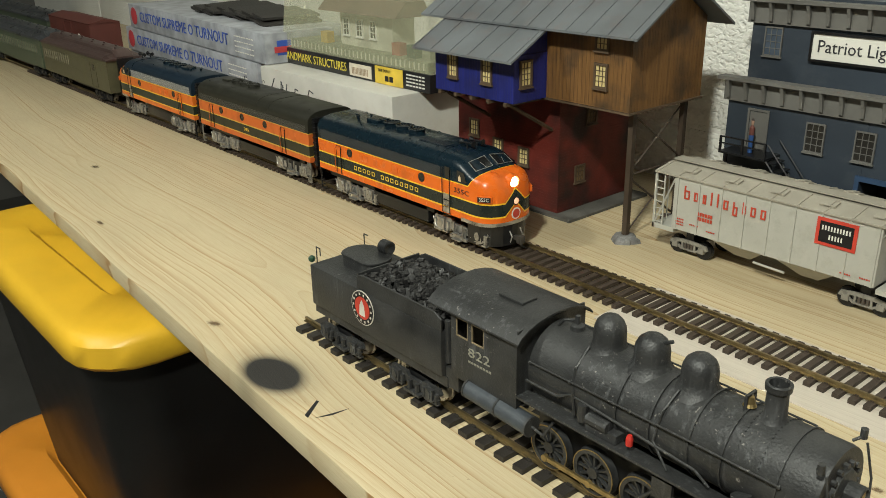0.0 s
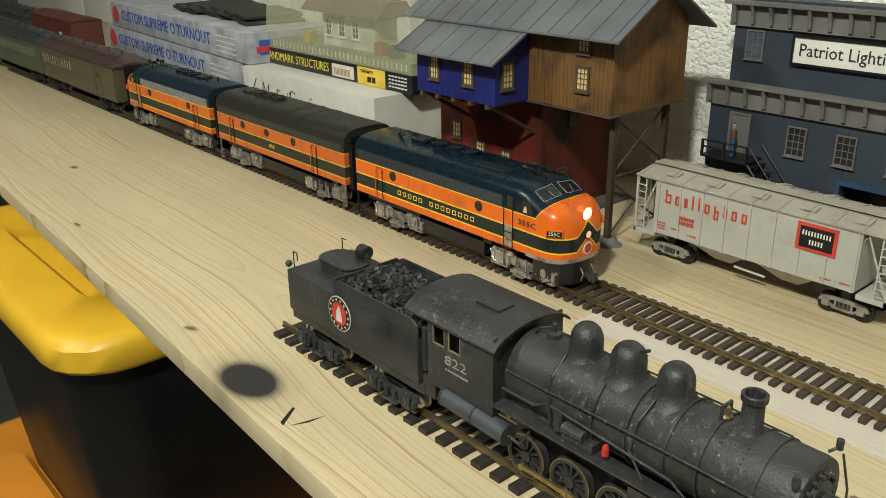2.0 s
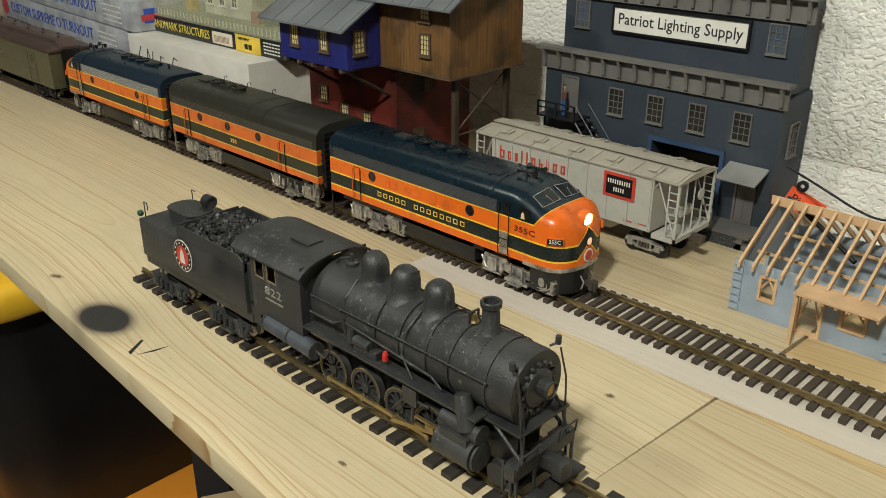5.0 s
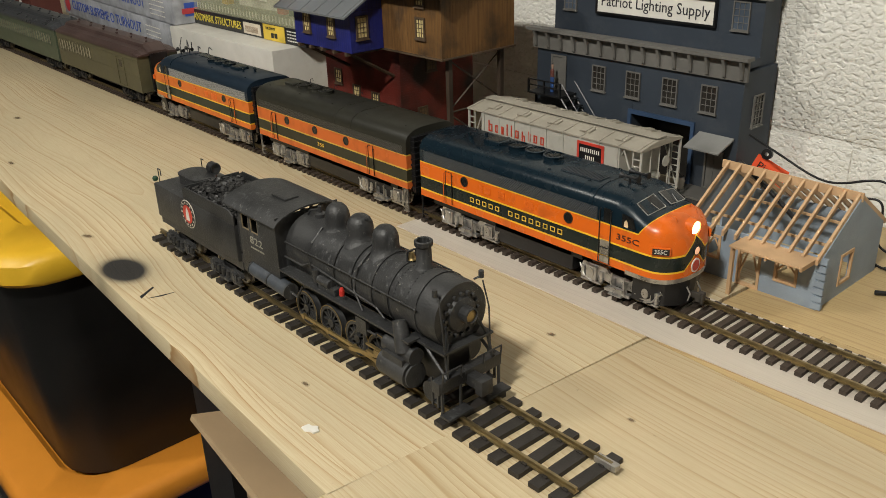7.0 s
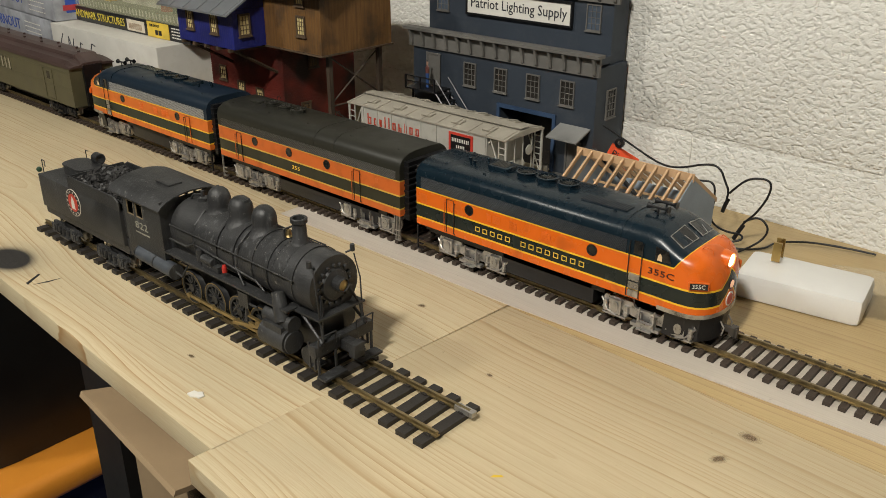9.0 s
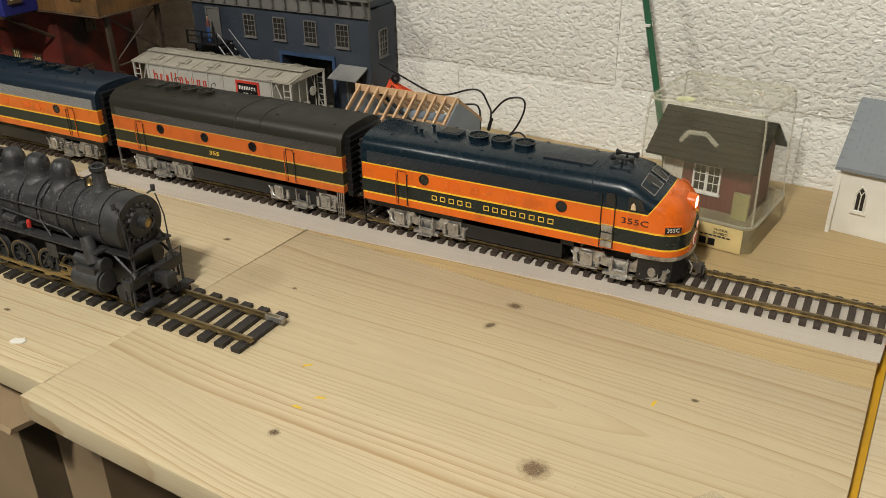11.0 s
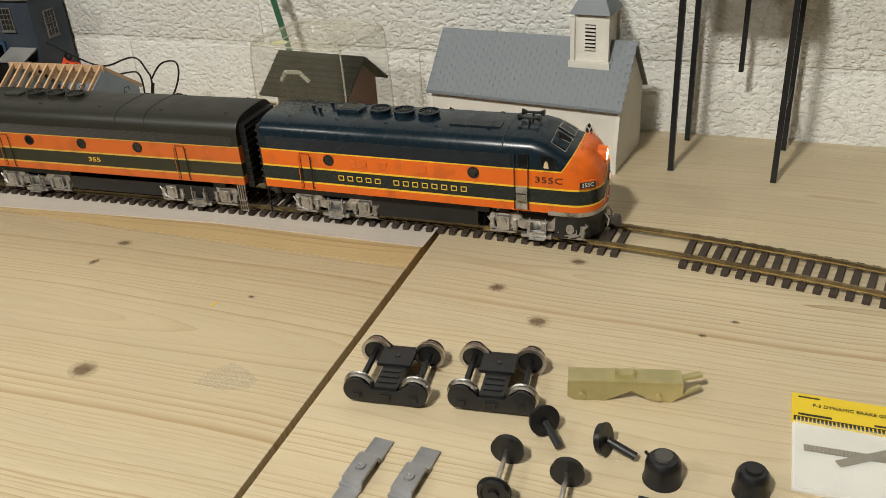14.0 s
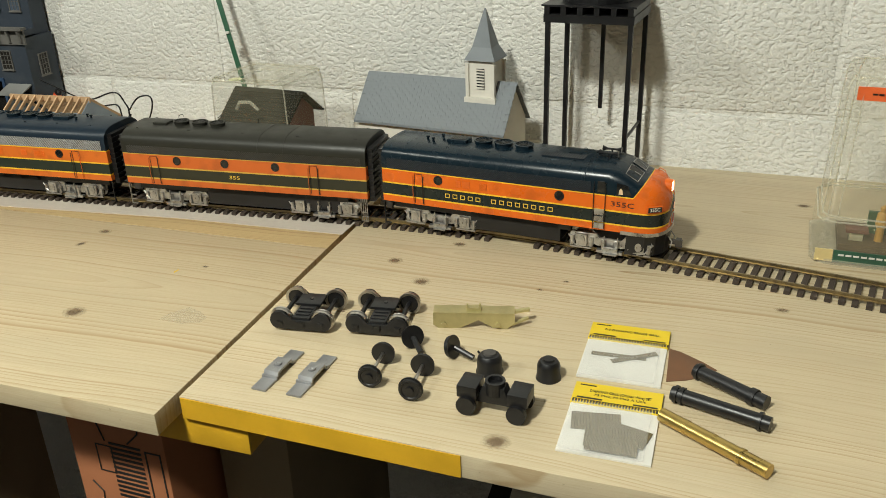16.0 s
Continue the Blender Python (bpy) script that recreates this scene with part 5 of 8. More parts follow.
COACH2, COACH2_W = coach("passenger_coach", "green passenger coach model with a dark roof", 0.42, ("coach_green", (0.066, 0.086, 0.054)), BLACKROOF, [-0.185 + 0.0135 * k for k in range(28)], [])
steam()
tender()

# ---- buildings along the wall ----
GREYP = paint("grey_trim", (0.125, 0.12, 0.11), 0.6, vary=0.2)
LIT = paint("amber_pane", (0.62, 0.50, 0.24), 0.4, vary=0.15)
DARKP = paint("dark_window", (0.02, 0.018, 0.016), 0.2, vary=0.2)


def window(parent, m, w, h, cols, rows, trim, pane, casing=0.0013):
    """Sash window facing -y of the pose m: pane, casing and glazing bars."""
    p = Shape().box(-w / 2, -0.0004, -h / 2, w / 2, 0.0004, h / 2).ob("window", pane, parent, at=m)
    k = casing - 0.0001
    s = Shape().border(-w / 2 - k, -h / 2 - k, w / 2 + k, h / 2 + k, -0.0016, 0.0004, casing)
    s.box(-w / 2 - k - 0.001, -0.0026, -h / 2 - k - 0.0014, w / 2 + k + 0.001, 0.0004, -h / 2 - k)
    s.ob("window_frame", trim, p)
    s = Shape()
    for k in range(1, cols):
        x = -w / 2 + w * k / cols
        s.box(x - 0.0003, -0.0010, -h / 2, x + 0.0003, -0.0004, h / 2)
    for k in range(1, rows):
        z = -h / 2 + h * k / rows
        s.box(-w / 2, -0.0011, z - 0.0003, w / 2, -0.0004, z + 0.0003)
    s.ob("glazing_grid", trim, p)
    return p


def planked(name, a, b, pitch, rough=0.6, stain=None, stain_z=None):
    """Upright boards with grooves, uneven colour and stains."""
    m, t, bs = nodes_of(name)
    co = nd(t, "ShaderNodeTexCoord").outputs["Object"]
    xyz = nd(t, "ShaderNodeSeparateXYZ", {"Vector": co})
    k = mth(t, "DIVIDE", mth(t, "ADD", xyz.outputs[0], xyz.outputs[1]), pitch)
    fr = mth(t, "FRACT", k)
    v = nd(t, "ShaderNodeMapping", {"Vector": co, "Scale": (300, 300, 22)}).outputs["Vector"]
    n = nd(t, "ShaderNodeTexNoise", {"Vector": v, "Scale": 1.0, "Detail": 4.0}).outputs["Fac"]
    c = ramp(t, n, [(0.3, a), (0.7, b)])
    big = nd(t, "ShaderNodeTexNoise", {"Vector": co, "Scale": 26.0, "Detail": 4.0}).outputs["Fac"]
    c = mixc(t, ramp(t, big, [(0.48, (0, 0, 0)), (0.68, (0.85,) * 3)]), c, stain or tuple(0.3 * x for x in a))
    t.links.new(mixc(t, ramp(t, fr, [(0.0, (0.7,) * 3), (0.09, (0, 0, 0))]), c, tuple(0.3 * x for x in a)), bs.inputs["Base Color"])
    bs.inputs["Roughness"].default_value = rough
    bump(t, bs, ramp(t, fr, [(0.0, (0, 0, 0)), (0.1, (1, 1, 1))]), 0.5, 0.0008)
    return m


def clapboard(name, a, b, pitch, stain):
    m, t, bs = nodes_of(name)
    co = nd(t, "ShaderNodeTexCoord").outputs["Object"]
    xyz = nd(t, "ShaderNodeSeparateXYZ", {"Vector": co})
    fr = mth(t, "FRACT", mth(t, "DIVIDE", xyz.outputs[2], pitch))
    n = nd(t, "ShaderNodeTexNoise", {"Vector": co, "Scale": 40.0, "Detail": 6.0}).outputs["Fac"]
    c = ramp(t, n, [(0.3, a), (0.7, b)])
    big = nd(t, "ShaderNodeTexNoise", {"Vector": co, "Scale": 17.0, "Detail": 3.0}).outputs["Fac"]
    c = mixc(t, ramp(t, big, [(0.45, (0, 0, 0)), (0.65, (0.9,) * 3)]), c, stain)
    t.links.new(c, bs.inputs["Base Color"])
    bs.inputs["Roughness"].default_value = 0.6
    bump(t, bs, fr, 0.6, 0.001)
    return m


def coal_tipple():
    t = thing("coal_tipple", "weathered model mine tipple, brown, blue and brick red", "model building")
    brown = planked("stained_boards", (0.115, 0.054, 0.016), (0.205, 0.100, 0.029), 0.0048, stain=(0.030, 0.020, 0.012))
    blue = planked("blue_boards", (0.006, 0.010, 0.115), (0.010, 0.016, 0.17), 0.004, stain=(0.005, 0.007, 0.07))
    red = clapboard("red_clapboard", (0.13, 0.018, 0.012), (0.20, 0.030, 0.019), 0.0032, (0.018, 0.012, 0.010))
    roof = paint("tin_roof", (0.125, 0.135, 0.145), 0.55, vary=0.25, scale=60, dirt=(0.15, 0.08, 0.06), dirt_amount=0.4)
    trim = paint("brown_trim", (0.085, 0.055, 0.032), 0.6, vary=0.3)
    Shape().box(-1.150, 0.112, 0.0, -0.990, 0.235, 0.134).ob("lower_storey", red, t)
    for k in range(41):
        z = 0.0035 + k * 0.0032
        Shape().loft([[(-1.1502, 0.1116, z), (-0.9896, 0.1116, z), (-0.9896, 0.2352, z), (-1.1502, 0.2352, z)], [(-1.1502, 0.1119, z + 0.0026), (-0.9898, 0.1119, z + 0.0026), (-0.9898, 0.2351, z + 0.0026), (-1.1502, 0.2351, z + 0.0026)]]).ob("clapboard", red, t)
    Shape().box(-1.17, 0.104, 0.0, -0.965, 0.24, 0.003).ob("base_slab", paint("dark_scenery", (0.09, 0.085, 0.075), 0.8, vary=0.4, grain=0.5), t)
    Shape().prism([(0.090, 0.1345), (0.205, 0.1345), (0.205, 0.214), (0.1475, 0.248), (0.090, 0.214)], -1.150, -0.885).ob("upper_storey", brown, t)
    for sgn in (0, 1):
        y0, y1 = (0.070, 0.1475) if sgn == 0 else (0.225, 0.1475)
        z0 = 0.2045
        Shape().loft([[(x, y0, z0), (x, y1, 0.2505), (x, y1, 0.2530), (x, y0, z0 + 0.0022)] for x in (-1.165, -0.866)]).ob("roof_slope", roof, t)
        for k in range(12):
            x = -1.15 + k * 0.025
            Shape().loft([[(xx, y0, z0 + 0.0022), (xx, y1, 0.2530), (xx, y1, 0.2538), (xx, y0, z0 + 0.0031)] for xx in (x, x + 0.0009)]).ob("roof_seam", roof, t)
    Shape().box(-1.108, 0.042, 0.1345, -0.990, 0.0895, 0.181).ob("bay_storey", blue, t)
    Shape().prism([(0.0425, 0.1815), (0.0895, 0.1815), (0.0895, 0.207)], -1.1075, -0.9905).ob("bay_gable", blue, t)
    Shape().loft([[(x, 0.026, 0.1765), (x, 0.0885, 0.2105), (x, 0.0885, 0.2130), (x, 0.026, 0.1787)] for x in (-1.128, -0.978)]).ob("bay_roof", roof, t)
    for k in range(6):
        x = -1.126 + k * 0.0285
        Shape().loft([[(xx, 0.026, 0.1787), (xx, 0.0885, 0.2130), (xx, 0.0885, 0.2138), (xx, 0.026, 0.1795)] for xx in (x, x + 0.0009)]).ob("bay_roof_seam", roof, t)
    for x in (-1.079, -1.0275):
        window(t, pose(x, 0.0417, 0.1625), 0.0115, 0.0215, 3, 4, trim, LIT, 0.0022)
    window(t, pose(-0.9897, 0.0585, 0.1625, 0, 0, 90), 0.0130, 0.0225, 3, 4, trim, LIT, 0.0022)
    for z in (0.2005, 0.1650):
        window(t, pose(-0.9202, 0.0897, z), 0.0125, 0.0200, 3, 4, trim, LIT, 0.0022)
    for x, z in ((-1.122, 0.077), (-1.082, 0.061), (-1.0415, 0.0575)):
        window(t, pose(x, 0.1117, z), 0.0125, 0.0165, 3, 3, trim, LIT, 0.0022)
    window(t, pose(-0.9897, 0.146, 0.042, 0, 0, 90), 0.0125, 0.0155, 3, 3, trim, paint("grimy_pane", (0.16, 0.10, 0.045), 0.4, vary=0.3), 0.0022)
    window(t, pose(-0.9897, 0.1625, 0.105, 0, 0, 90), 0.0125, 0.0165, 3, 3, trim, paint("grimy_pane", (0.16, 0.10, 0.045), 0.4, vary=0.3), 0.0022)
    for x in (-1.10, -1.075, -1.05, -1.025, -1.0):
        Shape().box(x - 0.002, 0.040, 0.1305, x + 0.002, 0.112, 0.1344).ob("floor_joist", trim, t)
    for x in (-1.095, -1.0):
        Shape().tube([(x, 0.048, 0.131), (x, 0.111, 0.095)], 0.002, 4).ob("bay_brace", trim, t)
    Shape().box(-1.152, 0.088, 0.1325, -0.883, 0.207, 0.1344).ob("floor_beam", trim, t)
    steel = paint("brown_steel", (0.055, 0.038, 0.026), 0.55, vary=0.25)
    for x in (-0.893,):
        for y in (0.107, 0.190):
            Shape().box(x - 0.0028, y - 0.0028, 0.004, x + 0.0028, y + 0.0028, 0.1325).ob("tower_post", steel, t)
        for a, b in (((0.107, 0.072), (0.190, 0.130)), ((0.190, 0.072), (0.107, 0.130)), ((0.107, 0.008), (0.190, 0.066)), ((0.190, 0.008), (0.107, 0.066)), ((0.107, 0.069), (0.190, 0.069))):
            Shape().tube([(x, a[0], a[1]), (x, b[0], b[1])], 0.0011, 4).ob("tower_brace", steel, t)
    stone = paint("footing_stone", (0.16, 0.155, 0.15), 0.6, vary=0.5, scale=200, grain=0.6, dirt=(0.5, 0.5, 0.5), dirt_amount=0.6)
    for x, y in ((-0.893, 0.107), (-0.893, 0.190)):
        ring_ = [((0.015 + 0.003 * math.sin(5 * a)) * math.cos(a), (0.013 + 0.003 * math.cos(4 * a)) * math.sin(a)) for a in [i * math.pi / 8 for i in range(16)]]
        Shape().loft([[(x + p, y + q, 0.0) for p, q in ring_], [(x + p * 0.9, y + q * 0.9, 0.004) for p, q in ring_], [(x + p * 0.5, y + q * 0.5, 0.007) for p, q in ring_]]).ob("footing", stone, t)


coal_tipple()


def figure_paint():
    """Painted figure: blue below, dull red above, dark head."""
    m, t, b = nodes_of("figure_paint")
    z = nd(t, "ShaderNodeSeparateXYZ", {"Vector": nd(t, "ShaderNodeTexCoord").outputs["Object"]}).outputs[2]
    t.links.new(ramp(t, mth(t, "MULTIPLY", z, 25.0), [(0.0, (0.02, 0.07, 0.22)), (0.44, (0.13, 0.04, 0.03)), (0.68, (0.40, 0.24, 0.17)), (0.80, (0.05, 0.04, 0.04))], True), b.inputs["Base Color"])
    b.inputs["Roughness"].default_value = 0.6
    return m


def warehouse():
    t = thing("warehouse", "dark blue-grey model shop front with cornices and a sign", "model building")
    skin = paint("slate_blue", (0.027, 0.037, 0.052), 0.6, vary=0.18, scale=40, dirt=(0.075, 0.08, 0.085), dirt_amount=0.5)
    back = wall_y(-0.59) - 0.006
    Shape().box(-0.862, 0.222, 0.0, -0.7205, back, 0.140).ob("lower_front", skin, t)
    Shape().box(-0.644, 0.222, 0.0, -0.590, back, 0.140).ob("lower_front", skin, t)
    Shape().box(-0.7203, 0.2222, 0.0785, -0.6442, back, 0.140).ob("lower_front", skin, t)
    Shape().box(-0.7203, 0.262, 0.0, -0.6442, back, 0.078).ob("dock_recess", DARKP, t)
    Shape().box(-0.862, 0.252, 0.1405, -0.594, back, 0.232).ob("upper_front", skin, t)
    Shape().box(-0.7245, 0.2195, 0.077, -0.640, 0.2218, 0.0818).box(-0.7245, 0.2195, 0.0, -0.7203, 0.2218, 0.077).box(-0.6442, 0.2195, 0.0, -0.640, 0.2218, 0.077).ob("dock_frame", paint("blue_frame", (0.03, 0.06, 0.12), 0.5), t)
    for z0, y0, n in ((0.134, 0.2218, 15), (0.207, 0.2518, 15)):
        Shape().box(-0.866, y0 - 0.0035, z0 - 0.002, -0.586, y0, z0 + 0.019).box(-0.870, y0 - 0.0115, z0 + 0.019, -0.583, y0 + 0.0015, z0 + 0.0225).ob("cornice", GREYP, t)
        Shape().box(-0.862, y0 + 0.0016, z0 + 0.0085, -0.592, y0 + 0.0298, z0 + 0.0165).ob("ledge", skin, t)
        for k in range(n):
            x = -0.860 + k * 0.269 / (n - 1)
            Shape().prism([(y0 - 0.0036, z0 - 0.001), (y0 - 0.006, z0 + 0.001), (y0 - 0.0075, z0 + 0.010), (y0 - 0.0105, z0 + 0.0185), (y0 - 0.0036, z0 + 0.0185)], x - 0.0016, x + 0.0016).ob("bracket", GREYP, t)
    for x in (-0.768, -0.721, -0.674, -0.627):
        window(t, pose(x, 0.2217, 0.1085), 0.0165, 0.0260, 3, 4, GREYP, DARKP)
    for x in (-0.838, -0.618):
        window(t, pose(x, 0.2517, 0.188), 0.0165, 0.0260, 3, 4, GREYP, paint("blue_blind", (0.06, 0.08, 0.11), 0.3))
    window(t, pose(-0.5897, 0.252, 0.098, 0, 0, 90), 0.0165, 0.030, 3, 4, GREYP, DARKP)
    d = Shape().box(-0.836, 0.2206, 0.088, -0.818, 0.2217, 0.124).ob("upper_door", GREYP, t)
    Shape().border(-0.8385, 0.087, -0.8155, 0.127, 0.2196, 0.2206, 0.0022).ob("door_frame", GREYP, d)
    d = Shape().box(-0.622, 0.2206, 0.016, -0.606, 0.2217, 0.054).ob("shop_door", GREYP, t)
    Shape().border(-0.6245, 0.015, -0.6035, 0.057, 0.2192, 0.2206, 0.0022).box(-0.6145, 0.2198, 0.02, -0.6135, 0.2206, 0.052).ob("door_frame", GREYP, d)
    Shape().loft([[(x, 0.2217, 0.072), (x, 0.194, 0.0625), (x, 0.194, 0.0640), (x, 0.2217, 0.0738)] for x in (-0.634, -0.594)]).ob("awning", paint("awning_tin", (0.22, 0.22, 0.21), 0.5), t)
    brick = paint("porch_brick", (0.045, 0.045, 0.048), 0.7, vary=0.4, grain=0.4)
    Shape().box(-0.650, 0.190, 0.0, -0.604, 0.2217, 0.0125).ob("porch_core", paint("porch_mortar", (0.10, 0.10, 0.10), 0.8), t)
    Shape().box(-0.652, 0.188, 0.0125, -0.590, 0.2217, 0.0145).ob("porch_slab", GREYP, t)
    bk = None
    for r in range(4):
        for k in range(7):
            at = pose(-0.6475 + k * 0.0066 + (0.003 if r % 2 else 0), 0.1897, 0.0016 + r * 0.0031)
            if bk is None:
                bk = Shape().box(-0.0029, -0.0006, -0.0013, 0.0029, 0.0004, 0.0013).ob("brick", brick, t, at=at)
            else:
                again(bk, "brick", at, t)
    for k in range(2):
        Shape().box(-0.6035, 0.190, 0.0, -0.5965 + 0.007 * (1 - k), 0.2217, 0.006 + 0.006 * k - 0.0002 * (1 - k)).ob("porch_step", GREYP, t)
    s = thing("shop_sign", "white shop sign with dark lettering and black frame", "sign")
    Shape().box(-0.7965, 0.2488, 0.176, -0.6465, 0.2518, 0.2).ob("board", paint("sign_white", (0.72, 0.70, 0.64), 0.5, vary=0.06), s)
    Shape().border(-0.7985, 0.174, -0.6445, 0.202, 0.2475, 0.2518, 0.0022).ob("border", BLACK, s)
    letters("lettering", "Patriot Lighting Supply", 0.0118, paint("sign_ink", (0.03, 0.03, 0.035), 0.5), s, side(-0.7215, 0.2485, 0.1882), width=0.139)
    # balcony with stairs
    b = thing("balcony", "black model balcony with rails and open stairs on the shop front", "balcony")
    Shape().box(-0.850, 0.192, 0.0845, -0.800, 0.2217, 0.0865).ob("deck", BLACK, b)
    for x in (-0.849, -0.825, -0.801):
        Shape().box(x - 0.001, 0.192, 0.0866, x + 0.001, 0.194, 0.101).ob("post", BLACK, b)
    for z in (0.094, 0.1005):
        Shape().box(-0.850, 0.1925, z, -0.800, 0.1938, z + 0.0014).ob("rail", BLACK, b)
    for x in (-0.849, -0.8015):
        Shape().box(x - 0.001, 0.205, 0.0, x + 0.001, 0.207, 0.0845).ob("support", BLACK, b)
    for k in range(9):
        z = 0.0820 - k * 0.0075
        x = -0.7995 + k * 0.0066
        Shape().box(x, 0.196, z, x + 0.0075, 0.2165, z + 0.0012).ob("tread", BLACK, b)
    for y in (0.195, 0.2175):
        Shape().tube([(-0.800, y, 0.0840), (-0.738, y, 0.0140)], 0.0010, 4).ob("stringer", BLACK, b)
        Shape().tube([(-0.800, y, 0.1010), (-0.738, y, 0.0310)], 0.0008, 4).ob("handrail", BLACK, b)
    fig = Shape().lathe([(0, 0), (0.0032, 0), (0.003, 0.010), (0.0038, 0.016), (0.0036, 0.025), (0.0012, 0.0275), (0.0018, 0.029), (0.0022, 0.0315), (0.0012, 0.034), (0, 0.0342)], n=12).ob("figurine", figure_paint(), None, at=pose(-0.824, 0.206, 0.0867) @ Matrix.Diagonal((0.72, 0.6, 1, 1)), smooth=True)
    tagged(fig, "small painted figurine in blue on the balcony", "figurine")
    can = thing("milk_can", "small silver model can on the porch", "can", pose(-0.640, 0.203, 0.0146))
    Shape().lathe([(0, 0), (0.0045, 0), (0.0047, 0.004), (0.0045, 0.008), (0.0045, 0.012), (0.004, 0.0128), (0, 0.0128)], n=14).ob("drum", STEEL, can, smooth=True)


warehouse()


def hopper():
    t = thing("hopper_car", "pale grey covered hopper car model with red lettering", "model wagon", pose(0, 0.1395, 0))
    grey = paint("hopper_grey", (0.42, 0.41, 0.365), 0.5, vary=0.07, dirt=(0.25, 0.23, 0.19), dirt_amount=0.5)
    tan = paint("hopper_roof", (0.34, 0.31, 0.255), 0.6, vary=0.1, dirt=(0.2, 0.18, 0.14), dirt_amount=0.4)
    dull = paint("truck_grey", (0.22, 0.205, 0.175), 0.55, vary=0.25, scale=250, dirt=(0.06, 0.05, 0.04), dirt_amount=0.8)
    rust = paint("spring_rust", (0.07, 0.055, 0.045), 0.6)
    w = 0.0325
    x0, x1 = -0.862, -0.622
    Shape().box(x0 + 0.022, -w, 0.0285, x1 - 0.026, w, 0.0795).ob("body", grey, t)
    for k in range(9):
        x = x0 + 0.026 + k * 0.0232
        for sgn in (-1, 1):
            Shape().box(x - 0.0008, w * sgn - 0.0009, 0.0285, x + 0.0008, w * sgn + 0.0009, 0.0795).ob("side_rib", grey, t)
    Shape().prism([(-w - 0.0015, 0.0796), (w + 0.0015, 0.0796), (w + 0.0015, 0.0812), (0.010, 0.0856), (-0.010, 0.0856), (-w - 0.0015, 0.0812)], x0, x1).ob("roof", tan, t)
    for k in range(11):
        x = x0 + 0.003 + k * 0.0233
        for sgn in (-1, 1):
            Shape().loft([[(xx, sgn * (w + 0.0015), 0.0812), (xx, sgn * 0.010, 0.0856), (xx, sgn * 0.010, 0.0864), (xx, sgn * (w + 0.0015), 0.0820)] for xx in (x, x + 0.001)]).ob("roof_rib", tan, t)
    Shape().box(x0 + 0.001, -0.0075, 0.0872, x1 - 0.001, 0.0075, 0.0881).ob("roof_walk", tan, t)
    for k in range(5):
        for sgn in (-1, 1):
            Shape().box(-0.0065, -0.005, 0, 0.0065, 0.005, 0.0018).box(-0.003, -0.006, 0.0018, 0.003, 0.006, 0.0026).ob("roof_hatch", tan, t, at=pose(x0 + 0.032 + k * 0.044, 0.0205 * sgn, 0.0838, -11 * sgn, 0, 0))
    for xa, d in ((x0, 1), (x1, -1)):
        for y in (-w + 0.001, w - 0.001):
            Shape().box(min(xa, xa + d * 0.0022), y - 0.001, 0.024, max(xa, xa + d * 0.0022), y + 0.001, 0.0796).ob("corner_post", grey, t)
            Shape().tube([(xa + d * 0.002, y, 0.030), (xa + d * 0.022, y, 0.078)], 0.0009, 4).ob("end_brace", grey, t)
            for k in range(7):
                z = 0.030 + k * 0.0068
                Shape().box(min(xa, xa + d * 0.010), y - 0.0005, z, max(xa, xa + d * 0.010), y + 0.0005, z + 0.0009).ob("ladder_rung", grey, t)
            Shape().box(min(xa + d * 0.010, xa + d * 0.0112), y - 0.0006, 0.027, max(xa + d * 0.010, xa + d * 0.0112), y + 0.0006, 0.079).ob("ladder_rail", grey, t)
        for y in (-0.014, 0.0, 0.016):
            Shape().tube([(xa + d * 0.003, y, 0.026), (xa + d * 0.003, y, 0.079)], 0.0008, 4).ob("end_post", grey, t)
        Shape().loft([[(xa + d * 0.024, -w + 0.003, 0.076), (xa + d * 0.024, w - 0.003, 0.076), (xa + d * 0.023, w - 0.003, 0.076), (xa + d * 0.023, -w + 0.003, 0.076)], [(xa + d * 0.050, -w + 0.003, 0.030), (xa + d * 0.050, w - 0.003, 0.030), (xa + d * 0.049, w - 0.003, 0.030), (xa + d * 0.049, -w + 0.003, 0.030)]]).ob("slope_sheet", grey, t)
        Shape().lathe([(0, 0), (0.0055, 0), (0.0055, 0.001), (0, 0.001)], (xa + d * 0.001, 0.008, 0.062), "x", 16).ob("brake_wheel", grey, t)
        Shape().cyl((xa + d * 0.012, -0.008, 0.045), (xa + d * 0.012, 0.010, 0.045), 0.005, n=12).ob("brake_cylinder", grey, t)
        Shape().box(min(xa, xa + d * 0.024), -w, 0.0240, max(xa, xa + d * 0.024), w, 0.0284).ob("end_sill", grey, t)
        Shape().box(xa - d * 0.012 if d > 0 else xa, -0.003, 0.020, xa if d > 0 else xa + 0.012, 0.003, 0.026).ob("coupler", paint("rust_coupler", (0.07, 0.05, 0.04), 0.6), t)
    for x in (-0.775, -0.710):
        Shape().loft([[(x + a * 0.030, b * 0.028, 0.0284) for a, b in ((-1, -1), (1, -1), (1, 1), (-1, 1))], [(x + a * 0.008, b * 0.012, 0.0115) for a, b in ((-1, -1), (1, -1), (1, 1), (-1, 1))]]).ob("hopper_bay", grey, t)
    Shape().tube([(-0.758, -0.022, 0.0145), (-0.728, -0.022, 0.0135)], 0.0012).ob("discharge_pipe", grey, t)
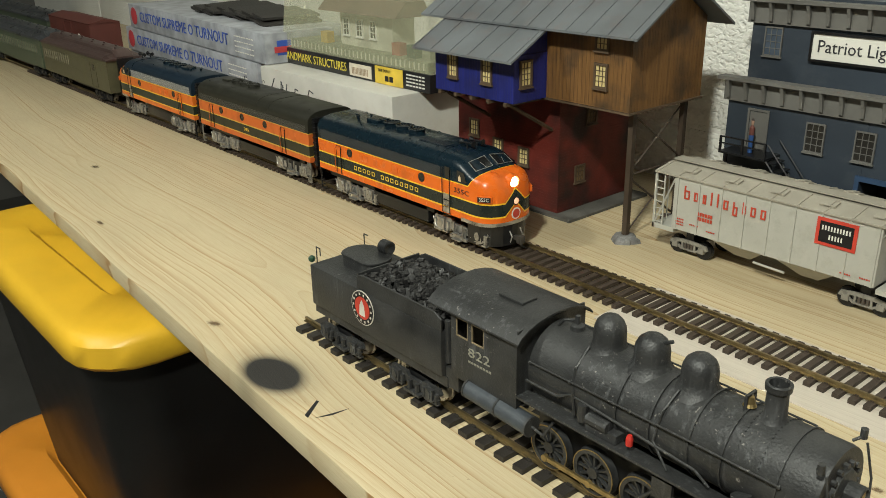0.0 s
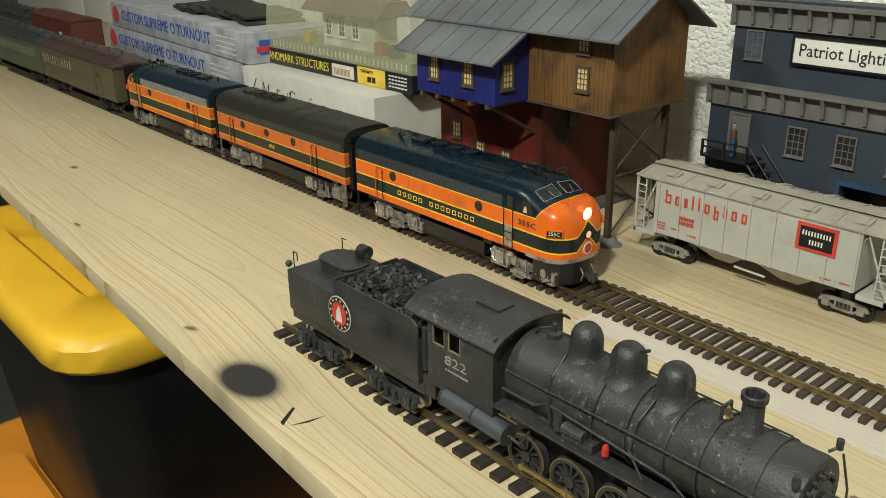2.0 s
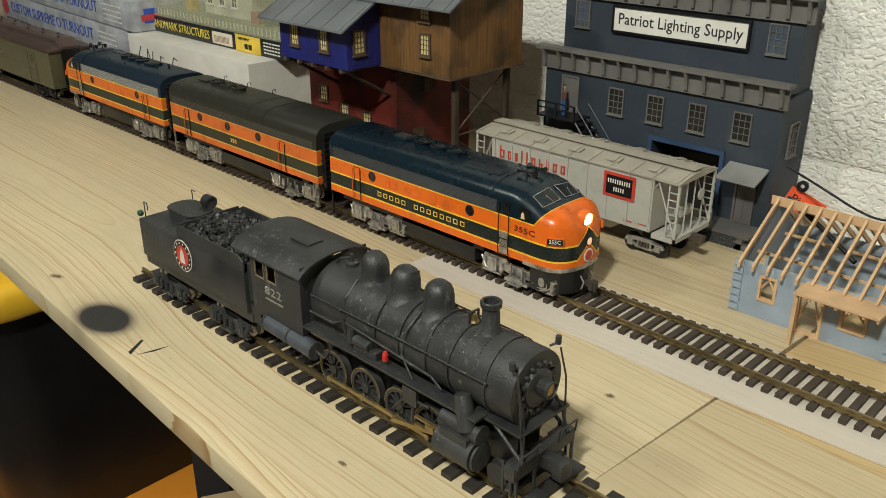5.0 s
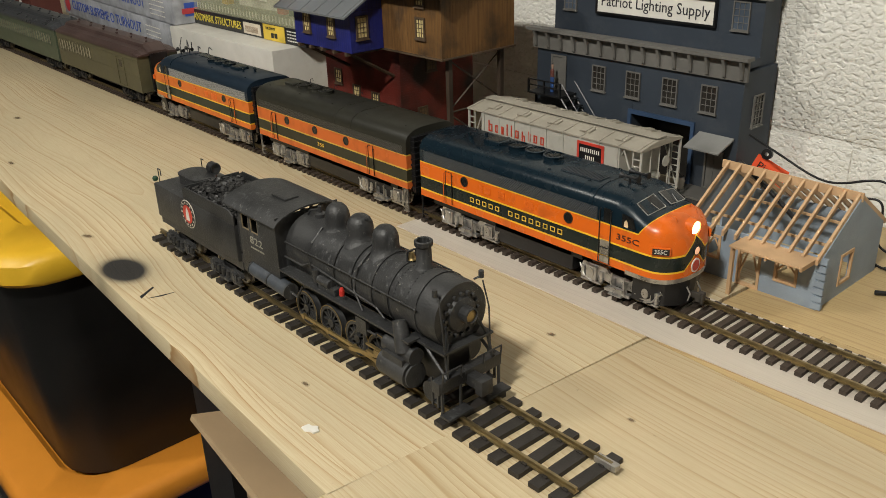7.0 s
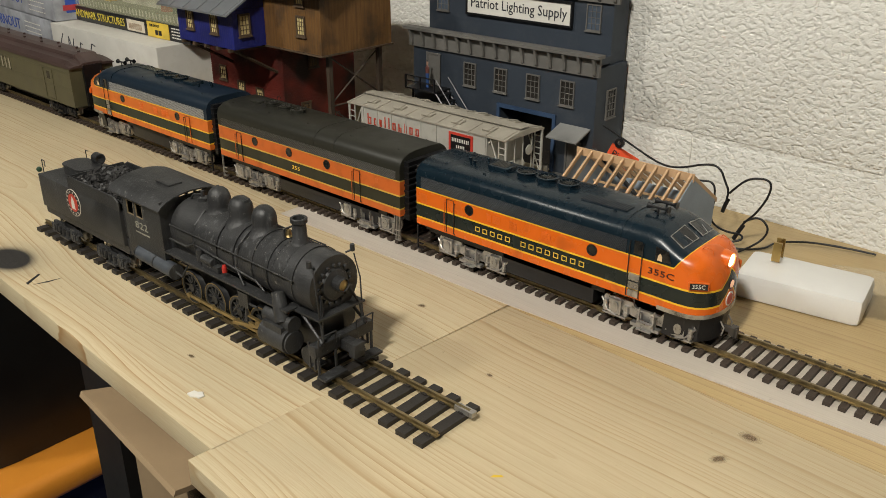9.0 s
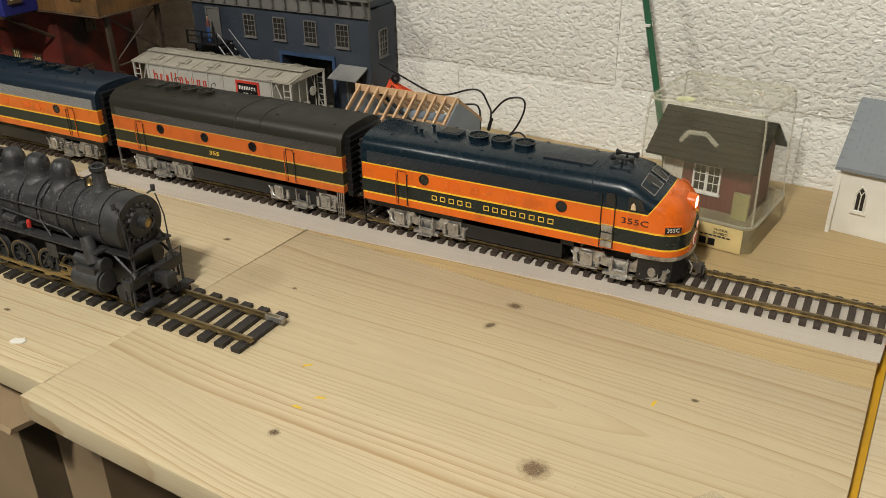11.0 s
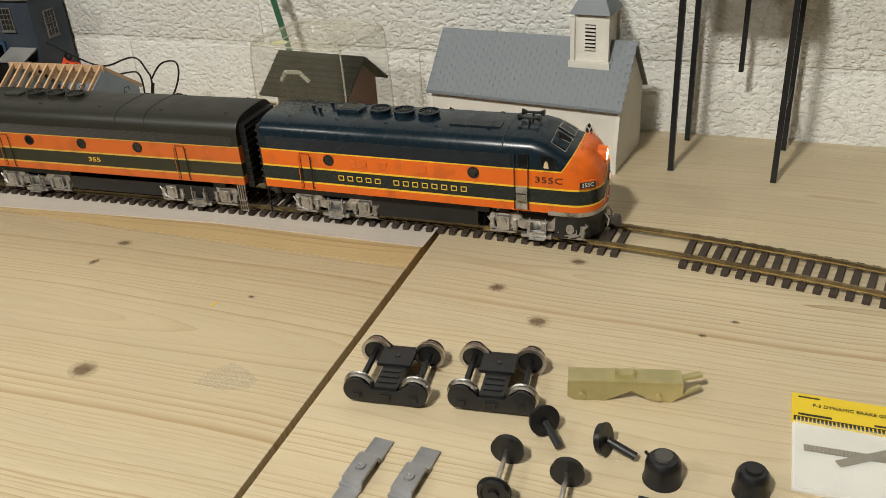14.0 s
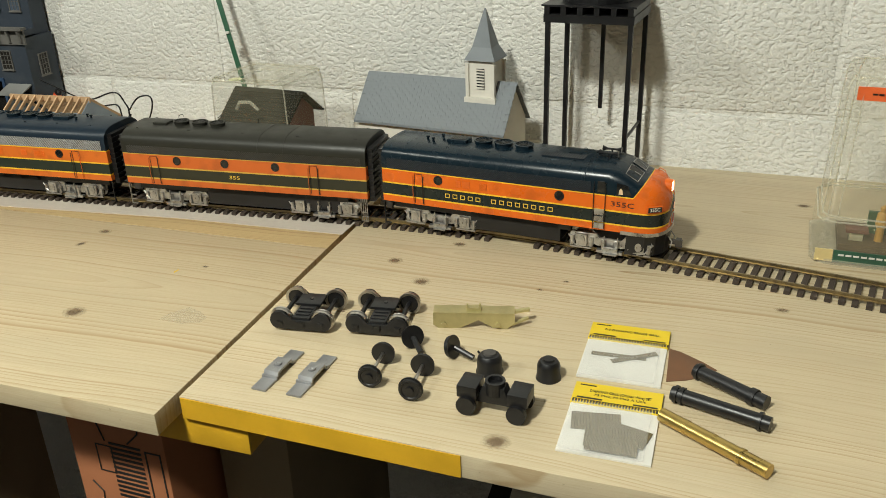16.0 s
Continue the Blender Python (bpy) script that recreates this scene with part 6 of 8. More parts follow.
    for x in (-0.826, -0.658):
        for sgn in (-1, 1):
            y = 0.0215 * sgn
            f = Shape().prism([(-0.021, 0.0105), (-0.019, 0.0145), (-0.008, 0.0160), (0.008, 0.0160), (0.019, 0.0145), (0.021, 0.0105), (0.0185, 0.0098), (0.0165, 0.0120), (0.0075, 0.0130), (-0.0075, 0.0130), (-0.0165, 0.0120), (-0.0185, 0.0098)], y - 0.0013, y + 0.0013, "y")
            f.prism([(-0.0165, 0.0112), (-0.0085, 0.0058), (0.0085, 0.0058), (0.0165, 0.0112), (0.0140, 0.0112), (0.0075, 0.0074), (-0.0075, 0.0074), (-0.0140, 0.0112)], y - 0.0011, y + 0.0011, "y")
            for dx in (-0.0145, 0.0145):
                f.box(dx - 0.0030, y - 0.0022, 0.0068, dx + 0.0030, y + 0.0022, 0.0122)
            for dx in (-0.0068, 0.0068):
                f.box(dx - 0.0009, y - 0.0010, 0.0070, dx + 0.0009, y + 0.0010, 0.0132)
            f.ob("truck_frame", dull, t, at=pose(x, 0, 0))
            for dx in (-0.0035, 0.0, 0.0035):
                Shape().cyl((dx, y, 0.0074), (dx, y, 0.0131), 0.0014, n=8).ob("spring", rust, t, at=pose(x, 0, 0))
            for dx in (-0.0145, 0.0145):
                Shape().lathe([(0, -0.0015), (0.0092, -0.0015), (0.0084, 0), (0.0084, 0.003), (0, 0.003)], (0, 0, 0), "y", 18).ob("wheel", BLACK, t, at=pose(x + dx, 0.0160 * sgn, 0.0085, 0, 0, 0 if sgn > 0 else 180))
        Shape().box(x - 0.004, -0.02, 0.011, x + 0.004, 0.02, 0.0238).ob("bolster", BLACK, t)
    ink = paint("red_lettering", (0.50, 0.055, 0.025), 0.5, vary=0.06)
    y = -w - 0.0006
    wid = [0.0058, 0.0046, 0.0034, 0.0017, 0.0017, 0.0048, 0.0046, 0.0032, 0.0048, 0.0048]
    hts = [0.0125, 0.0085, 0.0085, 0.0125, 0.0125, 0.0085, 0.0125, 0.0110, 0.0085, 0.0085]
    x = -0.8285
    s = Shape()
    for a, h in zip(wid, hts):
        z = 0.0605 - (0.0035 if a == 0.0046 and h == 0.0125 else 0)
        s.box(x, y - 0.0002, z, x + 0.0014, y + 0.0004, z + h)
        if a > 0.002:
            s.box(x + a - 0.0013, y - 0.0002, z, x + a, y + 0.0004, z + min(h, 0.0085))
            s.box(x + 0.0014, y - 0.0002, z, x + a - 0.0013, y + 0.0004, z + 0.0013).box(x + 0.0014, y - 0.0002, z + 0.0072, x + a - 0.0013, y + 0.0004, z + 0.0085)
        x += a + 0.0048
    s.ob("large_lettering", ink, t, "row of red letter-sized bars")
    bars("small_lettering", 6, -0.813, y, 0.0480, 0.0028, 0.0020, 0.0032, ink, t)
    bars("small_lettering", 6, -0.813, y, 0.0435, 0.0028, 0.0020, 0.0032, ink, t)
    for k, (x, z) in enumerate(((-0.836, 0.0365), (-0.820, 0.0365), (-0.802, 0.0345), (-0.676, 0.0330), (-0.660, 0.0335))):
        bars("fine_print", 5, x, y, z, 0.0019, 0.0013, 0.0011, ink, t)
    for zz in (0.0338, 0.0392):
        bars("fine_print", 4, -0.834, y, zz, 0.0019, 0.0013, 0.0011, ink, t)
    Shape().box(-0.7005, y - 0.0004, 0.0530, -0.6665, y + 0.0004, 0.0765).ob("emblem", paint("emblem_bright_red", (0.55, 0.05, 0.03), 0.5), t, "red framed black emblem panel")
    Shape().box(-0.6975, y - 0.0007, 0.0558, -0.6695, y - 0.0002, 0.0737).ob("emblem_panel", BLACK, t)
    bars("emblem_bars", 10, -0.6955, y - 0.0008, 0.0664, 0.0025, 0.0012, 0.0040, WHITE, t)
    bars("emblem_bars", 5, -0.6890, y - 0.0008, 0.0590, 0.0025, 0.0012, 0.0040, WHITE, t)


hopper()


def frame_house():
    t = thing("house_frame", "unfinished model house with pale blue walls and bare rafters", "model building")
    wallm = paint("pale_blue_wall", (0.27, 0.33, 0.40), 0.6, vary=0.12, scale=150, grain=0.5)
    bass = paint("bare_basswood", (0.56, 0.36, 0.20), 0.6, vary=0.15, scale=200)
    x0, x1, y0, y1, h = -0.545, -0.424, 0.074, 0.180, 0.046
    s = Shape()
    for a, b in ((x0, -0.527), (-0.512, -0.495), (-0.474, -0.462), (-0.442, x1)):
        s.box(a, y0, 0, b, y0 + 0.002, h)
    s.box(-0.527, y0, 0, -0.512, y0 + 0.002, 0.016).box(-0.527, y0, 0.038, -0.512, y0 + 0.002, h)
    s.box(-0.495, y0, 0.042, -0.474, y0 + 0.002, h)
    s.box(-0.462, y0, 0, -0.442, y0 + 0.002, 0.014).box(-0.462, y0, 0.036, -0.442, y0 + 0.002, h)
    s.ob("front_wall", wallm, t)
    Shape().box(x0, y1 - 0.002, 0, x1, y1, h).ob("back_wall", wallm, t)
    for x in (x0, x1 - 0.002):
        Shape().box(x, y0 + 0.002, 0, x + 0.002, 0.108, h).box(x, 0.126, 0, x + 0.002, y1 - 0.002, h).box(x, 0.108, 0, x + 0.002, 0.126, 0.012).box(x, 0.108, 0.036, x + 0.002, 0.126, h).ob("side_wall", wallm, t)
        Shape().prism([(y0, h), (y1, h), (0.127, 0.081)], x, x + 0.002).ob("gable", wallm, t)
    for a, z0, b, z1 in ((-0.527, 0.016, -0.512, 0.038), (-0.495, 0.0, -0.474, 0.042), (-0.462, 0.014, -0.442, 0.036)):
        Shape().border(a, z0, b, z1, y0 - 0.001, y0 + 0.003, 0.0022).tube([(a + 0.002, y0 + 0.001, z0 + 0.010), ((a + b) / 2, y0 + 0.001, z1 - 0.003), (b - 0.002, y0 + 0.001, z0 + 0.010)], 0.0009, 4).ob("opening_frame", bass, t)
    Shape().box(x1 - 0.001, 0.106, 0.010, x1 + 0.001, 0.128, 0.0125).box(x1 - 0.001, 0.106, 0.0355, x1 + 0.001, 0.128, 0.038).box(x1 - 0.001, 0.106, 0.0125, x1 + 0.001, 0.1083, 0.0355).box(x1 - 0.001, 0.1257, 0.0125, x1 + 0.001, 0.128, 0.0355).ob("opening_frame", bass, t)
    Shape().box(x0 - 0.004, 0.1262, 0.078, x1 + 0.001, 0.1278, 0.0855).ob("ridge_beam", bass, t)
    for k in range(11):
        x = x0 + 0.001 + k * 0.0117
        for sgn in (-1, 1):
            ye = 0.127 + sgn * 0.060
            Shape().loft([[(xx, 0.127 + sgn * 0.001, 0.0805), (xx, 0.127 + sgn * 0.001, 0.0850), (xx, ye, 0.0460), (xx, ye, 0.0415)] for xx in (x, x + 0.0022)]).ob("rafter", bass, t)
    Shape().box(x0 + 0.002, 0.100, 0.0440, x1 - 0.002, 0.102, 0.0460).box(x0 + 0.002, 0.152, 0.0440, x1 - 0.002, 0.154, 0.0460).ob("ceiling_joist", bass, t)
    Shape().box(-0.490, 0.048, 0.0430, -0.428, 0.074, 0.0448).ob("porch_roof", bass, t)
    for k in range(7):
        Shape().box(-0.489 + k * 0.0098, 0.049, 0.0405, -0.4872 + k * 0.0098, 0.074, 0.0429).ob("porch_joist", bass, t)
    Shape().box(-0.4895, 0.050, 0, -0.4865, 0.053, 0.0404).ob("porch_post", bass, t)
    quoin = None
    for k in range(7):
        for x in (x0, x1):
            at = pose(x, y0, 0.004 + k * 0.0065)
            if quoin is None:
                quoin = Shape().box(-0.004, -0.0012, -0.0025, 0.004, 0.0022, 0.0025).ob("corner_stone", wallm, t, at=at)
            else:
                again(quoin, "corner_stone", at, t)


frame_house()


def cable(points, r=0.0011, name="power_cable", label="thin black power cable looping against the wall"):
    cu = bpy.data.curves.new(name, "CURVE")
    cu.dimensions, cu.bevel_depth, cu.bevel_resolution = "3D", r, 2
    sp = cu.splines.new("NURBS")
    sp.points.add(len(points) - 1)
    for p, q in zip(sp.points, points):
        p.co = (*q, 1)
    sp.use_endpoint_u, sp.order_u = True, 3
    o = new(name, cu)
    cu.materials.append(BLACK)
    return tagged(o, label, "cable")


cable([(-0.58, 0.225, 0.080), (-0.54, 0.212, 0.072), (-0.50, 0.204, 0.060), (-0.4758, 0.2, 0.0605), (-0.445, 0.2, 0.073), (-0.431, 0.2, 0.072), (-0.424, 0.2, 0.058), (-0.4185, 0.2, 0.0485), (-0.4217, 0.2, 0.036)])
cable([(-0.4185, 0.2, 0.0485), (-0.410, 0.2, 0.060), (-0.3985, 0.2, 0.0690), (-0.380, 0.2, 0.0710), (-0.3795, 0.2, 0.056), (-0.3900, 0.2, 0.034), (-0.4002, 0.2, 0.0230), (-0.404, 0.199, 0.014)])
cable([(-0.4002, 0.2, 0.0230), (-0.392, 0.2, 0.030), (-0.3825, 0.2, 0.031), (-0.3740, 0.2, 0.021), (-0.382, 0.195, 0.006), (-0.392, 0.176, 0.002)])
cable([(-0.47, 0.2, 0.05), (-0.4497, 0.2, 0.0545), (-0.4345, 0.2, 0.0560), (-0.4325, 0.2, 0.036), (-0.4345, 0.198, 0.016), (-0.417, 0.195, 0.010), (-0.3962, 0.196, 0.012), (-0.398, 0.19, 0.005), (-0.42, 0.183, 0.002)])
cable([(-0.4248, 0.1834, 0.003), (-0.401, 0.1762, 0.002), (-0.3742, 0.1958, 0.003), (-0.3736, 0.2197, 0.004), (-0.3365, 0.243, 0.006), (-0.29, 0.252, 0.004)])
cable([(-0.545, 0.150, 0.078), (-0.50, 0.138, 0.060), (-0.475, 0.126, 0.048)], 0.0022, "cable_plug", "black plug hanging on the rafters")
cable([(-0.4190, 0.2, 0.0420), (-0.4212, 0.2, 0.0360), (-0.4230, 0.2, 0.0280)], 0.0021, "cable_plug", "black barrel plug on a cable")
cable([(-0.4000, 0.2, 0.0200), (-0.4035, 0.199, 0.0130), (-0.4072, 0.198, 0.0040)], 0.0021, "cable_plug", "black barrel plug on a cable")
cable([(-0.4248, 0.1834, 0.0025), (-0.4330, 0.1860, 0.0024)], 0.0021, "cable_plug", "black barrel plug on a cable")
cable([(-0.392, 0.140, 0.0024), (-0.403, 0.133, 0.0024)], 0.0021, "cable_plug", "black barrel plug on a cable")
tag = thing("orange_tag", "fluorescent orange paper tag behind the house frame", "tag", pose(-0.566, 0.246, 0.040, -10, 22, 6))
Shape().box(-0.018, 0, -0.010, 0.018, 0.0005, 0.010).ob("card", paint("fluorescent_orange", (0.85, 0.09, 0.02), 0.6, vary=0.05), tag)
Shape().lathe([(0.002, -0.002), (0.0055, -0.002), (0.0055, 0.002), (0.002, 0.002)], (-0.010, -0.002, 0.0145), "y", 16).ob("plug_end", BLACK, tag)
letters("lettering", "Pigtail", 0.008, BLACK, tag, side(0.001, -0.0004, 0.0), width=0.027)


def adapter():
    t = thing("power_adapter", "white wall plug adapter lying with brass prongs upward", "adapter", pose(-0.312, 0.122, 0, 0, 0, 8))
    Shape().box(-0.050, -0.029, 0.0, 0.052, 0.030, 0.024).ob("case", paint("white_plastic", (0.74, 0.73, 0.70), 0.35, vary=0.04), t, bevel=0.006)
    for y in (0.008, 0.020):
        Shape().box(-0.030, y - 0.0008, 0.0255, -0.023, y + 0.0008, 0.043).ob("prong", paint("prong_brass", (0.55, 0.38, 0.14), 0.3, metal=0.9), t)
    t2 = thing("plastic_case", "empty clear plastic case lying by the adapter", "case", pose(-0.262, 0.150, 0, 0, 0, 20))
    Shape().box(-0.035, -0.028, 0.0, 0.035, 0.028, 0.022).ob("shell", glass("clear_plastic", (0.80, 0.78, 0.68), 0.06, 0.10), t2, bevel=0.004)


adapter()
CLEAR = glass("yellowed_plastic", (0.58, 0.53, 0.36), 0.10, 0.14)
RIM = glass("plastic_edge", (0.70, 0.67, 0.52), 0.15, 0.34)


def depot_case():
    t = thing("boxed_shed", "red model work shed kit inside a clear plastic case", "boxed model", pose(-0.162, 0.129, 0, 0, 0, -8))
    w, d, h = 0.055, 0.050, 0.124
    def outline(k, z):
        pts = []
        for q, (sx, sy) in enumerate(((1, 1), (-1, 1), (-1, -1), (1, -1))):
            for i in range(4):
                a = math.pi / 2 * (q + i / 3)
                pts.append((sx * (w * k - 0.010) + 0.010 * math.cos(a), sy * (d * k - 0.010) + 0.010 * math.sin(a), z))
        return pts
    Shape().loft([outline(1.0, 0.0245), outline(0.96, 0.112), outline(0.945, 0.121), outline(0.90, 0.127), outline(0.82, h), outline(0.55, h), outline(0.50, h - 0.006)]).ob("clear_lid", CLEAR, t, smooth=True)
    for k, z, r in ((1.0, 0.0245, 0.0016), (0.93, 0.1235, 0.0012), (0.52, h - 0.001, 0.0009)):
        a = outline(k, z)
        Shape().tube(a + [a[0]], r, 5).ob("case_edge", RIM, t)
    for i in (1, 6, 9, 14):
        Shape().tube([outline(1.0, 0.0245)[i], outline(0.96, 0.112)[i], outline(0.93, 0.1235)[i], outline(0.82, h)[i]], 0.0010, 5).ob("case_edge", RIM, t)
    Shape().loft([outline(1.0, 0.0), outline(1.03, 0.001), outline(1.03, 0.024), outline(1.0, 0.0243)]).ob("tray", glass("amber_tray", (0.50, 0.42, 0.24), 0.15, 0.45), t, smooth=True)
    Shape().box(-0.046, -0.042, 0.002, 0.046, 0.042, 0.0235).ob("tray_insert", paint("tray_dark", (0.05, 0.04, 0.03), 0.4), t)
    Shape().box(-0.012, -d - 0.0030, 0.001, w - 0.006, -d - 0.0022, 0.0235).ob("label_card", paint("card_yellow", (0.70, 0.55, 0.25), 0.5), t, "cream-yellow label with black print")
    for words, z in (("WORK", 0.0195), ("SHED", 0.0160)):
        letters("label_lettering", words, 0.0022, BLACK, t, side(0.030, -d - 0.0032, z), width=0.013)
    bars("fine_print", 7, 0.012, -d - 0.0031, 0.0125, 0.004, 0.003, 0.0012, BLACK, t)
    bars("fine_print", 2, 0.012, -d - 0.0031, 0.0035, 0.008, 0.0062, 0.0065, BLACK, t)
    Shape().lathe([(0, 0), (0.008, 0), (0.008, 0.0004), (0, 0.0004)], (-0.022, -0.034, 0.1235), n=18).ob("round_sticker", paint("sticker_cream", (0.66, 0.66, 0.40), 0.6), t)
    red = planked("shed_red", (0.115, 0.020, 0.016), (0.15, 0.028, 0.020), 0.005, stain=(0.07, 0.014, 0.012))
    cream = paint("shed_cream", (0.55, 0.52, 0.42), 0.6)
    Shape().box(-0.046, -0.026, 0.0245, 0.050, 0.030, 0.080).ob("shed_wall", red, t)
    Shape().prism([(-0.026, 0.080), (0.030, 0.080), (0.002, 0.104)], -0.046, 0.050).ob("shed_gable", red, t)
    shingle = paint("dark_shingle", (0.012, 0.012, 0.010), 0.85, vary=0.4, grain=0.5)
    for y0, y1 in ((-0.040, 0.002), (0.044, 0.002)):
        Shape().loft([[(x, y0, 0.0735), (x, y1, 0.1075), (x, y1, 0.1095), (x, y0, 0.0755)] for x in (-0.059, 0.058)]).ob("shed_roof", shingle, t)
        for k in range(8):
            f = k / 8
            z, y = 0.0756 + 0.034 * f, y0 + (y1 - y0) * f
            Shape().box(-0.0592, y - 0.0012, z, 0.0582, y + 0.0012, z + 0.0008).ob("shingle_row", shingle, t)
    Shape().border(-0.044, 0.0250, -0.022, 0.071, -0.0285, -0.0262, 0.0022).box(-0.0418, -0.0275, 0.0250, -0.0242, -0.0262, 0.0688).box(-0.0335, -0.0282, 0.026, -0.0325, -0.0275, 0.068).ob("shed_door", cream, t, "cream plank double door")
    for x in (-0.0035, 0.0110):
        window(t, pose(x, -0.0263, 0.0555), 0.0115, 0.0250, 2, 3, WHITE, DARKP, 0.0018)
    Shape().box(0.036, -0.034, 0.0245, 0.052, -0.030, 0.050).ob("spare_door", paint("part_olive", (0.30, 0.27, 0.11), 0.5), t, "olive loose plastic door")
    Shape().tube([(-0.018, -0.0445, 0.090), (-0.012, -0.0450, 0.099), (0.004, -0.0450, 0.100), (0.014, -0.0445, 0.091)], 0.0022).ob("lid_handle", RIM, t)
    for c in t.children:
        if c.name.split(".")[0] in ("shed_wall", "shed_gable", "shed_roof", "shingle_row", "shed_door", "window", "spare_door"):
            c.matrix_basis = Matrix.Diagonal((0.86, 1, 0.96, 1)) @ c.matrix_basis


depot_case()
MATS["dark_shingle"].node_tree.nodes["Principled BSDF"].inputs["Specular IOR Level"].default_value = 0.15
pole = thing("green_pole", "slim dark green painted stick leaning on the wall", "stick")
Shape().tube([(-0.2180, 0.203, 0.0), (-0.2960, 0.236, 0.30)], 0.0042, 4).ob("stick", paint("stick_green", (0.015, 0.10, 0.045), 0.4), pole)
Shape().box(-0.2695, 0.2140, 0.155, -0.2555, 0.2260, 0.1575).ob("band", WHITE, pole)


def church():
    t = thing("model_church", "white model church with grey shingle roof and steeple", "model building", pose(-0.058, 0.160, 0, 0, 0, -10.4))
    L, D = 0.194, 0.078
    white = paint("church_white", (0.72, 0.69, 0.61), 0.55, vary=0.05, scale=150, grain=0.5)
    slate = paint("shingle_grey", (0.19, 0.21, 0.225), 0.6, vary=0.1)
    Shape().box(0, 0, 0, L, 0.002, 0.066).ob("front_wall", white, t)
    Shape().box(0, D - 0.002, 0, L, D, 0.066).ob("back_wall", white, t)
    for x in (0, L - 0.002):
        Shape().prism([(0.002, 0), (D - 0.002, 0), (D - 0.002, 0.066), (D / 2, 0.1105), (0.002, 0.066)], x, x + 0.002).ob("gable_wall", white, t)
    for sgn in (0, 1):
        y0 = -0.005 if sgn == 0 else D + 0.005
        Shape().loft([[(x, y0, 0.0600), (x, D / 2, 0.1125), (x, D / 2, 0.1145), (x, y0, 0.0622)] for x in (-0.004, L + 0.004)]).ob("roof_slope", slate, t)
    sh = None
    rng = random.Random(8)
    slope = math.degrees(math.atan2(0.0523, D / 2 + 0.005))
    ln = math.hypot(0.0523, D / 2 + 0.005)
    rows = 15
    for r in range(rows):
        for k in range(19 if r % 2 else 20):
            f = (r + 0.5) / rows
            at = pose(-0.003 + (k + (0.5 if r % 2 else 0.0)) * 0.0101 + 0.005, -0.005 + f * (D / 2 + 0.005), 0.0628 + f * 0.0523, slope + 1.2, 0, rng.uniform(-0.6, 0.6))
            if sh is None:
                sh = Shape().box(-0.00496, -ln / rows / 2, 0, 0.00496, ln / rows / 2, 0.0004).ob("shingle", slate, t, at=at)
            else:
                again(sh, "shingle", at, t)
    for k in range(5):
        x = 0.021 + k * 0.0365
        arch = [(-0.0042, 0), (0.0042, 0), (0.0042, 0.016), (0.0025, 0.0205), (0, 0.0235), (-0.0025, 0.0205), (-0.0042, 0.016)]
        p = Shape().prism(arch, -0.0004, 0.0, "y").ob("arched_window", DARKP, t, at=pose(x, 0, 0.024))
        Shape().tube([(a, -0.0006, b) for a, b in arch] + [(-0.0042, -0.0006, 0)], 0.0009, 4).tube([(0, -0.0005, 0), (0, -0.0005, 0.0155), (-0.0028, -0.0005, 0.0200)], 0.0005, 4).tube([(0, -0.0005, 0.0155), (0.0028, -0.0005, 0.0200)], 0.0005, 4).ob("window_tracery", white, p)
        Shape().box(-0.0065, -0.002, -0.0025, 0.0065, 0.0, -0.0005).ob("window_sill", white, p)
    for x in (0.0, L):
        Shape().prism([(-0.007, 0), (0.0, 0), (0.0, 0.056), (-0.003, 0.040), (-0.007, 0.018)], x - 0.0018, x + 0.0018).ob("buttress", white, t)
    # steeple
    cx, cy = L - 0.036, D / 2
    Shape().box(cx - 0.0155, cy - 0.0155, 0.092, cx + 0.0155, cy + 0.0155, 0.142).ob("belfry", white, t)
    Shape().box(cx - 0.020, cy - 0.020, 0.088, cx + 0.020, cy + 0.020, 0.098).ob("belfry_base", white, t)
    Shape().loft([[(cx + a * 0.0195, cy + b * 0.0195, 0.1415) for a, b in ((-1, -1), (1, -1), (1, 1), (-1, 1))], [(cx + a * 0.0120, cy + b * 0.0120, 0.156) for a, b in ((-1, -1), (1, -1), (1, 1), (-1, 1))], [(cx + a * 0.0007, cy + b * 0.0007, 0.199) for a, b in ((-1, -1), (1, -1), (1, 1), (-1, 1))]]).ob("spire", slate, t)
    Shape().box(cx - 0.005, cy - 0.0162, 0.108, cx + 0.005, cy - 0.0155, 0.132).ob("belfry_vent", DARKP, t)
    for k in range(7):
        Shape().box(cx - 0.005, cy - 0.0172, 0.1085 + k * 0.0035, cx + 0.005, cy - 0.0160, 0.1102 + k * 0.0035).ob("louvre", white, t)
    for a in (-1, 1):
        for b in (-1, 1):
            Shape().box(cx + a * 0.0165 - 0.002, cy + b * 0.0165 - 0.002, 0.074, cx + a * 0.0165 + 0.002, cy + b * 0.0165 + 0.002, 0.138).ob("pilaster", white, t)


church()


